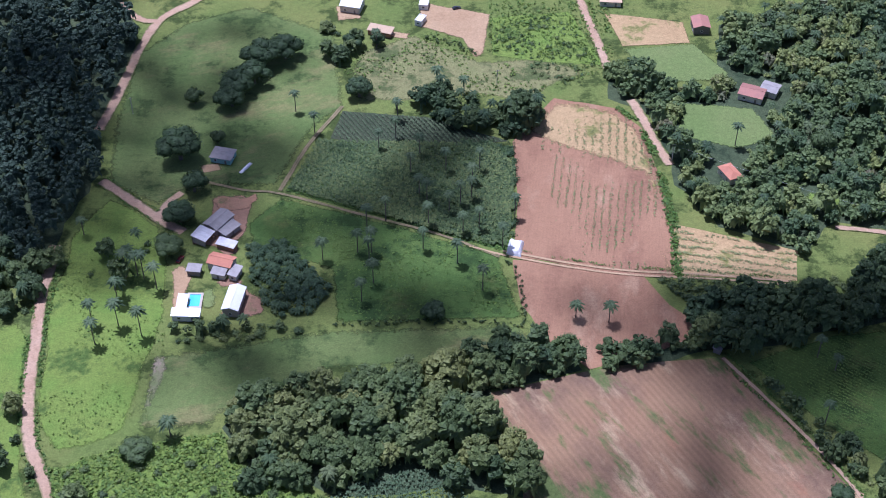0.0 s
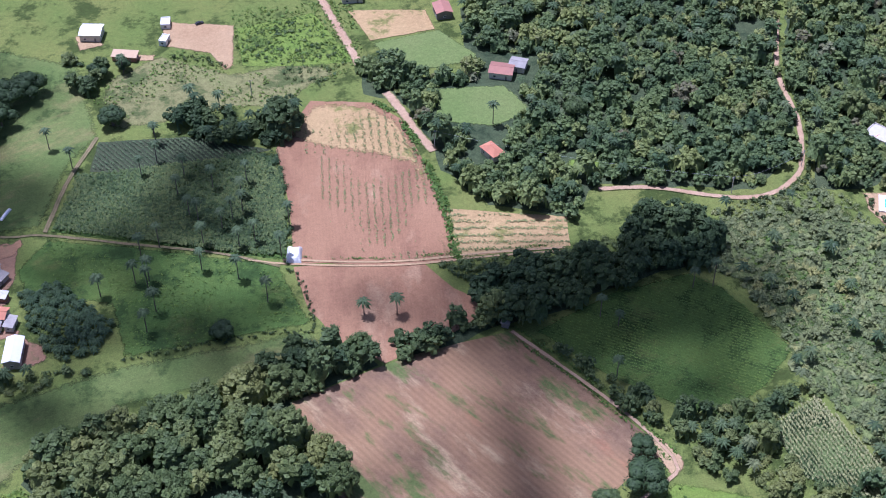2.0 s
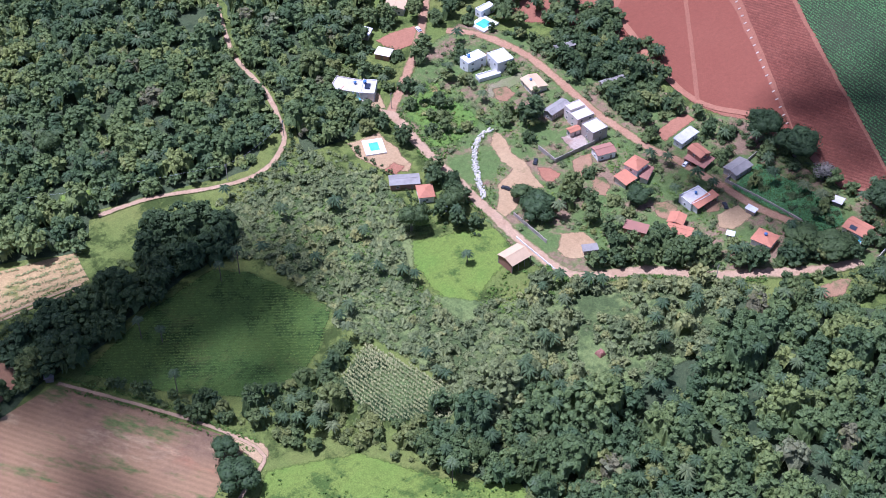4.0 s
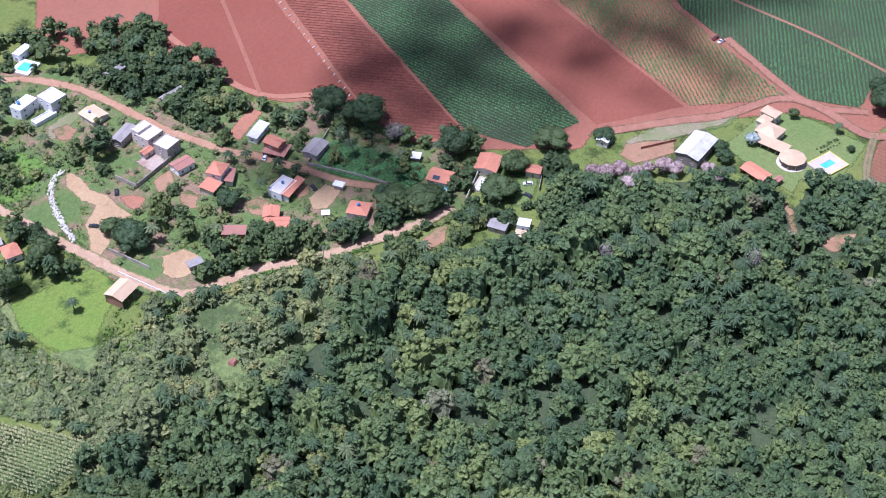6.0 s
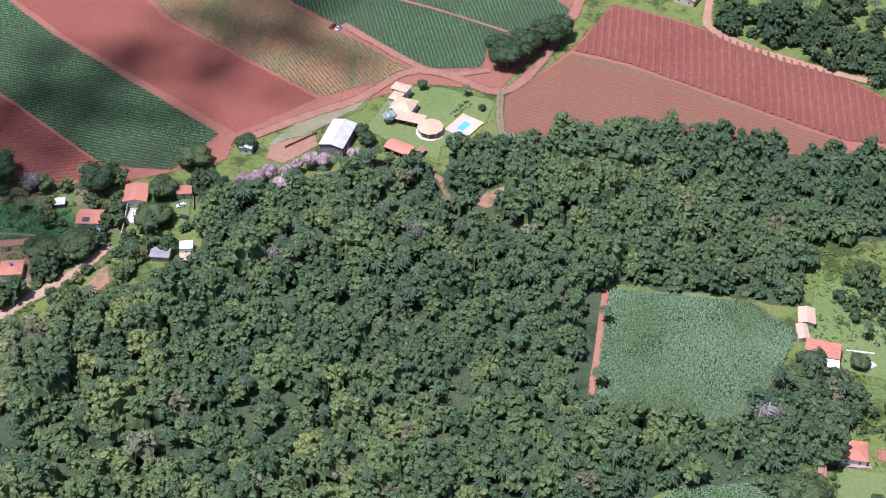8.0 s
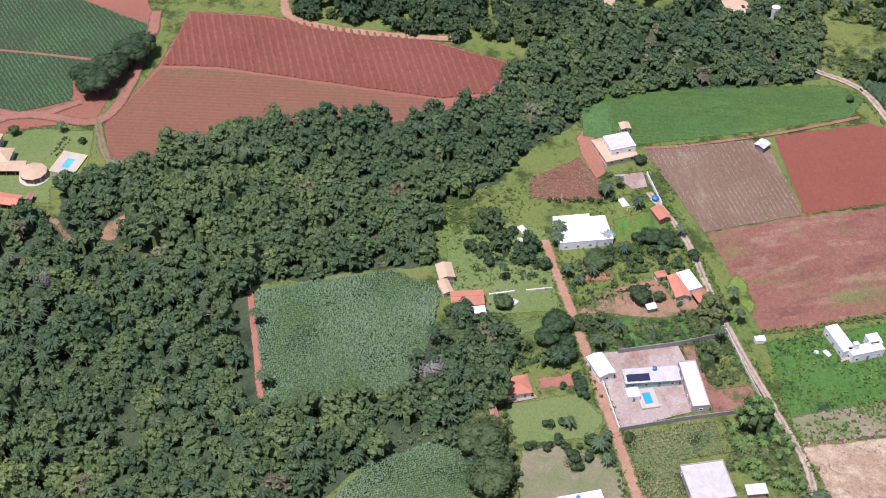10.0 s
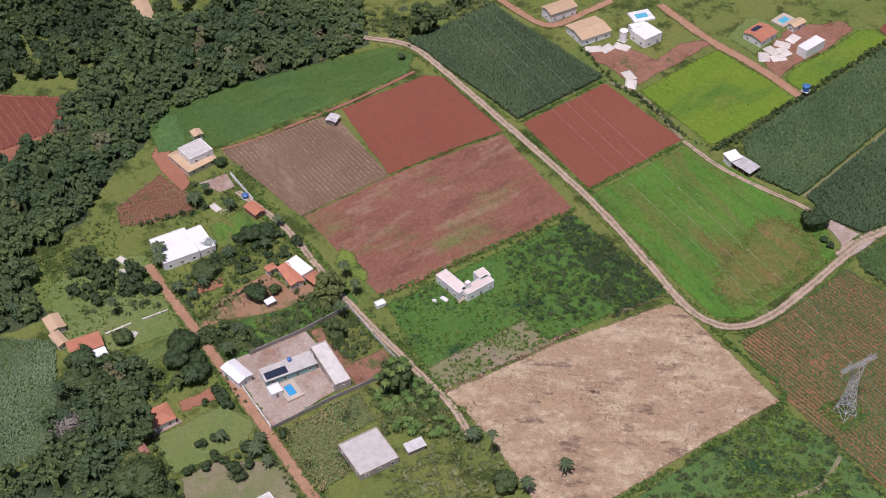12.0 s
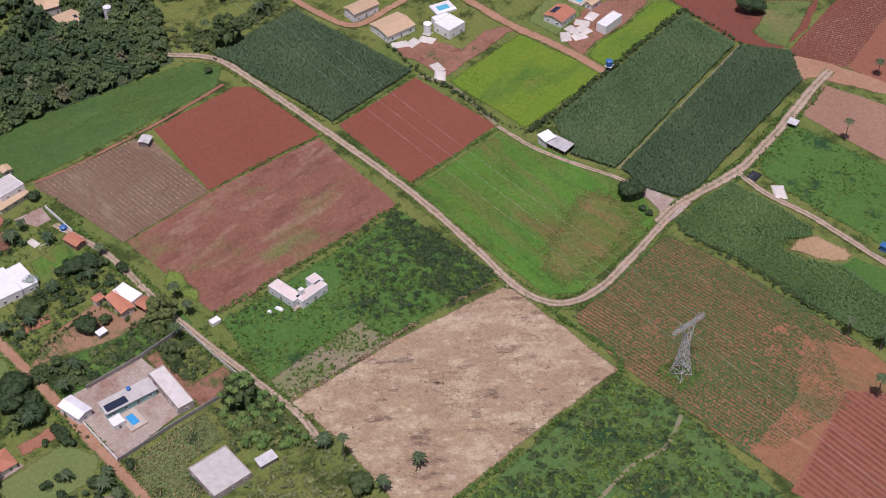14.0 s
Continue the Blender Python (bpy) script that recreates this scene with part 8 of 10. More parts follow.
tank_tower(344.8, -416.9, "blue tank on a dark stand at the road's end", leg=3.6, radius=1.7, height=4.6)
for k, (px, py) in enumerate(((380.4, -429.6), (381.5, -437.5), (374.2, -428.1), (382.5, -445.3), (378.6, -423.1), (376.8, -434.0), (421.7, -370.9), (427.4, -358.5), (424.4, -364.2), (395.4, -355.8), (401.2, -359.3))):
    tarp_heap(px, py, 8, 5.5, 0.9, 35 * k, "stone", "spread heap of white rubble and lime", name="lime_mound", seed=20 + k)
house(548.2, -249.5, 15.1, 12.3, 358, 4.0, "hip", "cream_tile", "cream", "large villa with peach tiled roof", rise=1.8, group="far houses", extras=[("solar", -1.5, -2.0, 2.6, 2.0)])
house(567.3, -251.3, 17.1, 12.0, 258, 4.5, "hip", "cream_tile", "cream", "long cream villa with peach tiled roof", rise=1.8, group="far houses")
tank_tower(540.3, -266.0, "tall white cylindrical water tank", mat="white", leg=0.3, radius=2.0, height=9.0)
house(568.7, -187.9, 20.2, 8.2, 349, 4.0, "gable", "cream_tile", "cream", "narrow cream-roofed house above the wood", rise=1.2, group="far houses")

house(185.2, -409.0, 4.2, 3.4, 8, 2.6, "shed", "tankblue", "tankblue", "small blue-roofed hut beside the farm track", rise=0.3, name="hut", category="hut", openings=False)

# ---- pylon and wires ----
PX, PY = 196.3, -296.0
WAY = 177
pylon(PX, PY, WAY - 90, "tall grey lattice power pylon standing in a field")
_c, _s = math.cos(radians(WAY)), math.sin(radians(WAY))
wires([(PX - 420 * _c, PY - 420 * _s, 27.0), (PX, PY, 23.9), (PX + 330 * _c, PY + 330 * _s, 26.0)], 6.0, "pale high-voltage conductors over the fields", radius=0.024, spread=(-7.6, 0.0, 7.6))
tufts("weeds", [(PX - 7, PY - 7), (PX + 7, PY - 7), (PX + 7, PY + 7), (PX - 7, PY + 7)], 1.0, 1.0, "lushcrop", "green weeds under the pylon", seed=77, keep=0.8)
P1, P2, P3 = (100.2, 465.5), (216.0, 408.0), (251.8, 418.0)
for p in (P1, P2, P3, (26.1, 519.8), (-138.0, 498.0), (301.0, 403.8), (331.2, 234.0)):
    utility_pole(*p, 9.0, 20, "slim concrete utility pole")
wires([(*P1, 8.8), (*P2, 8.8), (*P3, 8.8)], 3.0, "thin power cable along the dirt road", radius=0.03)
tube_line = [(489.0, 364.5), (456.4, 318.4), (428.4, 278.2)]
MARKERS = thing("field_markers", *tube_line[0], 0, 0, "line of small pale sacks along the field edge", "sacks")
for p in smooth_line(tube_line, 6.0):
    ob = box_part("sack", (-0.9, 0.9, -0.25, 0.25, 0.0, 0.45), "cream", MARKERS, bevel=0.12)
    ob.location = (p.x - tube_line[0][0], p.y - tube_line[0][1], 0.1)

# ---- single trees and palms ----
tree(-112.0, 465.7, 10.0, 14.0, "great round dark mango tree")
tree(-103.2, 444.2, 6.0, 9.0, "round dark tree beside the lane")
tree(-106.6, 425.2, 7.0, 8.0, "spreading dark tree by the farmyard")
tree(-108.5, 406.5, 6.5, 8.0, "dull green tree by the farmyard")
tree(-83.0, 535.7, 9.5, 13.0, "broad dark tree on the pasture")
tree(-72.9, 541.6, 8.5, 12.0, "broad dark tree on the pasture")
tree(-92.5, 512.7, 8.5, 12.0, "broad dark tree on the pasture")
tree(-94.2, 504.1, 7.5, 10.0, "broad dark tree on the pasture")
tree(-85.6, 521.4, 8.0, 12.0, "broad dark tree on the pasture")
tree(-111.1, 506.3, 4.5, 8.0, "small tree on the pasture")
tree(-36.9, 511.5, 6.5, 9.0, "flat-topped dark shade tree on grass")
tree(-41.2, 550.8, 5.5, 8.0, "dark tree on the slope")
tree(-30.0, 553.1, 3.5, 6.0, "small round tree on the slope")
tree(41.6, 492.9, 6.0, 8.0, "dull tree at the corner of the field")
tree(-2.0, 371.1, 5.0, 6.0, "low round bush tree in the meadow")
tree(-103.7, 303.1, 6.0, 6.0, "wide grey-green tree by the meadow")
tree(-97.5, 477.4, 3.5, 6.0, "garden tree behind the small house")
tree(134.8, 283.5, 5.0, 6.5, "round bush tree at the field corner")
tree(131.0, 269.0, 8.0, 10.0, "rounded bright tree beside the track")
tree(116.0, 265.4, 5.0, 5.0, "grey-leaved tree beside the track")
tree(257.0, 333.3, 6.5, 13.0, "tall light green tree by the clearing")
tree(277.4, 331.9, 6.0, 12.0, "tall light green tree by the garden house")
tree(303.7, 309.0, 8.0, 9.0, "dark spreading tree above the road")
tree(305.3, 319.5, 5.0, 7.0, "thin tree on the building site")
tree(415.7, 282.9, 9.0, 14.0, "huge dark tree at the red field's edge")
tree(416.5, 266.0, 10.0, 13.0, "huge dark tree at the red field's edge")
tree(419.2, 221.0, 8.5, 12.0, "dark tree behind the village houses")
tree(441.4, 186.2, 8.0, 9.0, "spreading tree behind the village houses")
tree(418.9, 193.2, 6.5, 9.0, "dense garden tree between tiled houses")
tree(401.4, 191.0, 8.0, 9.0, "dense garden tree before tiled houses")
tree(373.3, 227.1, 9.0, 9.0, "big spreading tree over the road")
tree(379.5, 215.8, 9.0, 9.0, "big spreading tree over the road")
tree(342.3, 287.4, 6.0, 8.0, "dark tree among village houses")
tree(302.0, 306.3, 7.0, 8.0, "dark tree above the bend")
tree(412.5, 247.3, 5.0, 9.0, "bare grey tree at the red field's edge", "greybranch")
for k, (px, py) in enumerate(((430.8, 161.5), (431.8, 156.0), (437.0, 151.5), (439.1, 144.5), (443.5, 141.0), (447.6, 136.0), (448.7, 131.3), (455.1, 118.1), (451.0, 112.9), (432.2, 143.3))):
    tree(px, py, 3.0 + 0.5 * (k * 3 % 4), 7.0 + 0.5 * (k % 3), "leafless tree covered in pink blossom", "pinkbloom", tint=0.2 + 0.07 * k, group="blossom trees")
boundary_wall([(458.5, 150.1), (471.1, 138.6)], 1.6, "brick", "low red brick wall of the barn yard")
tree(384.3, 135.4, 4.0, 10.0, "bare whitish tree in the forest", "greybranch")
tree(408.5, 81.5, 4.0, 11.0, "bare whitish tree in the forest", "greybranch")
tree(456.7, 166.8, 5.0, 6.0, "garden tree round the white-roofed house")
tree(473.1, 119.5, 4.0, 5.5, "clipped dark tree beside the barn")
tree(467.8, 115.3, 4.0, 5.5, "clipped dark tree beside the barn")
tree(484.8, 109.1, 3.6, 5.5, "silver-leaved tree on the lawn", "silver")
tree(500.6, 69.1, 1.8, 3.0, "small round tree on the lawn")
tree(512.0, 98.5, 2.6, 5.0, "yellowish tree by the villa")
tree(557.6, 47.1, 9.0, 13.0, "massive dark tree of a dense clump")
tree(546.4, 54.9, 9.0, 13.0, "massive dark tree of a dense clump")
tree(535.6, 62.4, 9.0, 13.0, "massive dark tree of a dense clump")
tree(564.4, 41.8, 7.5, 12.0, "massive dark tree of a dense clump")
tree(542.7, 66.7, 7.5, 12.0, "massive dark tree of a dense clump")
tree(354.7, -70.0, 8.0, 9.0, "brownish green tree beside the cane")
tree(335.6, -58.6, 6.5, 9.0, "bare grey-pink tree beside the cane", "greybranch")
tree(299.2, -70.7, 9.0, 12.0, "large bright green tree")
tree(281.9, -69.1, 9.0, 12.0, "large bright green tree")
tree(384.9, -134.3, 6.0, 5.5, "wide light green garden tree")
tree(398.7, -141.9, 3.2, 4.5, "white-leaved tree beside the white house", "silver")
tree(362.7, -144.7, 5.0, 6.5, "dark garden tree on bare earth")
tree(361.1, -152.4, 2.6, 4.0, "young green garden tree on bare earth")
tree(321.9, -110.4, 2.8, 3.6, "round tree at the lane")
tree(368.5, -92.3, 4.0, 5.0, "garden tree on the grass plot")
tree(444.0, -168.8, 3.0, 4.0, "round tree at the new house")
tree(351.1, -108.8, 6.5, 8.0, "dark trees by the lane")
tree(395.4, -159.6, 4.5, 5.0, "bushy dark green garden tree by the lawn")
tree(393.8, -165.2, 4.0, 5.0, "bushy dark green garden tree by the lawn")
tree(276.6, -356.6, 6.2, 8.0, "dense round dark tree at the road fork")
tree(267.5, -354.6, 1.8, 2.6, "small round shrub at the road fork")
tree(263.7, -354.6, 1.8, 2.4, "small round shrub at the road fork")
tree(333.4, -506.8, 8.0, 9.0, "lone round tree in the far field")
tree(234.9, -174.9, 5.0, 6.0, "bushy tree at the dry field's edge")
tree(470.2, -276.5, 2.0, 3.5, "young tree in the green field")
tree(164.8, 470.5, 6.0, 12.0, "tall tree in the wood")
palm(-144.5, 416.8, 9, 2.8)
palm(-94.2, 311.8, 9, 4.0)
palm(-19.7, 501.6, 6, 2.6)
palm(10.9, 514.2, 9, 3.4)
palm(-1.3, 523.1, 8, 3.8)
palm(-30.4, 550.7, 10, 3.0)
for k, (px, py) in enumerate(((-26.6, 472.3), (-8.7, 468.1), (2.5, 457.1), (-12.4, 455.5), (16.9, 457.9), (13.6, 449.0), (13.1, 439.3), (8.5, 435.3), (3.8, 430.5), (-5.4, 437.2), (-8.7, 441.8), (30.9, 428.4), (-22.2, 425.6), (-29.8, 422.0), (-4.7, 422.7), (9.4, 418.3), (16.0, 420.3), (25.2, 409.7))):
    palm(px, py, 11.0 + 0.45 * (k * 7 % 5), 2.7 + 0.15 * (k * 3 % 4), "tall palm rising from the weedy plot", "plot palms")
for k, (px, py) in enumerate(((-6.7, 408.9), (7.0, 400.6), (16.7, 385.2), (-32.9, 406.8), (-28.1, 401.7), (-46.6, 402.3), (-26.0, 389.2), (-27.4, 406.7), (-30.1, 379.0))):
    palm(px, py, 11.0 + 0.45 * (k * 7 % 5), 2.9 + 0.15 * (k * 3 % 4), "tall palm standing in the green meadow", "meadow palms")
for k, (px, py) in enumerate(((-131.6, 366.4), (-121.7, 365.6), (-112.2, 360.7), (-128.8, 355.8), (-123.3, 392.5), (-118.8, 392.9), (-110.2, 385.6), (-116.0, 391.2), (-123.9, 377.8))):
    palm(px, py, 12.2 + 0.45 * (k * 7 % 5), 3.2 + 0.2 * (k * 3 % 4), "tall palm standing in the roadside meadow", "roadside palms")
for px, py in ((-65.0, 500.0), (-55.4, 484.5), (-19.0, 493.9), (-19.5, 480.8)):
    palm(px, py, 11.0, 3.0, "tall palm at the edge of the pasture", "pasture palms")
palm(140.2, 350.0, 11, 2.6)
palm(145.3, 343.3, 8, 2.6)
palm(180.4, 357.4, 10, 2.6)
palm(188.3, 356.4, 14, 2.8)
palm(136.7, 318.4, 11, 2.8)
palm(204.0, 252.3, 7, 3.0)
palm(129.1, 475.7, 12, 3.4)
palm(146.8, 476.9, 12, 3.0)
palm(187.9, 223.6, 12, 3.2)
palm(205.4, 200.6, 10, 3.0)
palm(262.2, 304.2, 6, 3.0)
palm(342.9, 2.4, 8, 3.4)
palm(332.3, -10.1, 8, 3.4)
palm(375.1, 2.9, 8, 3.0)
palm(404.4, -123.0, 7, 4.0)
palm(333.5, -49.4, 9, 3.2)
palm(510.5, 78.0, 5, 2.8)
palm(399.3, -120.8, 6, 3.6)
palm(380.3, -120.3, 6, 3.0)
palm(395.5, -172.0, 5, 3.0)
palm(293.2, -110.2, 5, 4.0)
palm(424.8, -148.3, 6, 3.4)
palm(343.0, -73.5, 6, 4.2)
palm(354.1, -179.8, 8, 3.0)
palm(343.5, -178.6, 7, 2.8)
palm(257.8, -177.1, 5, 4.0)
palm(248.1, -178.4, 13, 2.6)
palm(228.8, -196.0, 6, 3.2)
palm(228.8, -179.8, 7, 3.2)
palm(238.7, -455.8, 12, 2.8)
palm(257.9, -507.9, 9, 3.0)
palm(166.6, -357.7, 10, 3.0)
palm(153.9, -360.8, 12, 3.2)
palm(140.8, -339.7, 12, 3.0)
tree(402.7, -96.7, 2.7, 3.8, "round dark green fruit tree on orchard grass", tint=0.12, group="orchard trees", name="fruit_tree")
tree(403.0, -85.7, 3.2, 4.5, "round dark green fruit tree on orchard grass", tint=0.12, group="orchard trees", name="fruit_tree")
tree(412.7, -89.3, 2.7, 3.8, "round dark green fruit tree on orchard grass", tint=0.12, group="orchard trees", name="fruit_tree")
tree(393.8, -91.6, 3.4, 4.8, "round dark green fruit tree on orchard grass", tint=0.12, group="orchard trees", name="fruit_tree")
tree(400.2, -105.5, 2.7, 3.8, "round dark green fruit tree on orchard grass", tint=0.12, group="orchard trees", name="fruit_tree")
tree(390.5, -107.7, 3.4, 4.8, "round dark green fruit tree on orchard grass", tint=0.12, group="orchard trees", name="fruit_tree")
tree(386.9, -112.7, 3.2, 4.5, "round dark green fruit tree on orchard grass", tint=0.12, group="orchard trees", name="fruit_tree")
tree(407.8, -104.2, 3.0, 4.2, "round dark green fruit tree on orchard grass", tint=0.12, group="orchard trees", name="fruit_tree")
tree(403.6, -110.6, 3.4, 4.8, "round dark green fruit tree on orchard grass", tint=0.12, group="orchard trees", name="fruit_tree")
tree(401.7, -91.1, 2.7, 3.8, "round dark green fruit tree on orchard grass", tint=0.12, group="orchard trees", name="fruit_tree")
tree(392.4, -101.5, 1.8, 2.5, "round dark green fruit tree on orchard grass", tint=0.12, group="orchard trees", name="fruit_tree")
tree(408.2, -94.4, 1.6, 2.3, "round dark green fruit tree on orchard grass", tint=0.12, group="orchard trees", name="fruit_tree")
tree(306.6, -95.4, 2.3, 3.4, "bushy green fruit tree between garden and lane", tint=0.12, group="orchard trees", name="fruit_tree")
tree(306.8, -100.3, 1.8, 2.7, "bushy green fruit tree between garden and lane", tint=0.12, group="orchard trees", name="fruit_tree")
tree(299.1, -97.0, 2.3, 3.4, "bushy green fruit tree between garden and lane", tint=0.12, group="orchard trees", name="fruit_tree")
tree(296.4, -92.4, 2.3, 3.4, "bushy green fruit tree between garden and lane", tint=0.12, group="orchard trees", name="fruit_tree")
tree(297.9, -86.7, 2.3, 3.4, "bushy green fruit tree between garden and lane", tint=0.12, group="orchard trees", name="fruit_tree")
tree(289.4, -104.9, 2.3, 3.4, "bushy green fruit tree between garden and lane", tint=0.12, group="orchard trees", name="fruit_tree")
tree(289.7, -99.6, 3.4, 5.0, "bushy green fruit tree between garden and lane", tint=0.12, group="orchard trees", name="fruit_tree")
tree(296.8, -107.8, 2.6, 3.8, "bushy green fruit tree between garden and lane", tint=0.12, group="orchard trees", name="fruit_tree")
tree(295.7, -121.7, 2.3, 3.4, "bushy green fruit tree between garden and lane", tint=0.12, group="orchard trees", name="fruit_tree")
tree(295.1, -98.8, 2.0, 3.0, "bushy green fruit tree between garden and lane", tint=0.12, group="orchard trees", name="fruit_tree")
tree(286.1, -100.5, 2.4, 3.5, "bushy green fruit tree between garden and lane", tint=0.12, group="orchard trees", name="fruit_tree")
tree(293.0, -109.5, 2.0, 3.0, "bushy green fruit tree between garden and lane", tint=0.12, group="orchard trees", name="fruit_tree")
tree(323.6, -104.7, 1.6, 2.4, "bushy green fruit tree between garden and lane", tint=0.12, group="orchard trees", name="fruit_tree")
tree(307.7, -100.3, 1.5, 2.2, "bushy green fruit tree between garden and lane", tint=0.12, group="orchard trees", name="fruit_tree")
tree(325.4, -110.8, 2.8, 3.8, "leafy dark garden tree beside the lane", tint=0.12, group="orchard trees", name="fruit_tree")
tree(318.2, -110.6, 2.6, 3.6, "leafy dark garden tree beside the lane", tint=0.12, group="orchard trees", name="fruit_tree")
tree(340.6, -89.0, 4.2, 5.7, "leafy dark garden tree beside the lane", tint=0.12, group="orchard trees", name="fruit_tree")
tree(347.4, -87.7, 3.4, 4.6, "leafy dark garden tree beside the lane", tint=0.12, group="orchard trees", name="fruit_tree")
tree(369.1, -92.1, 3.4, 4.6, "leafy dark garden tree beside the lane", tint=0.12, group="orchard trees", name="fruit_tree")
tree(394.5, -154.0, 3.4, 4.6, "leafy dark garden tree beside the lane", tint=0.12, group="orchard trees", name="fruit_tree")
tree(390.5, -163.5, 3.4, 4.6, "leafy dark garden tree beside the lane", tint=0.12, group="orchard trees", name="fruit_tree")
tree(388.1, -158.3, 2.6, 3.5, "leafy dark garden tree beside the lane", tint=0.12, group="orchard trees", name="fruit_tree")
tree(381.4, -172.7, 3.0, 4.1, "leafy dark garden tree beside the lane", tint=0.12, group="orchard trees", name="fruit_tree")
tree(384.0, -151.0, 2.2, 3.0, "leafy dark garden tree beside the lane", tint=0.12, group="orchard trees", name="fruit_tree")
tree(382.1, -147.0, 1.8, 2.4, "leafy dark garden tree beside the lane", tint=0.12, group="orchard trees", name="fruit_tree")
tree(380.6, -160.1, 2.0, 2.7, "leafy dark garden tree beside the lane", tint=0.12, group="orchard trees", name="fruit_tree")
tree(352.9, -109.6, 5.5, 8.0, "dense dark garden tree behind the bungalow")
tree(337.2, -108.4, 5.0, 6.5, "dense dark garden tree behind the bungalow")
tree(346.9, -103.9, 5.0, 7.0, "dense dark garden tree behind the bungalow")
tree(343.8, -111.2, 3.6, 4.6, "dense dark garden tree behind the bungalow")
tree(305.5, -72.0, 7.5, 9.0, "broad bright green tree at the gardens", tint=0.75)
palm(286.7, -111.2, 4, 3.0, "low bushy palm in a garden")
palm(297.2, -113.6, 4, 3.0, "low bushy palm in a garden")
palm(305.3, -102.4, 4, 3.0, "low bushy palm in a garden")
palm(344.5, -72.2, 4, 3.0, "low bushy palm in a garden")

# ---- woods, thickets and hedges ----
LITTER = itertools.count(1)


def undergrowth(poly):
    field("undergrowth", poly, M["under"], "dark green undergrowth and leaf litter beneath trees", "undergrowth", wobble=3.0, level=0.008 + 0.002 * next(LITTER))


FOREST_A = [(283.1, 264.3), (305.2, 248.0), (325.0, 230.5), (348.0, 199.3), (360.3, 192.2), (384.2, 166.2), (419.3, 173.9), (451.4, 116.3), (458.1, 110.8), (451.9, 78.8), (466.6, 78.0), (478.4, 56.4), (474.0, 43.1), (490.5, 10.9), (501.7, -18.4), (413.0, -32.0), (395.7, 3.0), (352.7, 0.1), (300.2, -13.0), (186.1, 241.4), (203.0, 254.3), (241.9, 246.9), (283.1, 250.1)]
undergrowth(FOREST_A)
woodland("forest", FOREST_A, "dense mixed tropical forest with palms", palms=0.13, spacing=5.7, radius=(2.7, 5.5), seed=2, tint=(0.0, 0.55), leaf="mixed", old=[(350.0, 170.0), (520.0, 170.0), (520.0, -60.0), (330.0, -60.0), (330.0, 90.0)], holes=[CANE, [(274.9, 281.2), (288.7, 270.3), (307.7, 252.3), (333.0, 232.1), (324.7, 217.8), (297.8, 208.2), (275.0, 216.6), (245.6, 222.7), (240.7, 239.0), (256.7, 262.2)], [(392.0, 10.8), (398.5, 2.3), (331.9, -7.4), (329.4, 8.1)]])
undergrowth([(470.1, 79.2), (498.5, 2.6), (501.2, -46.1), (488.3, -78.1), (504.6, -114.0), (533.8, -143.2), (565.6, -169.0), (552.8, -208.0), (576.1, -300.7), (488.6, -269.8), (491.9, -168.8), (482.4, -156.3), (469.5, -138.4), (458.9, -121.4), (441.1, -106.0), (432.7, -71.2), (394.8, -73.2), (397.9, -53.2), (397.2, 3.3), (394.4, 10.0), (465.9, 23.1)])
woodland("forest", [(470.1, 79.2), (498.5, 2.6), (501.2, -46.1), (488.3, -78.1), (504.6, -114.0), (533.8, -143.2), (565.6, -169.0), (552.8, -208.0), (576.1, -300.7), (488.6, -269.8), (491.9, -168.8), (482.4, -156.3), (469.5, -138.4), (458.9, -121.4), (441.1, -106.0), (432.7, -71.2), (394.8, -73.2), (397.9, -53.2), (397.2, 3.3), (394.4, 10.0), (465.9, 23.1)], "forest belt between the fields", tint=(0.0, 0.32), palms=0.05, spacing=5.2, radius=(2.6, 4.8), seed=3, leaf="mixed", holes=[DRYPLOT])
undergrowth([(330.9, 7.4), (330.2, -13.1), (329.7, -45.9), (358.3, -61.9), (366.4, -73.8), (356.2, -89.6), (339.3, -84.7), (312.8, -76.4), (303.4, -65.0), (306.7, -55.4), (302.3, -29.2), (287.4, -10.6), (270.0, -2.1), (271.9, 23.9), (309.4, 15.9)])
woodland("forest", [(330.9, 7.4), (330.2, -13.1), (329.7, -45.9), (358.3, -61.9), (366.4, -73.8), (356.2, -89.6), (339.3, -84.7), (312.8, -76.4), (303.4, -65.0), (306.7, -55.4), (302.3, -29.2), (287.4, -10.6), (270.0, -2.1), (271.9, 23.9), (309.4, 15.9)], "trees and palms below the cane", tint=(0.0, 0.32), palms=0.2, spacing=5.2, seed=13, leaf="mixed")
CLEAR = [[(109.2, 508.3), (142.0, 504.6), (151.1, 482.0), (129.1, 471.3), (103.2, 481.4)], [(136.5, 532.1), (163.2, 522.7), (155.3, 498.9), (129.4, 508.1)], [(119.6, 474.7), (134.3, 469.5), (126.2, 443.9), (112.0, 449.0)], [(152.8, 447.6), (171.8, 443.4), (165.9, 429.8), (150.6, 434.0)], [(261.8, 526.4), (281.1, 524.9), (272.3, 509.4), (257.3, 509.5)]]
undergrowth([(136.2, 570.9), (206.6, 602.7), (303.0, 568.5), (269.0, 492.6), (264.5, 455.5), (252.1, 424.3), (226.8, 408.2), (163.2, 426.0), (146.3, 407.4), (114.1, 422.7), (99.5, 449.4), (100.2, 465.5), (94.4, 497.7), (76.6, 510.7), (78.6, 530.9), (96.7, 538.9), (104.7, 516.9), (131.9, 516.7), (130.8, 541.6)])
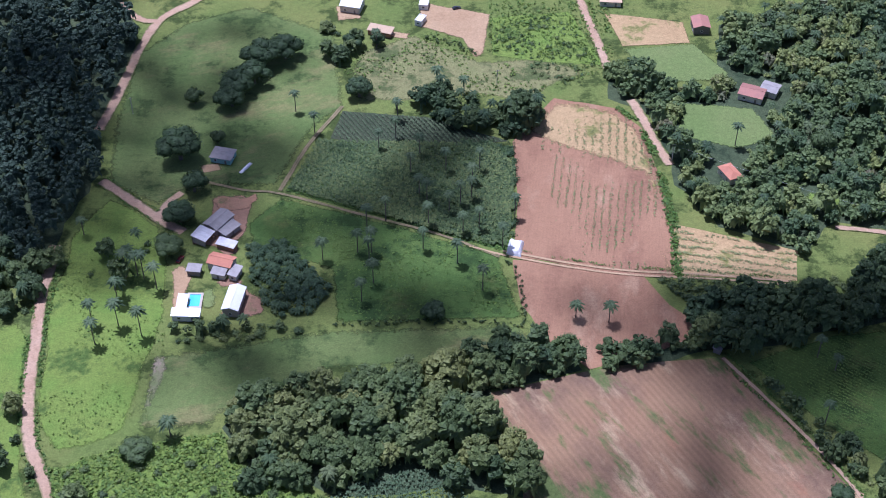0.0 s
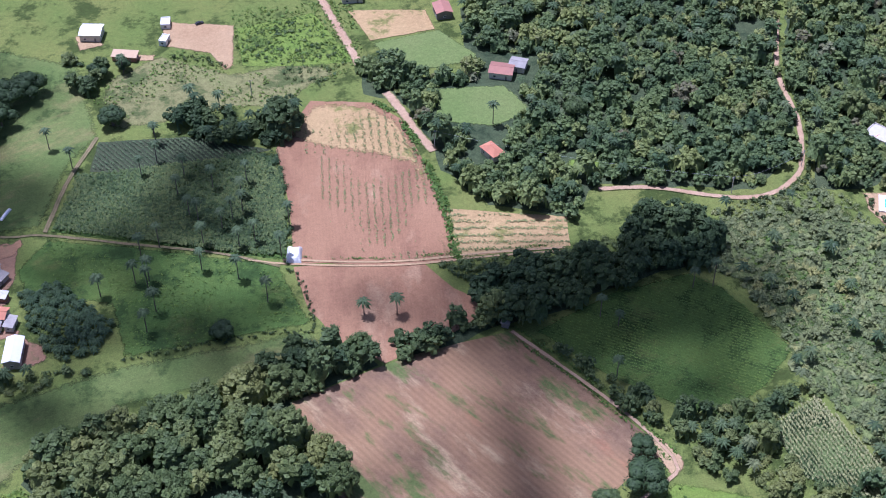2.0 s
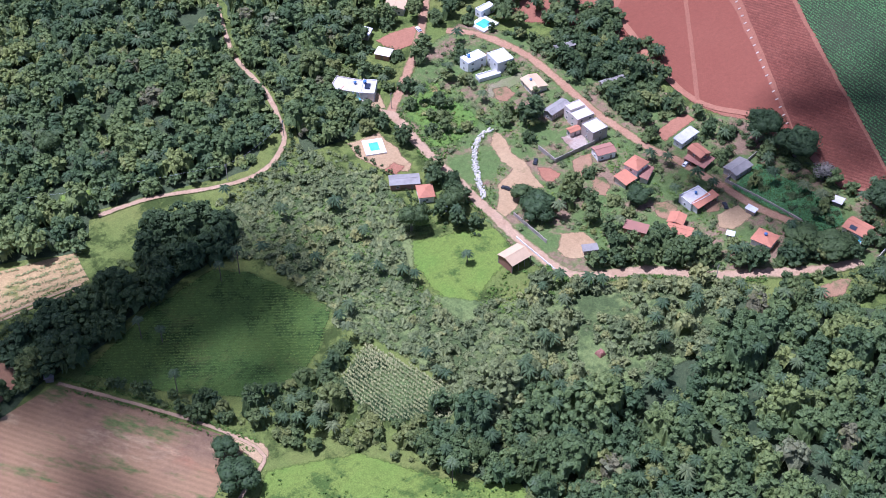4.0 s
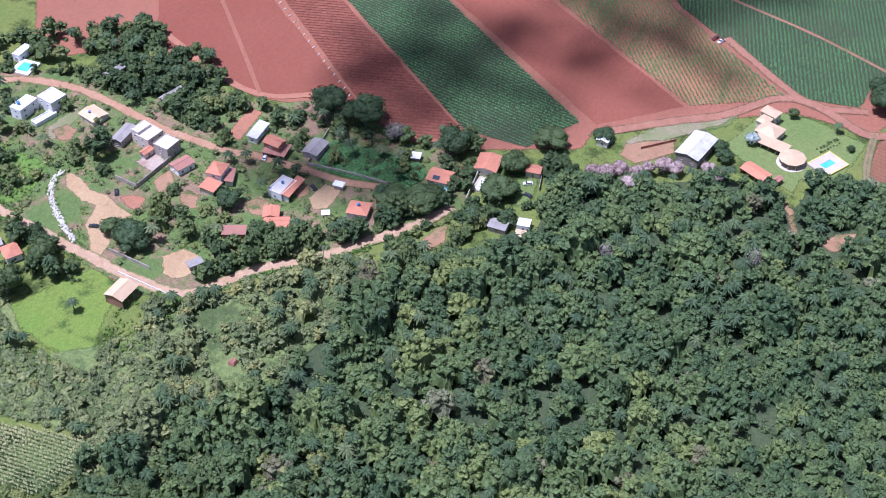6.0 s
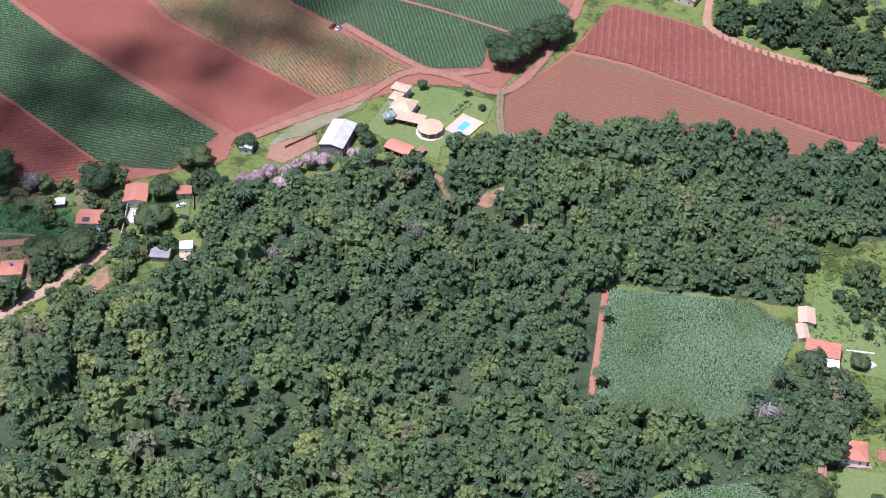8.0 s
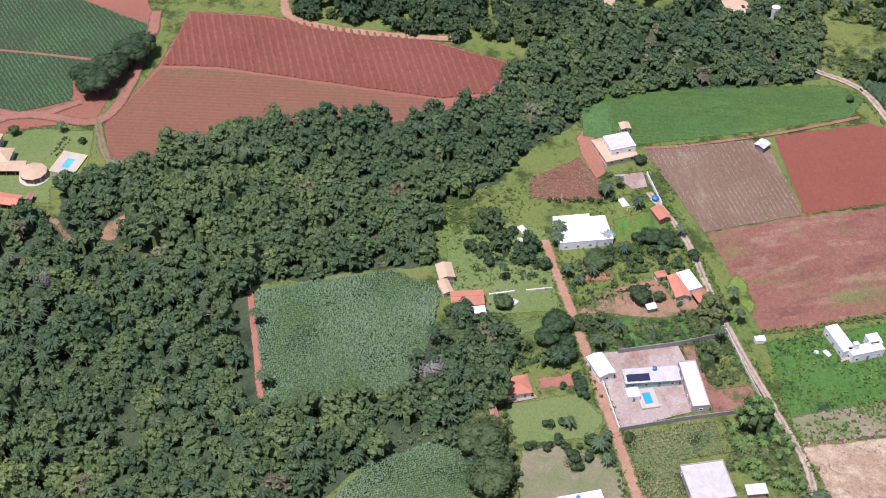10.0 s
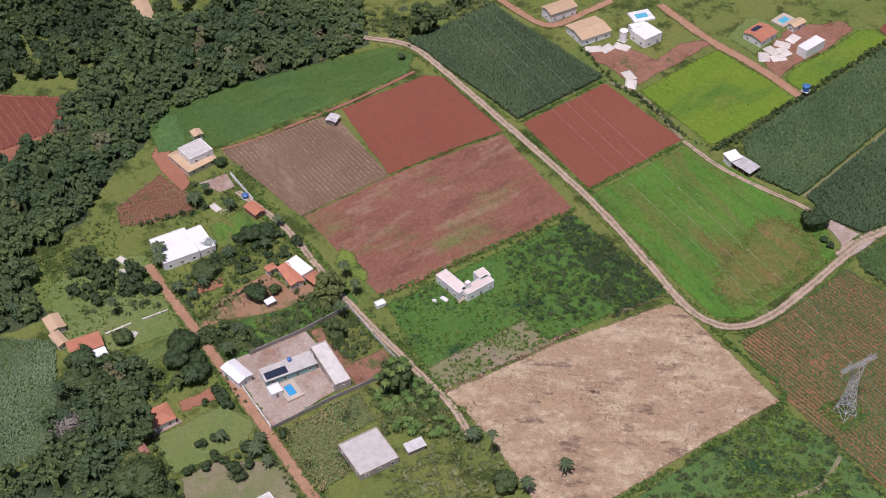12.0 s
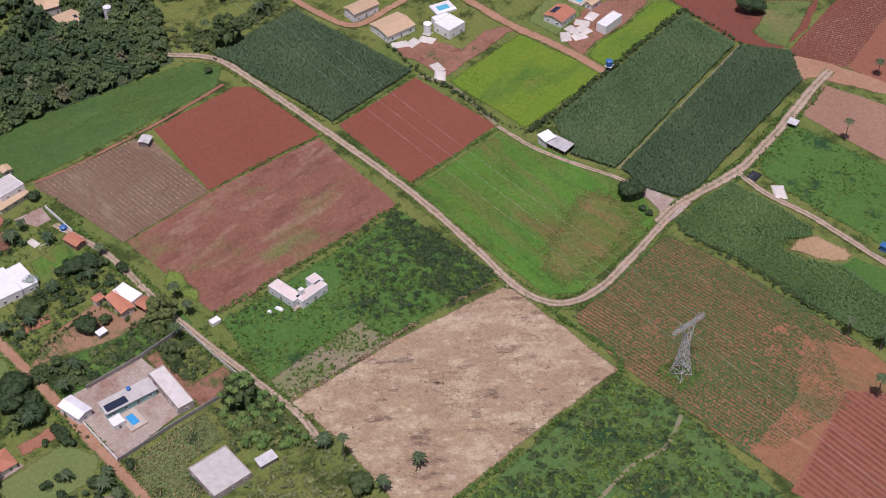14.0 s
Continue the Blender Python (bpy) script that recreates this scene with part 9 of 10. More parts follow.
woodland("forest", [(136.2, 570.9), (206.6, 602.7), (303.0, 568.5), (269.0, 492.6), (264.5, 455.5), (252.1, 424.3), (226.8, 408.2), (163.2, 426.0), (146.3, 407.4), (114.1, 422.7), (99.5, 449.4), (100.2, 465.5), (94.4, 497.7), (76.6, 510.7), (78.6, 530.9), (96.7, 538.9), (104.7, 516.9), (131.9, 516.7), (130.8, 541.6)], "dense dark green woodland", palms=0.1, spacing=5.2, radius=(2.5, 4.7), seed=4, leaf="mixed", holes=CLEAR)
undergrowth([(303.8, 556.4), (413.4, 529.4), (363.5, 490.3), (325.6, 467.6), (297.7, 443.8), (284.7, 430.2), (300.5, 407.1), (273.1, 397.9), (251.5, 403.5), (266.8, 445.5), (273.4, 486.1)])
woodland("forest", [(303.8, 556.4), (413.4, 529.4), (363.5, 490.3), (325.6, 467.6), (297.7, 443.8), (284.7, 430.2), (300.5, 407.1), (273.1, 397.9), (251.5, 403.5), (266.8, 445.5), (273.4, 486.1)], "woodland at the back of the village", palms=0.08, spacing=5.2, radius=(2.5, 4.7), seed=14, leaf="mixed")
undergrowth([(-76.8, 315.6), (-69.8, 326.0), (-46.2, 336.7), (-13.4, 340.7), (17.6, 340.6), (19.0, 319.1), (33.9, 297.6), (29.4, 285.6), (2.8, 290.5), (-27.7, 285.9), (-62.7, 293.1)])
woodland("grove", [(-76.8, 315.6), (-69.8, 326.0), (-46.2, 336.7), (-13.4, 340.7), (17.6, 340.6), (19.0, 319.1), (33.9, 297.6), (29.4, 285.6), (2.8, 290.5), (-27.7, 285.9), (-62.7, 293.1)], "grove of big dark trees", palms=0.02, shrubs=0.05, radius=(4.2, 6.4), spacing=6.8, seed=5, great=True, tint=(0.15, 0.95), holes=[[(-28.0, 293.0), (-4.9, 297.3), (8.5, 288.1), (17.4, 267.4), (-34.4, 267.6), (-37.1, 283.6)]], density=4.5, leaf_size=0.33)
undergrowth([(-255.1, 637.5), (-160.4, 593.5), (-147.2, 563.4), (-145.1, 538.8), (-151.9, 483.7), (-144.6, 456.3), (-153.9, 423.7), (-154.6, 410.1), (-162.0, 396.9), (-200.3, 424.0)])
woodland("eucalyptus_wood", [(-255.1, 637.5), (-160.4, 593.5), (-147.2, 563.4), (-145.1, 538.8), (-151.9, 483.7), (-144.6, 456.3), (-153.9, 423.7), (-154.6, 410.1), (-162.0, 396.9), (-200.3, 424.0)], "tall dark eucalyptus wood", talls=0.9, palms=0, shrubs=0, tint=(0, 0.5), spacing=6, radius=(2.6, 3.9), seed=6, leaf="gum")
woodland("thicket", [(-200.3, 424.0), (-162.0, 396.9), (-154.6, 410.1), (-147.4, 396.8), (-156.2, 390.4), (-156.0, 368.8), (-184.6, 363.0)], "thick trees beside the road", palms=0.08, seed=16, density=6.0, leaf_size=0.28)
woodland("thicket", [(-164.3, 331.8), (-150.6, 334.5), (-143.6, 315.9), (-132.6, 305.7), (-139.8, 293.5), (-153.4, 285.9)], "scattered green trees along the roadside", palms=0.1, keep=0.45, seed=17, radius=(2.0, 3.5), density=6.0, leaf_size=0.28)
woodland("thicket", [(-11.1, 505.8), (4.4, 520.8), (13.4, 509.9), (45.3, 505.4), (45.5, 486.7), (29.0, 480.7), (14.2, 484.8), (-9.7, 495.2)], "clump of trees and palms", palms=0.25, spacing=6, seed=18, tint=(0, 0.4), density=6.0, leaf_size=0.28)
woodland("thicket", [(-65.5, 570.2), (-50.0, 562.8), (-36.3, 562.7), (-38.1, 539.1), (-51.3, 536.9)], "clump of dark trees on the slope", palms=0.1, keep=0.5, spacing=7, seed=19, density=6.0, leaf_size=0.28)
woodland("thicket", [(-101.8, 366.1), (-67.7, 369.0), (-49.0, 362.3), (-66.7, 358.0), (-98.1, 355.3)], "band of bushes below the farm", shrubs=0.7, palms=0.05, spacing=4, radius=(1.6, 2.6), seed=20, density=6.0, leaf_size=0.28)
woodland("banana_grove", [(-77.4, 410.6), (-62.4, 412.6), (-51.0, 397.6), (-42.2, 384.8), (-50.3, 372.3), (-62.4, 369.2), (-68.0, 379.3), (-73.9, 390.2)], "dark plantation of broad-leaved bananas", palms=0.85, shrubs=0.15, palm_height=(1.6, 3.0), palm_size=(1.8, 2.6), spacing=2.7, seed=21, tint=(0.0, 0.3))
woodland("weed_bank", [(-54.7, 478.2), (-40.4, 473.4), (-26.3, 467.7), (-7.8, 455.3), (7.9, 444.3), (7.6, 437.3), (-10.4, 442.1), (-24.0, 450.2), (-39.1, 463.1), (-53.3, 471.6)], "bank of tall dark green weeds in the plot", palms=0.0, shrubs=1.0, shrub_size=(1.1, 2.2), spacing=2.0, seed=122, tint=(0.1, 0.6), leaf="tallweed", density=5.0, leaf_size=0.28)
woodland("weed_bank", [(9.4, 479.2), (32.1, 477.5), (32.5, 442.4), (29.6, 412.4), (11.1, 416.3), (-3.1, 421.5), (-10.7, 428.7), (-19.0, 433.5), (-16.5, 439.3), (-6.9, 443.4), (7.9, 444.3)], "rank dark green weeds beneath the palms", palms=0.0, shrubs=1.0, shrub_size=(0.9, 2.2), spacing=2.3, keep=0.85, seed=123, tint=(0.0, 0.55), leaf="tallweed", density=5.0, leaf_size=0.28)
woodland("bush_crop", [(-52.9, 478.4), (23.9, 475.9), (31.9, 459.2), (27.5, 409.1), (8.3, 415.3), (-33.7, 433.0), (-64.0, 445.4)], "lush leafy bushes above the crop", palms=0.0, shrubs=1.0, shrub_size=(0.5, 1.1), spacing=3.4, seed=22, tint=(0.3, 0.8), keep=0.5, leaf="tallweed")
undergrowth([(6.3, 343.4), (20.2, 356.2), (37.3, 359.0), (47.8, 357.5), (52.0, 343.2), (23.6, 333.7)])
woodland("tree_strip", [(6.3, 343.4), (20.2, 356.2), (37.3, 359.0), (47.8, 357.5), (52.0, 343.2), (23.6, 333.7)], "strip of big trees between the fields", radius=(4.0, 6.0), palms=0.04, shrubs=0.1, seed=23, great=True)
undergrowth([(57.8, 356.0), (77.3, 355.9), (97.1, 361.6), (105.7, 355.2), (82.6, 347.3), (62.3, 343.2)])
woodland("tree_strip", [(57.8, 356.0), (77.3, 355.9), (97.1, 361.6), (105.7, 355.2), (82.6, 347.3), (62.3, 343.2)], "strip of trees between the fields", radius=(3.2, 4.8), palms=0.0, shrubs=0.1, seed=24, great=True)
field("thicket_floor", [(-134.7, 297.1), (-111.2, 306.9), (-76.6, 314.3), (-64.8, 295.6), (-35.3, 285.4), (-34.4, 267.6), (-128.7, 268.0)], M["freshgrass"], "bright green low growth below the meadow", "undergrowth", wobble=2.5)
tufts("thicket_clumps", [(-132.8, 297.1), (-111.1, 306.4), (-76.5, 313.0), (-64.7, 294.4), (-35.2, 283.6), (-34.7, 274.4), (-128.3, 274.7)], 1.1, 1.3, "lushcrop", "bright green low herbs and weeds", seed=25, patchy=0.2, keep=0.85, tint=(0.5, 1.0))
woodland("thicket", [(-133.0, 298.3), (-111.2, 306.9), (-76.6, 314.3), (-64.8, 295.6), (-35.3, 285.4), (-34.7, 274.4), (-128.3, 274.7)], "scattered bushes in low green growth", shrubs=0.85, palms=0.06, spacing=6.5, keep=0.6, seed=109, tint=(0.2, 0.7), density=6.0, leaf_size=0.28)
woodland("garden_trees", [(-140.4, 413.4), (-117.5, 413.2), (-113.2, 399.9), (-119.1, 380.8), (-127.9, 380.9), (-142.9, 390.4)], "palms and bushes in a meadow", palms=0.3, shrubs=0.4, keep=0.5, spacing=6, seed=26, palm_height=(6, 10), tint=(0.0, 0.45))
undergrowth([(96.7, 373.6), (125.3, 380.2), (150.0, 377.8), (162.0, 383.0), (166.0, 393.0), (175.0, 400.5), (187.5, 402.4), (198.9, 396.7), (203.0, 385.0), (197.3, 371.8), (157.6, 365.6), (147.4, 364.0), (115.6, 353.8), (96.4, 354.2)])
woodland("tree_belt", [(96.7, 373.6), (125.3, 380.2), (150.0, 377.8), (162.0, 383.0), (166.0, 393.0), (175.0, 400.5), (187.5, 402.4), (198.9, 396.7), (203.0, 385.0), (197.3, 371.8), (157.6, 365.6), (147.4, 364.0), (115.6, 353.8), (96.4, 354.2)], "belt of big dark trees along the stream", palms=0.03, shrubs=0.05, radius=(4.0, 6.4), seed=7, tint=(0, 0.15), great=True)
woodland("hedgerow", [(113.7, 344.9), (134.2, 317.8), (152.9, 298.0), (167.7, 288.5), (159.9, 278.7), (147.2, 284.6), (139.7, 292.8), (127.1, 316.5)], "hedgerow of bushes and palms", palms=0.05, shrubs=0.5, spacing=4.2, radius=(2.0, 3.2), seed=27)
woodland("thicket", [(105.0, 392.9), (137.1, 388.6), (168.7, 393.8), (163.7, 381.0), (126.4, 385.3), (95.5, 377.4), (85.6, 391.1)], "tall weeds and bushes by the stream", shrubs=1.0, palms=0, spacing=2.8, seed=28, tint=(0.3, 0.8), density=6.0, leaf_size=0.28)
SCRUB = [(180.6, 395.1), (199.6, 394.7), (235.9, 389.5), (266.4, 378.0), (269.1, 365.7), (259.9, 335.4), (236.5, 303.2), (259.4, 279.2), (286.5, 266.1), (325.8, 236.2), (293.6, 221.5), (255.1, 210.5), (218.2, 218.5), (210.2, 242.5), (215.8, 255.3), (207.3, 294.5), (200.3, 306.4), (204.4, 322.8), (199.0, 357.0), (190.4, 364.4)]
woodland("scrub", [(203.4, 400.0), (228.0, 401.0), (247.7, 411.0), (262.0, 396.0), (266.4, 378.0), (235.9, 386.0), (207.1, 374.0)], "grey-green scrub below the dirt road", spacing=2.6, radius=(1.6, 2.6), palms=0.01, shrubs=0.93, shrub_size=(0.9, 1.8), stretch=(0.8, 1.05), seed=301, leaf="dull", density=4.5, leaf_size=0.3)
woodland("thicket", [(161.2, 297.0), (180.0, 296.5), (199.7, 303.0), (209.0, 297.0), (190.0, 288.9), (183.8, 284.6), (181.0, 276.0), (171.6, 268.1), (157.7, 278.7)], "small trees and bushes between crop and maize", spacing=3.2, radius=(1.8, 3.4), palms=0.04, shrubs=0.6, seed=302, tint=(0.1, 0.9), density=5.0, leaf_size=0.3)
MID = [(274.9, 281.2), (288.7, 270.3), (307.7, 252.3), (333.0, 232.1), (324.7, 217.8), (297.8, 208.2), (275.0, 216.6), (245.6, 222.7), (240.7, 239.0), (256.7, 262.2)]
field("scrubland", MID, M["scrubland"], "rough yellow-green grass below the village road", wobble=3.0)
woodland("scrub", MID, "bushes and low trees below the village road", spacing=3.1, radius=(1.8, 3.6), palms=0.04, shrubs=0.6, shrub_size=(0.9, 2.0), keep=0.78, seed=303, tint=(0.1, 0.95), leaf="dull", density=5.0, leaf_size=0.3, holes=[[(256.2, 235.3), (263.1, 227.6), (274.1, 237.1), (269.0, 247.2)], [(290.1, 261.9), (297.0, 250.1), (285.3, 243.5), (274.9, 257.4)]])
woodland("scrub", SCRUB, "tangled green scrub with small trees", spacing=2.6, radius=(1.7, 2.8), palms=0.015, shrubs=0.9, shrub_size=(0.9, 2.0), keep=0.97, stretch=(0.8, 1.05), seed=8, leaf="dull", holes=[RIPE, MID], density=4.5, leaf_size=0.28)
woodland("thicket", [(152.3, 282.4), (180.7, 280.4), (184.8, 259.3), (209.3, 241.5), (218.2, 218.5), (255.1, 210.5), (280.6, 195.5), (232.9, 152.5), (195.0, 185.3), (208.1, 207.7), (189.2, 227.3), (172.5, 256.5), (153.1, 270.0)], "thicket of trees and palms", palms=0.04, shrubs=0.5, spacing=4.2, radius=(2.0, 3.6), seed=29, tint=(0.3, 1.0), density=6.0, leaf_size=0.28)
woodland("thicket", [(213.8, 275.5), (215.8, 255.3), (223.3, 245.2), (241.7, 243.9), (223.4, 224.2), (210.8, 240.2)], "light green thicket beside the maize", shrubs=0.7, palms=0.02, spacing=4, seed=30, leaf="dull", density=6.0, leaf_size=0.28)
woodland("garden_trees", [(283.7, 456.5), (358.8, 488.2), (393.4, 458.1), (438.5, 398.2), (410.6, 370.5), (407.9, 313.8), (403.2, 309.5), (371.5, 307.3), (383.3, 358.1), (382.8, 404.1), (369.2, 438.5), (354.5, 438.2), (317.2, 409.7), (296.8, 404.7), (275.8, 406.5)], "garden trees of the upper village", palms=0.06, shrubs=0.25, spacing=6.2, keep=0.7, radius=(2.6, 5.0), seed=31, tint=(0.1, 0.85))
woodland("garden_trees", [(302.6, 399.7), (356.6, 423.7), (375.8, 388.5), (366.4, 366.9), (332.2, 341.5), (324.1, 370.0), (296.5, 357.0)], "bushes and trees on the village slope", palms=0.04, shrubs=0.5, spacing=5.0, keep=0.4, radius=(2.2, 4.1), seed=32, tint=(0.1, 0.85))
woodland("garden_trees", [(285.8, 419.8), (296.1, 399.8), (290.4, 357.2), (284.5, 314.0), (282.9, 301.8), (267.7, 319.4), (263.9, 336.5), (271.4, 368.6), (279.0, 398.3)], "garden trees below the road", palms=0.05, shrubs=0.3, spacing=5.6, keep=0.6, radius=(2.4, 4.8), seed=33, tint=(0.1, 0.85))
woodland("garden_trees", [(335.3, 323.3), (342.0, 302.4), (337.0, 277.7), (335.6, 260.5), (362.6, 232.6), (388.1, 224.1), (402.1, 211.9), (387.5, 206.5), (351.4, 229.1), (316.0, 257.6), (296.6, 270.1), (302.1, 298.8), (323.0, 313.9)], "garden trees between the village houses", palms=0.05, shrubs=0.4, spacing=5.2, keep=0.5, radius=(2.2, 4.3), seed=34, tint=(0.1, 0.85))
woodland("garden_trees", [(365.6, 325.8), (368.7, 304.6), (375.5, 268.3), (384.2, 229.8), (375.0, 240.1), (367.4, 280.3), (356.5, 310.0)], "trees beside the village street", palms=0.1, shrubs=0.5, spacing=5.0, keep=0.55, radius=(1.9, 3.8), seed=35, tint=(0.1, 0.85))
woodland("garden_trees", [(404.8, 310.9), (414.5, 286.0), (414.1, 244.7), (434.9, 216.7), (419.9, 205.8), (411.8, 236.9), (404.0, 273.9), (393.6, 304.1)], "trees along the red field", palms=0.1, shrubs=0.4, spacing=5.4, keep=0.7, radius=(2.4, 4.8), seed=36, tint=(0.1, 0.85))
crop_rows("leaf_crop", VILLAGE_CROP, 93, 0.6, 0.55, 0.55, 0.6, "potato", "dense dark green leafy crop", seed=37, jitter=1.0, sprigs=3, gaps=0.02)
woodland("garden_trees", [(408.7, 225.3), (442.0, 170.3), (417.3, 160.1), (392.7, 162.5), (374.5, 202.8), (386.6, 219.5)], "garden trees round the tiled houses", palms=0.05, shrubs=0.3, spacing=5.4, keep=0.6, radius=(2.2, 4.0), seed=38, tint=(0.0, 0.45))
woodland("garden_trees", [(420.0, 419.6), (434.0, 400.2), (423.8, 354.6), (409.0, 323.3), (386.2, 323.4), (383.5, 354.6), (383.1, 391.5)], "trees at the edge of the red field", palms=0.05, shrubs=0.2, spacing=5.4, keep=0.8, radius=(2.6, 4.6), seed=39, tint=(0.0, 0.45))
woodland("garden_trees", [(613.2, -93.7), (605.7, -192.2), (559.3, -187.2), (555.9, -166.9), (533.8, -143.2), (544.7, -123.3), (556.7, -92.1), (583.5, -33.4), (607.0, -32.1)], "far trees behind the ridged field", palms=0.06, spacing=5.8, keep=0.85, seed=40, tint=(0.0, 0.45))
woodland("garden_trees", [(594.2, -201.3), (599.8, -269.8), (596.9, -308.0), (546.6, -290.3), (552.8, -208.0), (561.3, -193.3)], "garden trees of the far villas", palms=0.25, spacing=6.0, keep=0.7, seed=41, palm_height=(6, 11), tint=(0.0, 0.45))
woodland("orchard", [(409.1, -80.5), (417.0, -96.8), (404.5, -115.1), (384.5, -117.6), (377.3, -113.1), (382.8, -88.0)], "rows of small orchard trees", palms=0.05, shrubs=0.9, shrub_size=(1.2, 2.0), spacing=4.6, keep=0.85, seed=42, tint=(0.0, 0.45))
woodland("thicket", [(353.2, -118.0), (351.1, -147.6), (347.8, -176.3), (339.1, -172.8), (337.6, -129.3), (336.8, -121.2)], "thick weeds and bushes along the wall", palms=0.02, shrubs=0.9, shrub_size=(1.0, 2.2), spacing=2.9, seed=43, tint=(0.2, 0.7), density=6.0, leaf_size=0.28)
woodland("thicket", [(336.2, -161.1), (336.0, -171.8), (314.8, -172.3), (314.1, -159.3), (327.0, -157.9)], "green bushes inside the wall", palms=0.03, shrubs=0.9, spacing=3.0, seed=44, tint=(0.3, 0.7), density=6.0, leaf_size=0.28)
woodland("banana_grove", [(298.4, -157.0), (295.8, -178.0), (270.2, -181.8), (260.5, -179.5), (263.1, -165.9), (282.5, -157.1)], "banana plants and bushes", palms=0.75, shrubs=0.2, palm_height=(1.8, 3.2), palm_size=(1.6, 2.4), spacing=3.2, seed=45, tint=(0.1, 0.9), frond="banana")
woodland("garden_trees", [(351.9, -84.5), (344.4, -100.1), (346.5, -114.2), (330.9, -115.9), (334.7, -97.3), (334.1, -84.1), (341.8, -77.5)], "garden trees behind the bungalow", palms=0.1, shrubs=0.4, spacing=4.4, keep=0.9, radius=(2.0, 4.0), seed=46, tint=(0.0, 0.45))
woodland("orchard", [(302.4, -82.8), (302.0, -98.3), (286.2, -116.3), (272.3, -111.5), (276.2, -80.5), (289.4, -78.2)], "small orchard trees and bananas", palms=0.35, shrubs=0.6, shrub_size=(1.2, 2.0), palm_height=(1.5, 2.5), palm_size=(1.6, 2.4), spacing=4.6, keep=0.85, seed=47)
woodland("garden_trees", [(393.8, -121.5), (389.5, -161.2), (379.3, -172.2), (373.7, -155.6), (370.6, -130.9), (364.0, -119.5), (377.3, -119.0)], "garden bushes and small trees", palms=0.15, shrubs=0.7, spacing=4.0, keep=0.8, radius=(1.8, 3.2), palm_height=(3, 5), seed=48, tint=(0.0, 0.45))
woodland("garden_trees", [(441.1, -153.6), (423.3, -160.5), (382.5, -173.4), (368.7, -173.0), (374.3, -165.4), (396.7, -161.3), (417.6, -153.5), (423.7, -145.5)], "hedge of garden trees along the plots", palms=0.2, shrubs=0.5, spacing=4.2, keep=0.7, radius=(1.6, 3.0), palm_height=(4, 6), seed=49, tint=(0.0, 0.45))
woodland("thicket", [(423.8, -73.2), (426.0, -84.5), (428.7, -114.5), (443.1, -118.5), (440.5, -100.3), (432.1, -76.3)], "grassy bank with low bushes", shrubs=1.0, palms=0, spacing=3.6, keep=0.5, shrub_size=(0.8, 1.5), seed=50, tint=(0.4, 0.9), density=6.0, leaf_size=0.28)
woodland("village_bushes", [(298.6, 394.8), (345.4, 427.2), (362.8, 431.0), (385.3, 398.8), (383.3, 358.1), (377.3, 312.9), (378.4, 270.8), (384.6, 227.2), (390.2, 208.6), (349.3, 227.3), (314.8, 256.5), (295.9, 269.4), (302.1, 298.8), (288.6, 301.3), (287.4, 335.1)], "tangled bushes and garden plants of the village", shrubs=0.93, palms=0.03, spacing=3.4, keep=0.48, shrub_size=(0.8, 1.9), radius=(1.6, 2.6), seed=57, leaf="dull", margin=0.9, density=6.0, leaf_size=0.28, tint=(0.0, 0.7))
woodland("village_bushes", [(374.3, 427.5), (410.6, 370.5), (406.3, 312.3), (421.1, 288.4), (414.1, 244.7), (421.7, 220.9), (403.9, 210.4), (388.7, 230.5), (381.2, 273.3), (377.3, 312.9), (378.6, 353.4), (383.7, 397.0)], "bushes between the street and the red field", shrubs=0.85, palms=0.06, spacing=3.6, keep=0.6, shrub_size=(1.0, 2.2), radius=(1.8, 3.2), seed=58, margin=0.9, density=5.0, leaf_size=0.3, tint=(0.1, 0.8))
woodland("thicket", [(289.0, 270.5), (312.0, 253.5), (332.5, 234.5), (356.0, 202.5), (349.0, 197.0), (325.0, 229.0), (305.0, 247.0), (283.0, 263.0)], "low green growth below the village road", shrubs=0.8, palms=0.03, spacing=2.8, radius=(1.5, 2.4), shrub_size=(0.8, 1.7), seed=134, tint=(0.2, 0.8), leaf="dull", density=5.0, leaf_size=0.28)
woodland("thicket", [(355.2, 218.4), (364.9, 211.4), (373.9, 208.0), (384.3, 202.7), (391.3, 195.0), (385.6, 186.0), (372.1, 188.8), (357.1, 190.7), (347.0, 203.8), (342.5, 213.2)], "bushes and young trees beside the road's end", shrubs=0.6, palms=0.03, spacing=3.2, radius=(1.8, 3.4), shrub_size=(0.8, 1.9), seed=305, tint=(0.1, 0.8), density=5.0, leaf_size=0.3, holes=[[(359.7, 209.6), (369.9, 204.3), (364.3, 198.0), (355.5, 199.7), (353.4, 206.0)]])
woodland("roadside_trees", [(301.9, 278.6), (330.9, 262.4), (359.9, 230.4), (388.5, 210.1), (385.3, 204.8), (349.8, 227.8), (315.7, 257.4), (298.3, 268.6)], "trees crowding the village road", shrubs=0.3, palms=0.04, spacing=4.6, radius=(2.6, 4.6), seed=59, tint=(0.0, 0.45))
hedge([(425.1, -124.7), (423.9, -138.0), (421.6, -146.1)], 2.0, 1.6, "dark green hedge beside the withered plot", seed=4)
hedge([(363.4, -121.7), (368.4, -144.3), (369.3, -158.8)], 1.6, 1.1, "row of reddish and green garden shrubs", seed=5)
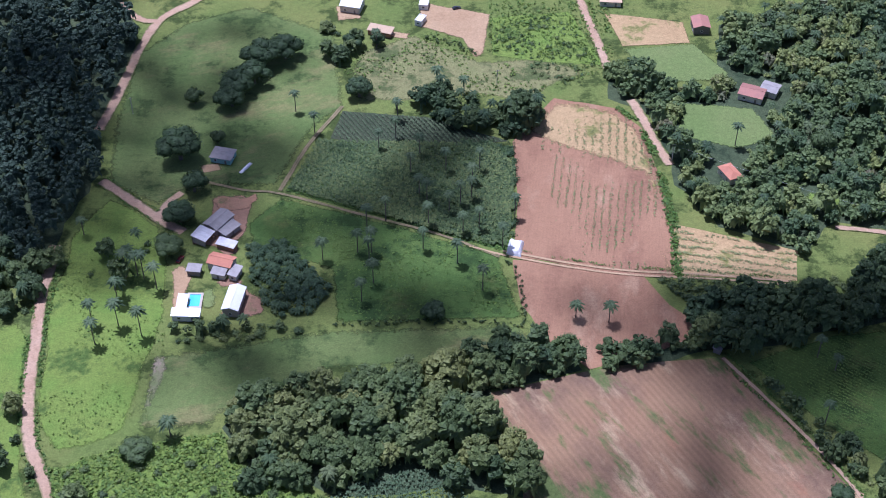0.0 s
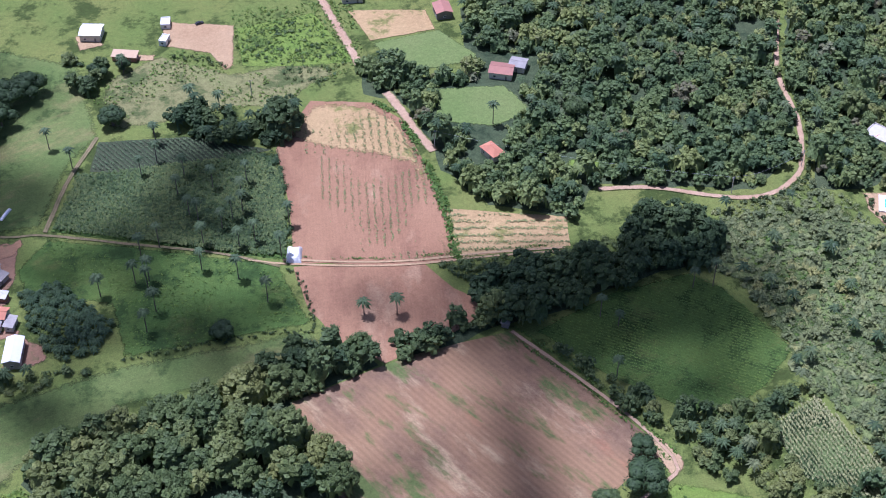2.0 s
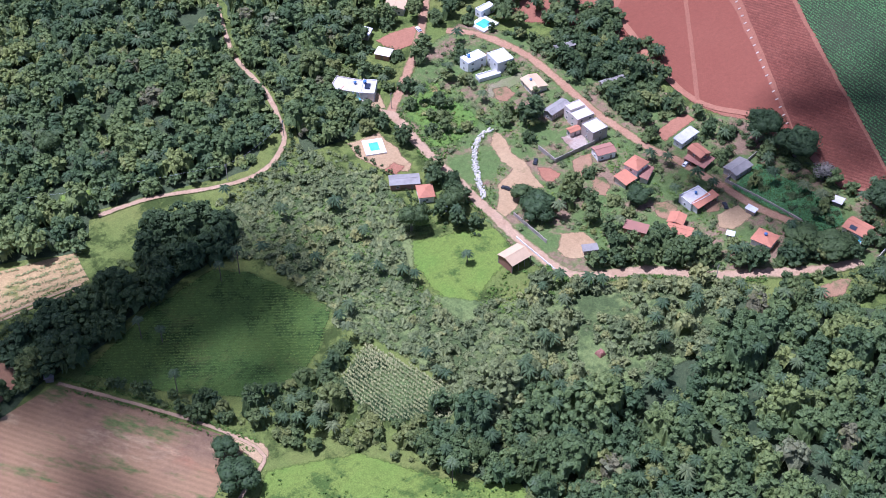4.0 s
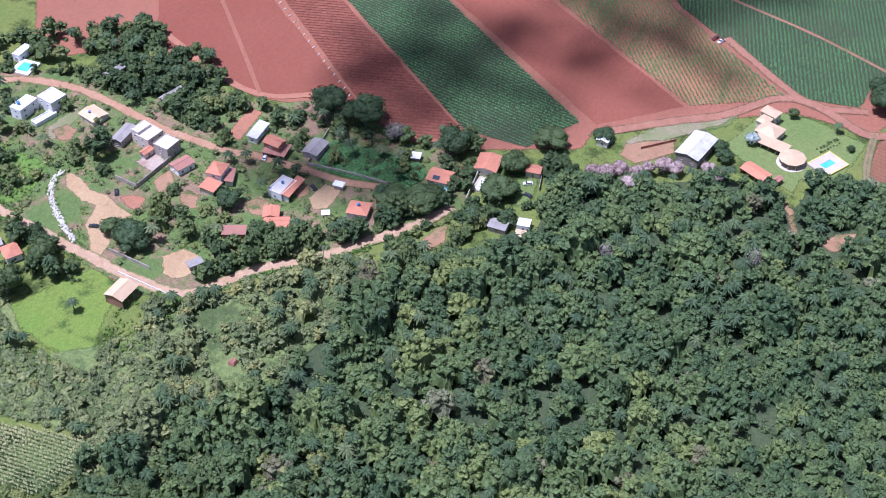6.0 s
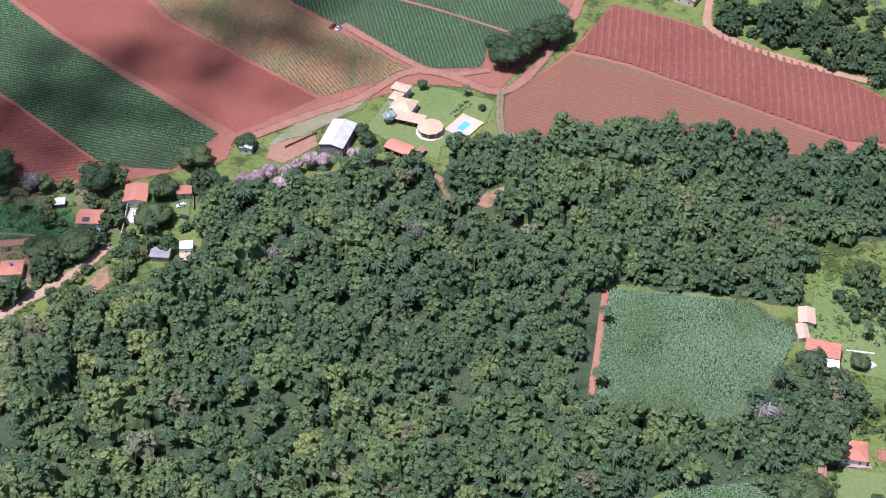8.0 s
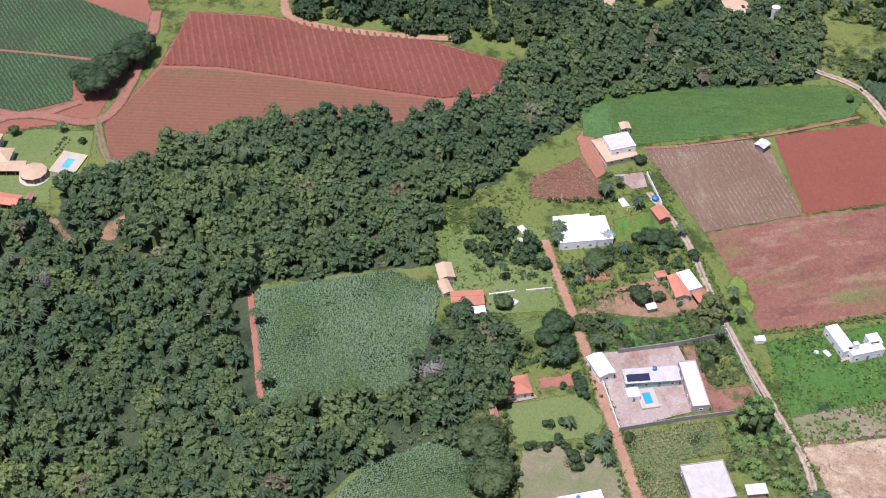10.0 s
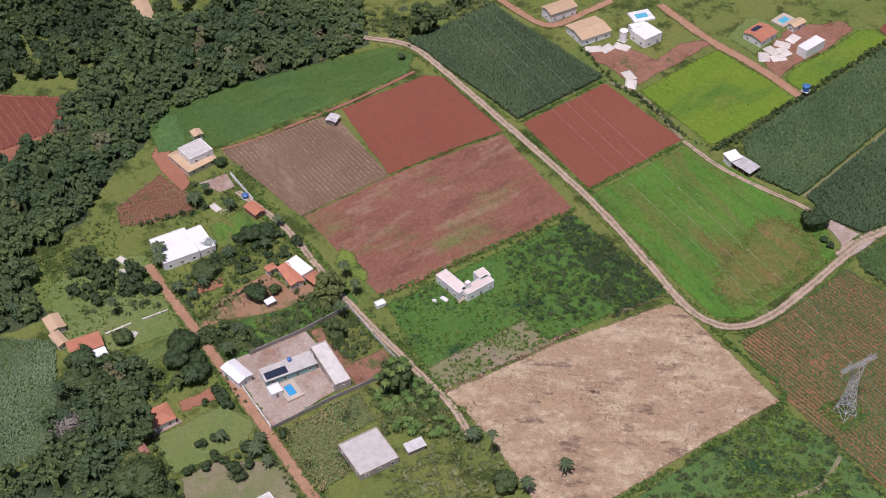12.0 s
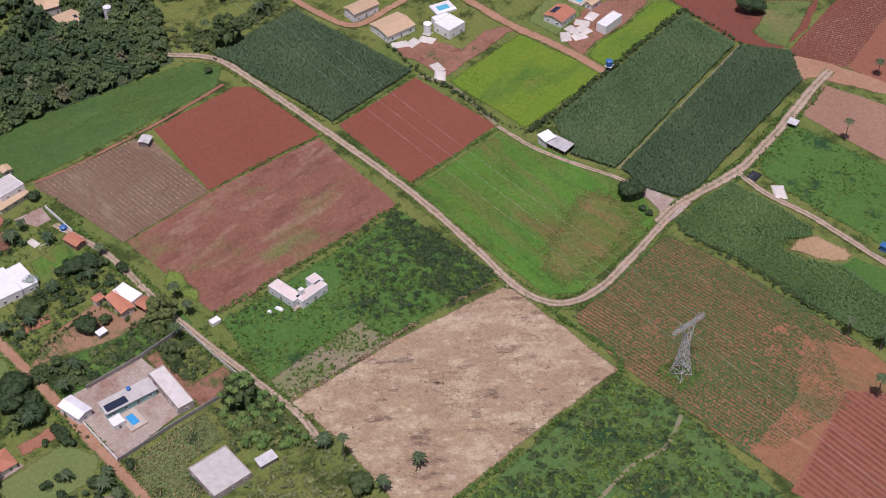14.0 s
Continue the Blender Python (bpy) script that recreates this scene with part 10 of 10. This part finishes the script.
woodland("thicket", [(515.3, -265.0), (481.7, -287.9), (486.7, -341.2), (527.5, -356.0), (582.9, -294.8), (531.8, -272.4)], "rank green growth by the red road", shrubs=0.85, palms=0.04, spacing=3.4, keep=0.8, seed=51, tint=(0.2, 0.8), holes=[[(537.2, -289.1), (530.1, -304.7), (501.5, -336.4), (491.9, -301.8), (514.5, -284.1)]], density=6.0, leaf_size=0.28)
woodland("scrub", [(210.4, -169.1), (207.2, -201.9), (209.2, -236.5), (210.5, -279.1), (189.7, -283.6), (128.8, -279.8), (122.9, -265.9)], "low tangled bushes and weeds", shrubs=1.0, palms=0.0, spacing=2.7, shrub_size=(0.7, 1.8), keep=0.6, seed=52, tint=(0.1, 0.7), density=6.0, leaf_size=0.28)
tufts("grass_clumps", [(210.4, -169.1), (207.2, -201.9), (209.2, -236.5), (210.5, -279.1), (189.7, -283.6), (128.8, -279.8), (122.9, -265.9)], 1.3, 1.1, "lushcrop", "rank yellow-green grass between the bushes", seed=108, patchy=0.35, tint=(0.3, 1.0))
woodland("thicket", [(261.7, -146.9), (263.8, -178.1), (249.8, -182.1), (225.1, -176.7), (217.9, -160.8), (244.1, -131.8)], "rank weeds at the field corner", shrubs=1.0, palms=0.0, spacing=2.6, shrub_size=(0.7, 1.6), seed=53, tint=(0.3, 0.7), leaf="dull", density=6.0, leaf_size=0.28)
woodland("thicket", [(298.2, -163.6), (291.6, -179.0), (263.8, -178.1), (265.1, -169.0), (276.4, -152.8), (288.7, -154.3)], "bananas and bushes by the track", palms=0.5, shrubs=0.5, palm_height=(1.6, 2.8), palm_size=(1.5, 2.2), spacing=2.9, seed=54, tint=(0.1, 0.9), frond="banana", density=6.0, leaf_size=0.28)
woodland("weed_clumps", [(333.3, -241.5), (337.5, -278.3), (281.7, -283.8), (278.5, -256.5), (296.1, -225.6)], "dark bushy weeds in the meadow", shrubs=1.0, palms=0.0, spacing=2.4, shrub_size=(0.7, 1.7), keep=0.6, seed=55, tint=(0.0, 0.3), density=6.0, leaf_size=0.28)
woodland("weed_clumps", [(336.4, -274.2), (318.7, -280.6), (280.5, -282.6), (277.8, -261.8), (288.7, -256.8), (304.5, -263.4), (321.6, -264.6)], "dense dark green weeds at the meadow edge", shrubs=1.0, palms=0.0, spacing=2.0, shrub_size=(0.8, 1.7), keep=0.85, seed=110, tint=(0.0, 0.25), density=6.0, leaf_size=0.28)
woodland("garden_trees", [(380.3, -73.7), (364.7, -83.4), (349.5, -92.7), (323.1, -82.2), (298.7, -81.8), (282.9, -74.4), (286.0, -63.2), (326.2, -71.4), (356.0, -70.1)], "dark trees at the forest edge by the gardens", palms=0.2, shrubs=0.1, spacing=5.0, keep=0.85, radius=(2.6, 4.6), seed=111, tint=(0.0, 0.4))
woodland("weed_clumps", [(333.9, -183.7), (331.8, -209.2), (320.4, -203.3), (323.2, -186.6)], "dark bushy weeds by the unfinished house", shrubs=1.0, palms=0.0, spacing=2.6, shrub_size=(0.7, 1.3), keep=0.6, seed=56, tint=(0.1, 0.5), density=6.0, leaf_size=0.28)
hedge([(337.1, -356.1), (339.3, -381.8), (345.1, -418.2), (353.9, -472.8), (354.2, -483.8)], 2.2, 2.2, "dark hedge between meadow and maize", spacing=1.3, seed=6)
hedge([(429.0, -353.3), (397.2, -350.4), (383.5, -352.3), (352.4, -351.5)], 2.4, 1.6, "weedy strip between the fields", seed=7)
hedge([(354.2, -483.8), (322.3, -482.0), (312.2, -482.4), (295.0, -490.8)], 2.4, 1.4, "dark bushes at the end of the maize", seed=8)
hedge([(338.9, -356.0), (352.4, -351.5), (388.6, -353.3)], 1.5, 0.8, "rough verge of weeds", seed=9)
hedge([(249.2, -357.5), (225.0, -358.8), (195.1, -360.3), (169.3, -361.4)], 3.0, 1.5, "thick edge of tall grass", spacing=1.0, seed=10)
hedge([(477.9, -285.2), (480.3, -300.2), (485.5, -340.2)], 2.0, 1.4, "weedy edge of the maize field", seed=11)
hedge([(32.3, 366.4), (3.3, 368.0), (-39.5, 365.8)], 2.0, 1.2, "hedge along the meadow fence", seed=12)
hedge([(26.2, 404.2), (31.2, 389.5), (32.4, 367.9)], 1.6, 1.2, "bushes at the field edge", seed=13)
hedge([(-8.4, 558.7), (4.7, 553.8), (18.0, 545.7)], 3.0, 1.6, "thick row of cassava bushes", seed=14, tint=(0.3, 0.7))
hedge([(373.7, -155.6), (362.6, -158.8), (342.9, -159.7), (333.2, -160.6)], 2.0, 1.7, "dark hedge and palms along the track", seed=16)
hedge([(364.7, -83.4), (353.7, -78.3), (339.1, -76.8), (323.4, -81.3), (299.0, -80.8), (281.3, -79.9)], 3.0, 1.9, "dark trees along the forest edge", seed=17, spacing=2.2)
hedge([(356.0, -113.7), (340.3, -114.5), (316.1, -116.7)], 2.4, 1.2, "bushes along the dirt lane", seed=18)
hedge([(294.8, -113.9), (279.2, -113.8), (264.2, -113.8)], 2.0, 1.2, "weeds along the dirt lane", seed=19)
ridges("soil_ridges", [(150.4, -335.2), (135.0, -348.2), (110.8, -347.3), (99.2, -295.5), (134.8, -284.5)], 178, 2.4, 1.2, 0.25, "redridge", "shallow ridges of bare red soil", seed=85)
hedge([(214.8, 402.3), (232.8, 400.9), (250.6, 410.6), (257.6, 422.4), (266.4, 446.2), (268.6, 460.0), (272.8, 486.0)], 2.2, 1.7, "dark bushes along the road cutting", seed=306)
hedge([(270.4, 392.8), (271.4, 365.0), (270.1, 339.6), (275.2, 313.6)], 3.0, 1.6, "bushes along the village road", seed=15)

# ---- crops ----
crop_rows("maize_crop", [(-27.0, 292.5), (-4.9, 296.5), (8.5, 287.6), (17.4, 267.4), (-34.4, 267.6), (-36.7, 283.6)], 14, 1.6, 0.8, 0.9, 1.4, "maize", "young maize below the grove", seed=58, tint=(0.4, 0.9))
crop_rows("leaf_crop", [(-52.9, 478.4), (23.9, 475.9), (31.9, 459.2), (27.5, 409.1), (8.3, 415.3), (-33.7, 433.0), (-64.0, 445.4)], 171, 0.9, 0.7, 0.85, 1.3, "tallweed", "lush knee-high leafy crop covering the plot", seed=57, jitter=1.0, sprigs=4, gaps=0.1, tint=(0.3, 1.0))
crop_rows("cane_crop", CANE, 88, 1.0, 0.42, 0.5, 0.9, "cane", "sugar cane in close rows", seed=60, sprigs=3)
crop_rows("cane_crop", CANE2, 93, 1.0, 0.42, 0.5, 0.9, "cane", "sugar cane in close rows", seed=61, sprigs=3)
crop_rows("maize_crop", MAIZE1, 7, 0.8, 0.5, 0.62, 1.8, "maize", "tall maize in rows", seed=62)
crop_rows("maize_crop", MAIZE2, 99, 0.8, 0.5, 0.7, 1.7, "corn", "tall maize in rows", seed=63, tint=(0.0, 0.6))
crop_rows("maize_crop", MAIZE3, 102, 0.8, 0.5, 0.62, 1.9, "maize", "tall maize in rows", seed=64, tint=(0.1, 0.5))
crop_rows("fodder_grass", TALLGRASS, 1, 0.9, 0.55, 0.65, 1.0, "fodder", "tall green fodder grass in a strip", seed=65, jitter=1.0)
crop_rows("maize_crop", RIPE, 98, 1.5, 0.5, 0.5, 1.3, "ripe", "yellowing maize in rows", seed=66)
crop_rows("maize_crop", MILPA, 91, 1.1, 0.6, 0.5, 1.2, "dryripe", "drying maize with weeds", seed=67, gaps=0.3, bare=-0.2, sprigs=2)
crop_rows("low_crop", LOWGREEN, 82, 1.0, 0.5, 0.45, 0.2, "lushcrop", "low green crop in rows", seed=68, tint=(0.4, 0.8), sprigs=2)
crop_rows("low_crop", LOWCROP, 143, 1.5, 0.5, 0.42, 0.18, "lushcrop", "low dark green crop in rows", seed=69)
crop_rows("potato_crop", GREEN1, 83, 1.9, 0.5, 0.62, 0.5, "potato", "potato plants in rows", seed=70, jitter=0.12, sprigs=2)
crop_rows("potato_crop", GREEN3, 21, 1.9, 0.5, 0.62, 0.5, "potato", "potato plants in rows", seed=71, jitter=0.12, sprigs=2)
crop_rows("young_crop", GREEN2, 39, 1.9, 0.6, 0.55, 0.35, "potato", "young sparse crop in rows", seed=72, gaps=0.08, jitter=0.12, sprigs=3)
crop_rows("young_crop", [(-44.1, 499.6), (-5.9, 495.2), (29.0, 478.7), (-20.6, 472.6), (-46.9, 481.1)], 121, 1.9, 0.45, 0.5, 0.6, "maize", "young maize in rows", seed=73, tint=(0.6, 1.0), jitter=0.12)
crop_rows("seedlings", [(48.0, 470.0), (70.0, 466.0), (93.6, 455.5), (95.3, 425.5), (93.3, 393.5), (68.7, 397.1), (44.0, 404.1)], 82, 3.1, 0.35, 0.38, 0.08, "seedling", "rows of young green plants on bare soil", seed=74, bare=0.0, gaps=0.4, jitter=0.26, sprigs=4)
crop_rows("seedlings", [(51.7, 509.7), (79.7, 501.6), (89.2, 487.2), (93.6, 455.5), (43.2, 473.4), (43.1, 485.7)], 84, 3.6, 0.3, 0.45, 0.1, "seedling", "rows of young green plants on pale soil", seed=75, bare=-0.05, gaps=0.5, jitter=0.3, sprigs=4)
crop_rows("seedlings", STRIP, 168, 4.2, 0.3, 0.5, 0.12, "seedling", "green furrows on pale soil", seed=76, gaps=0.35, bare=-0.2, jitter=0.3, sprigs=4)
crop_rows("sparse_crop", PYLON_FIELD, 5, 1.6, 0.36, 0.72, 0.26, "sparse", "sparse green rows on red soil", seed=78, gaps=0.02, bare=-0.55, jitter=0.12, sprigs=2, holes=[[(151.5, -361.1), (178.0, -345.0), (160.0, -318.0), (156.0, -286.0), (128.0, -282.0), (128.0, -362.0)]])
crop_rows("sparse_crop", [(178.0, -355.0), (186.0, -340.0), (170.0, -312.0), (164.0, -288.0), (150.0, -294.0), (145.0, -330.0)], 5, 1.5, 0.5, 0.5, 0.2, "sparse", "thin failing rows on bare red soil", seed=178, gaps=0.25, bare=-0.08, jitter=0.12, sprigs=2)
crop_rows("grass_crop", SOWN, 177, 1.4, 0.7, 0.5, 0.2, "lushcrop", "sown grass in bright rows", seed=79, gaps=0.2, bare=0.02, jitter=0.8, sprigs=2, tint=(0.5, 1.0))
crop_rows("dry_stalks", STALKS, 3, 2.0, 0.3, 0.36, 0.12, "drystalk", "pale cut stalks in rows", seed=80, gaps=0.35, sprigs=2, jitter=0.16, bare=-0.25, tint=(0.2, 0.85))
crop_rows("dry_stalks", STALK2, 27, 1.8, 0.45, 0.42, 0.15, "drystalk", "pale stalk rows on brown soil", seed=81, gaps=0.2, sprigs=2)
crop_rows("withered_maize", DRYPLOT, 67, 1.0, 0.55, 0.45, 0.7, "drystalk", "withered brown maize in close rows", seed=82, gaps=0.3, sprigs=2, tint=(0.0, 0.6))
ridges("soil_ridges", RIDGED, 2, 3.6, 1.8, 0.45, "redridge", "straight red soil ridges", seed=83)
ridges("soil_ridges", DARKRED, 110, 2.2, 1.3, 0.4, "redridge", "long low ridges of red soil", seed=84)

# ---- rough grass and weeds ----
tufts("grass_clumps", [(-162.0, 396.9), (-115.7, 416.6), (-102.2, 353.8), (-108.7, 315.7), (-134.0, 303.2), (-148.0, 331.7)], 1.6, 0.55, "lushcrop", "rough green clumps of meadow grass", seed=90, patchy=0.45, tint=(0.5, 1.0))
tufts("grass_clumps", [(-67.2, 441.1), (-33.6, 430.1), (24.0, 405.8), (32.4, 369.4), (-39.6, 366.7), (-76.0, 409.7)], 1.4, 0.55, "lushcrop", "rough dark green meadow clumps with weeds", seed=91, patchy=0.4, tint=(0.3, 0.9))
tufts("grass_clumps", [(-50.0, 562.8), (59.4, 562.2), (78.7, 533.9), (45.7, 511.9), (-11.1, 507.9), (-42.1, 512.4)], 1.8, 0.9, "lushcrop", "rough slope grass and weeds", seed=92, patchy=0.5, tint=(0.4, 1.0))
woodland("weed_bank", [(21.5, 560.4), (45.2, 580.0), (63.4, 570.1), (73.5, 535.8), (63.6, 518.5), (45.7, 524.3), (36.5, 543.2)], "rank bushy weeds beside the dirt road", palms=0.0, shrubs=1.0, shrub_size=(0.6, 1.5), spacing=2.6, keep=0.6, seed=140, tint=(0.3, 0.9), leaf="tallweed", density=5.0, leaf_size=0.28)
tufts("grass_clumps", [(24.7, 592.4), (84.0, 592.0), (81.8, 538.4), (23.3, 543.4)], 1.7, 1.1, "lushcrop", "weedy green plot of rank growth", seed=93, patchy=0.3, tint=(0.3, 1.0))
tufts("grass_clumps", [(293.5, 396.5), (329.6, 376.2), (332.8, 357.0), (293.4, 334.8), (294.7, 374.1)], 1.6, 1.0, "lushcrop", "green weeds on the village slope", seed=94, patchy=0.4)
tufts("grass_clumps", [(140.0, 268.3), (187.6, 225.4), (207.3, 206.8), (190.8, 189.0), (120.5, 249.9)], 1.8, 0.7, "lushcrop", "short bright grass of the clearing", seed=95, patchy=0.5)
tufts("grass_clumps", [(257.3, 328.5), (273.9, 291.9), (291.0, 264.3), (261.4, 265.2), (232.5, 298.4)], 1.7, 1.0, "lushcrop", "yellow-green weeds of the clearing", seed=96, patchy=0.2, keep=0.85, tint=(0.4, 1.0))
woodland("thicket", [(250.0, 330.0), (266.0, 324.0), (286.0, 312.0), (279.0, 296.0), (262.0, 290.0), (242.0, 282.0), (240.0, 304.0)], "scattered shrubs in the rough clearing", shrubs=0.93, palms=0.0, spacing=4.6, keep=0.38, radius=(1.8, 2.8), shrub_size=(0.6, 1.5), seed=304, tint=(0.2, 0.9), leaf="dull", density=5.0, leaf_size=0.28)
tufts("grass_clumps", [(297.0, -180.5), (297.2, -204.4), (297.5, -226.7), (283.2, -228.8), (282.1, -179.5)], 1.4, 0.9, "lushcrop", "green weeds on worn ground", seed=107, patchy=0.5)
tufts("grass_clumps", MEADOW, 1.5, 1.0, "lushcrop", "lush tall weeds in the meadow", seed=97, patchy=0.35)
tufts("grass_clumps", [(390.2, -354.8), (396.4, -408.8), (344.4, -415.6), (338.9, -356.0)], 1.7, 0.7, "lushcrop", "yellow-green clumps of meadow grass", seed=98, patchy=0.8, keep=0.15, tint=(0.6, 1.0))
tufts("dry_clumps", DRY, 1.5, 0.55, "drystalk", "pale brown clumps of dry grass", seed=99, patchy=0.6, keep=0.4, tint=(0.3, 1.0))
tufts("grass_clumps", [(264.8, -427.0), (263.6, -449.7), (217.2, -455.9), (183.5, -407.2), (249.1, -409.2)], 1.7, 0.9, "lushcrop", "green weeds of the trackside meadow", seed=100, patchy=0.4)
tufts("grass_clumps", [(428.6, -75.5), (444.1, -128.9), (438.0, -178.4), (339.0, -173.2), (270.2, -118.9), (286.0, -63.2)], 1.7, 0.8, "lushcrop", "garden weeds and tufts", seed=102, patchy=0.3, tint=(0.0, 0.9))
tufts("grass_clumps", [(208.4, 402.8), (266.1, 355.6), (271.1, 298.6), (218.9, 292.2), (207.7, 321.1)], 1.8, 1.0, "lushcrop", "rough grass between the scrub", seed=103, patchy=0.35)


tufts("grass_clumps", [(298.7, 398.0), (341.3, 425.8), (366.2, 430.5), (372.0, 380.0), (366.0, 320.0), (374.0, 235.0), (350.3, 229.8), (300.1, 270.5), (292.0, 300.4)], 1.9, 0.9, "lushcrop", "tall grass and weeds between the village gardens", seed=112, patchy=0.45, tint=(0.4, 1.0), holes=BARE)

# ---- weeds along roads and field edges ----
verge([(471.8, -286.9), (449.0, -288.3), (399.4, -289.6), (341.4, -290.2), (294.6, -286.1), (273.6, -283.3), (258.7, -284.9), (250.1, -291.6), (247.3, -306.2), (251.0, -330.4), (256.9, -357.6)], (3.2, -3.2), 1.6, 0.7, "green weeds along the farm road", seed=201)
verge([(257.8, -365.2), (257.3, -405.9), (261.4, -430.7), (266.2, -453.1), (273.0, -481.2)], (3.6, -3.6), 2.4, 0.9, "rank weeds along the farm road", seed=203)
verge([(277.8, -283.2), (282.2, -228.0), (280.6, -229.4), (282.1, -181.0)], (0.0,), 2.0, 0.7, "pale dry grass along the fallow field", mat="drystalk", seed=205)
verge([(274.0, -283.6), (240.0, -284.5), (212.4, -282.2), (209.8, -240.0), (208.8, -193.8)], (-0.5,), 2.4, 0.9, "dark green weeds at the fallow field's edge", seed=206, tint=(0.0, 0.4))
verge([(345.0, -292.5), (348.5, -349.3)], (0.0,), 2.0, 0.8, "weeds between red soil and green crop", seed=207)
verge([(398.6, -228.0), (399.4, -258.0), (397.5, -285.0)], (0.0,), 1.6, 0.6, "green weeds between the red fields", seed=208)
verge([(336.8, -186.0), (337.0, -240.0), (338.0, -281.0)], (0.0,), 2.6, 0.9, "green weeds between fallow and meadow", seed=209)
verge([(399.5, -295.0), (404.0, -347.5)], (0.0,), 1.8, 0.8, "green weeds along the maize", seed=210, tint=(0.0, 0.4))
verge([(260.5, -177.2), (302.4, -177.0), (339.5, -174.0), (366.2, -173.7), (394.7, -173.3), (424.1, -167.2)], (3.0, -3.0), 2.2, 0.8, "weeds along the farm track", seed=211)
verge([(402.4, -116.9), (357.5, -117.6), (323.7, -117.6), (263.6, -117.6)], (2.9, -2.9), 1.5, 0.7, "weeds along the dirt lane", seed=213)
verge([(451.5, -230.0), (455.0, -176.0), (468.0, -150.0)], (0.0,), 2.0, 0.8, "weeds at the green field's edge", seed=215)
verge([(25.5, 409.6), (55.5, 401.7), (77.7, 398.0), (105.4, 396.2), (137.8, 392.5)], (0.0,), 1.4, 0.6, "green weeds along the field track", seed=216)
verge([(105.1, 349.6), (126.7, 315.5), (144.6, 278.7)], (2.4, -2.0), 1.6, 0.7, "weeds beside the worn field track", seed=217)
verge([(-143.6, 450.7), (-128.3, 437.8), (-104.5, 418.3)], (2.8, -2.8), 1.4, 0.6, "grass along the farm lane", seed=219)
verge([(-154.2, 396.9), (-151.5, 359.9), (-143.5, 310.8), (-126.4, 274.7)], (3.0, -3.0), 2.0, 0.8, "bushy weeds along the dirt road", seed=221)
verge([(95.0, 393.0), (97.0, 425.0), (95.5, 456.0), (91.0, 489.0), (81.0, 504.0)], (1.5,), 4.0, 1.0, "green weeds between the ploughed field and the road", seed=223)
verge([(-65.1, 443.7), (-33.7, 431.4), (8.3, 414.0), (27.5, 406.5)], (1.6,), 1.6, 0.8, "tall grass along the field path", seed=224)
verge([(287.5, 293.3), (291.0, 270.7), (314.3, 256.0), (329.9, 239.9), (348.3, 226.5), (367.1, 213.2)], (-3.6,), 3.0, 1.0, "green weeds below the village road", seed=225)
verge([(298.4, 400.6), (295.4, 378.8), (292.8, 360.2), (289.2, 319.3)], (3.2, -3.2), 2.0, 0.8, "weeds along the village road", seed=226)


# ---- unseen broken clouds high above, placed to shade chosen parts of the land ----
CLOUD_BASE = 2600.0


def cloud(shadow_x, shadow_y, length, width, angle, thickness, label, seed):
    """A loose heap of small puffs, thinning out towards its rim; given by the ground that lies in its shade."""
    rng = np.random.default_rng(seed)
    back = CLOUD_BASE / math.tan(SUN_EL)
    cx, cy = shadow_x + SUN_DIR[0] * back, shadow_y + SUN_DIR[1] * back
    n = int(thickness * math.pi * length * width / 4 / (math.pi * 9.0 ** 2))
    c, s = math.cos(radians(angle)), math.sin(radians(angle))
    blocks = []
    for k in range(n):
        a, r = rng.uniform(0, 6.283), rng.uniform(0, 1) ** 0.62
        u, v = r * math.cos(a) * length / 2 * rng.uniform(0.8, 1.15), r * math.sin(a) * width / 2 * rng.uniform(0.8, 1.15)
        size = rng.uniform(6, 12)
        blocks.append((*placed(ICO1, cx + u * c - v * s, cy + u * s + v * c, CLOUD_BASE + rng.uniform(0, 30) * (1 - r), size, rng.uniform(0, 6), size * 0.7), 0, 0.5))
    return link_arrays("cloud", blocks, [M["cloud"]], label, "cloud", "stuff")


C1, C2, C3 = "unseen cumulus cloud placed to shade the land", "unseen thin cloud placed for light shade", "small unseen cloud placed to shade the ground"
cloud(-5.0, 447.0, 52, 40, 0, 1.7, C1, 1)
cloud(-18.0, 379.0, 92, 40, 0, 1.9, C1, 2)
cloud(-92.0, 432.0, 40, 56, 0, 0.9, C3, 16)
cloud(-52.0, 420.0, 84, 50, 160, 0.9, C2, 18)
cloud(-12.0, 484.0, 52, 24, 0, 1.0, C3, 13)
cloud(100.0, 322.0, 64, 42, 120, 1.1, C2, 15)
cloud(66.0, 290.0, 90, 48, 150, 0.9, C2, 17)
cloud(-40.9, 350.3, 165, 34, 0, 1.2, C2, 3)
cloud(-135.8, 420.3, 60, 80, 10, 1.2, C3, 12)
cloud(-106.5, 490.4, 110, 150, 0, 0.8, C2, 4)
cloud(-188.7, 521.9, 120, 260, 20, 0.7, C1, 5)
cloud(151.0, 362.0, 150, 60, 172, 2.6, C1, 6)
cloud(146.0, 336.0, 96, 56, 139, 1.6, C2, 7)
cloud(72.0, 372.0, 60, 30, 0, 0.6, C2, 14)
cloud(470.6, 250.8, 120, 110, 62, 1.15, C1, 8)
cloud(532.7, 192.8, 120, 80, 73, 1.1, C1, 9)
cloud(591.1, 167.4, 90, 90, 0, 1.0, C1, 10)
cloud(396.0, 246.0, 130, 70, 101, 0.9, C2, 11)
# extra cloud, added to darken the pasture round its tree group
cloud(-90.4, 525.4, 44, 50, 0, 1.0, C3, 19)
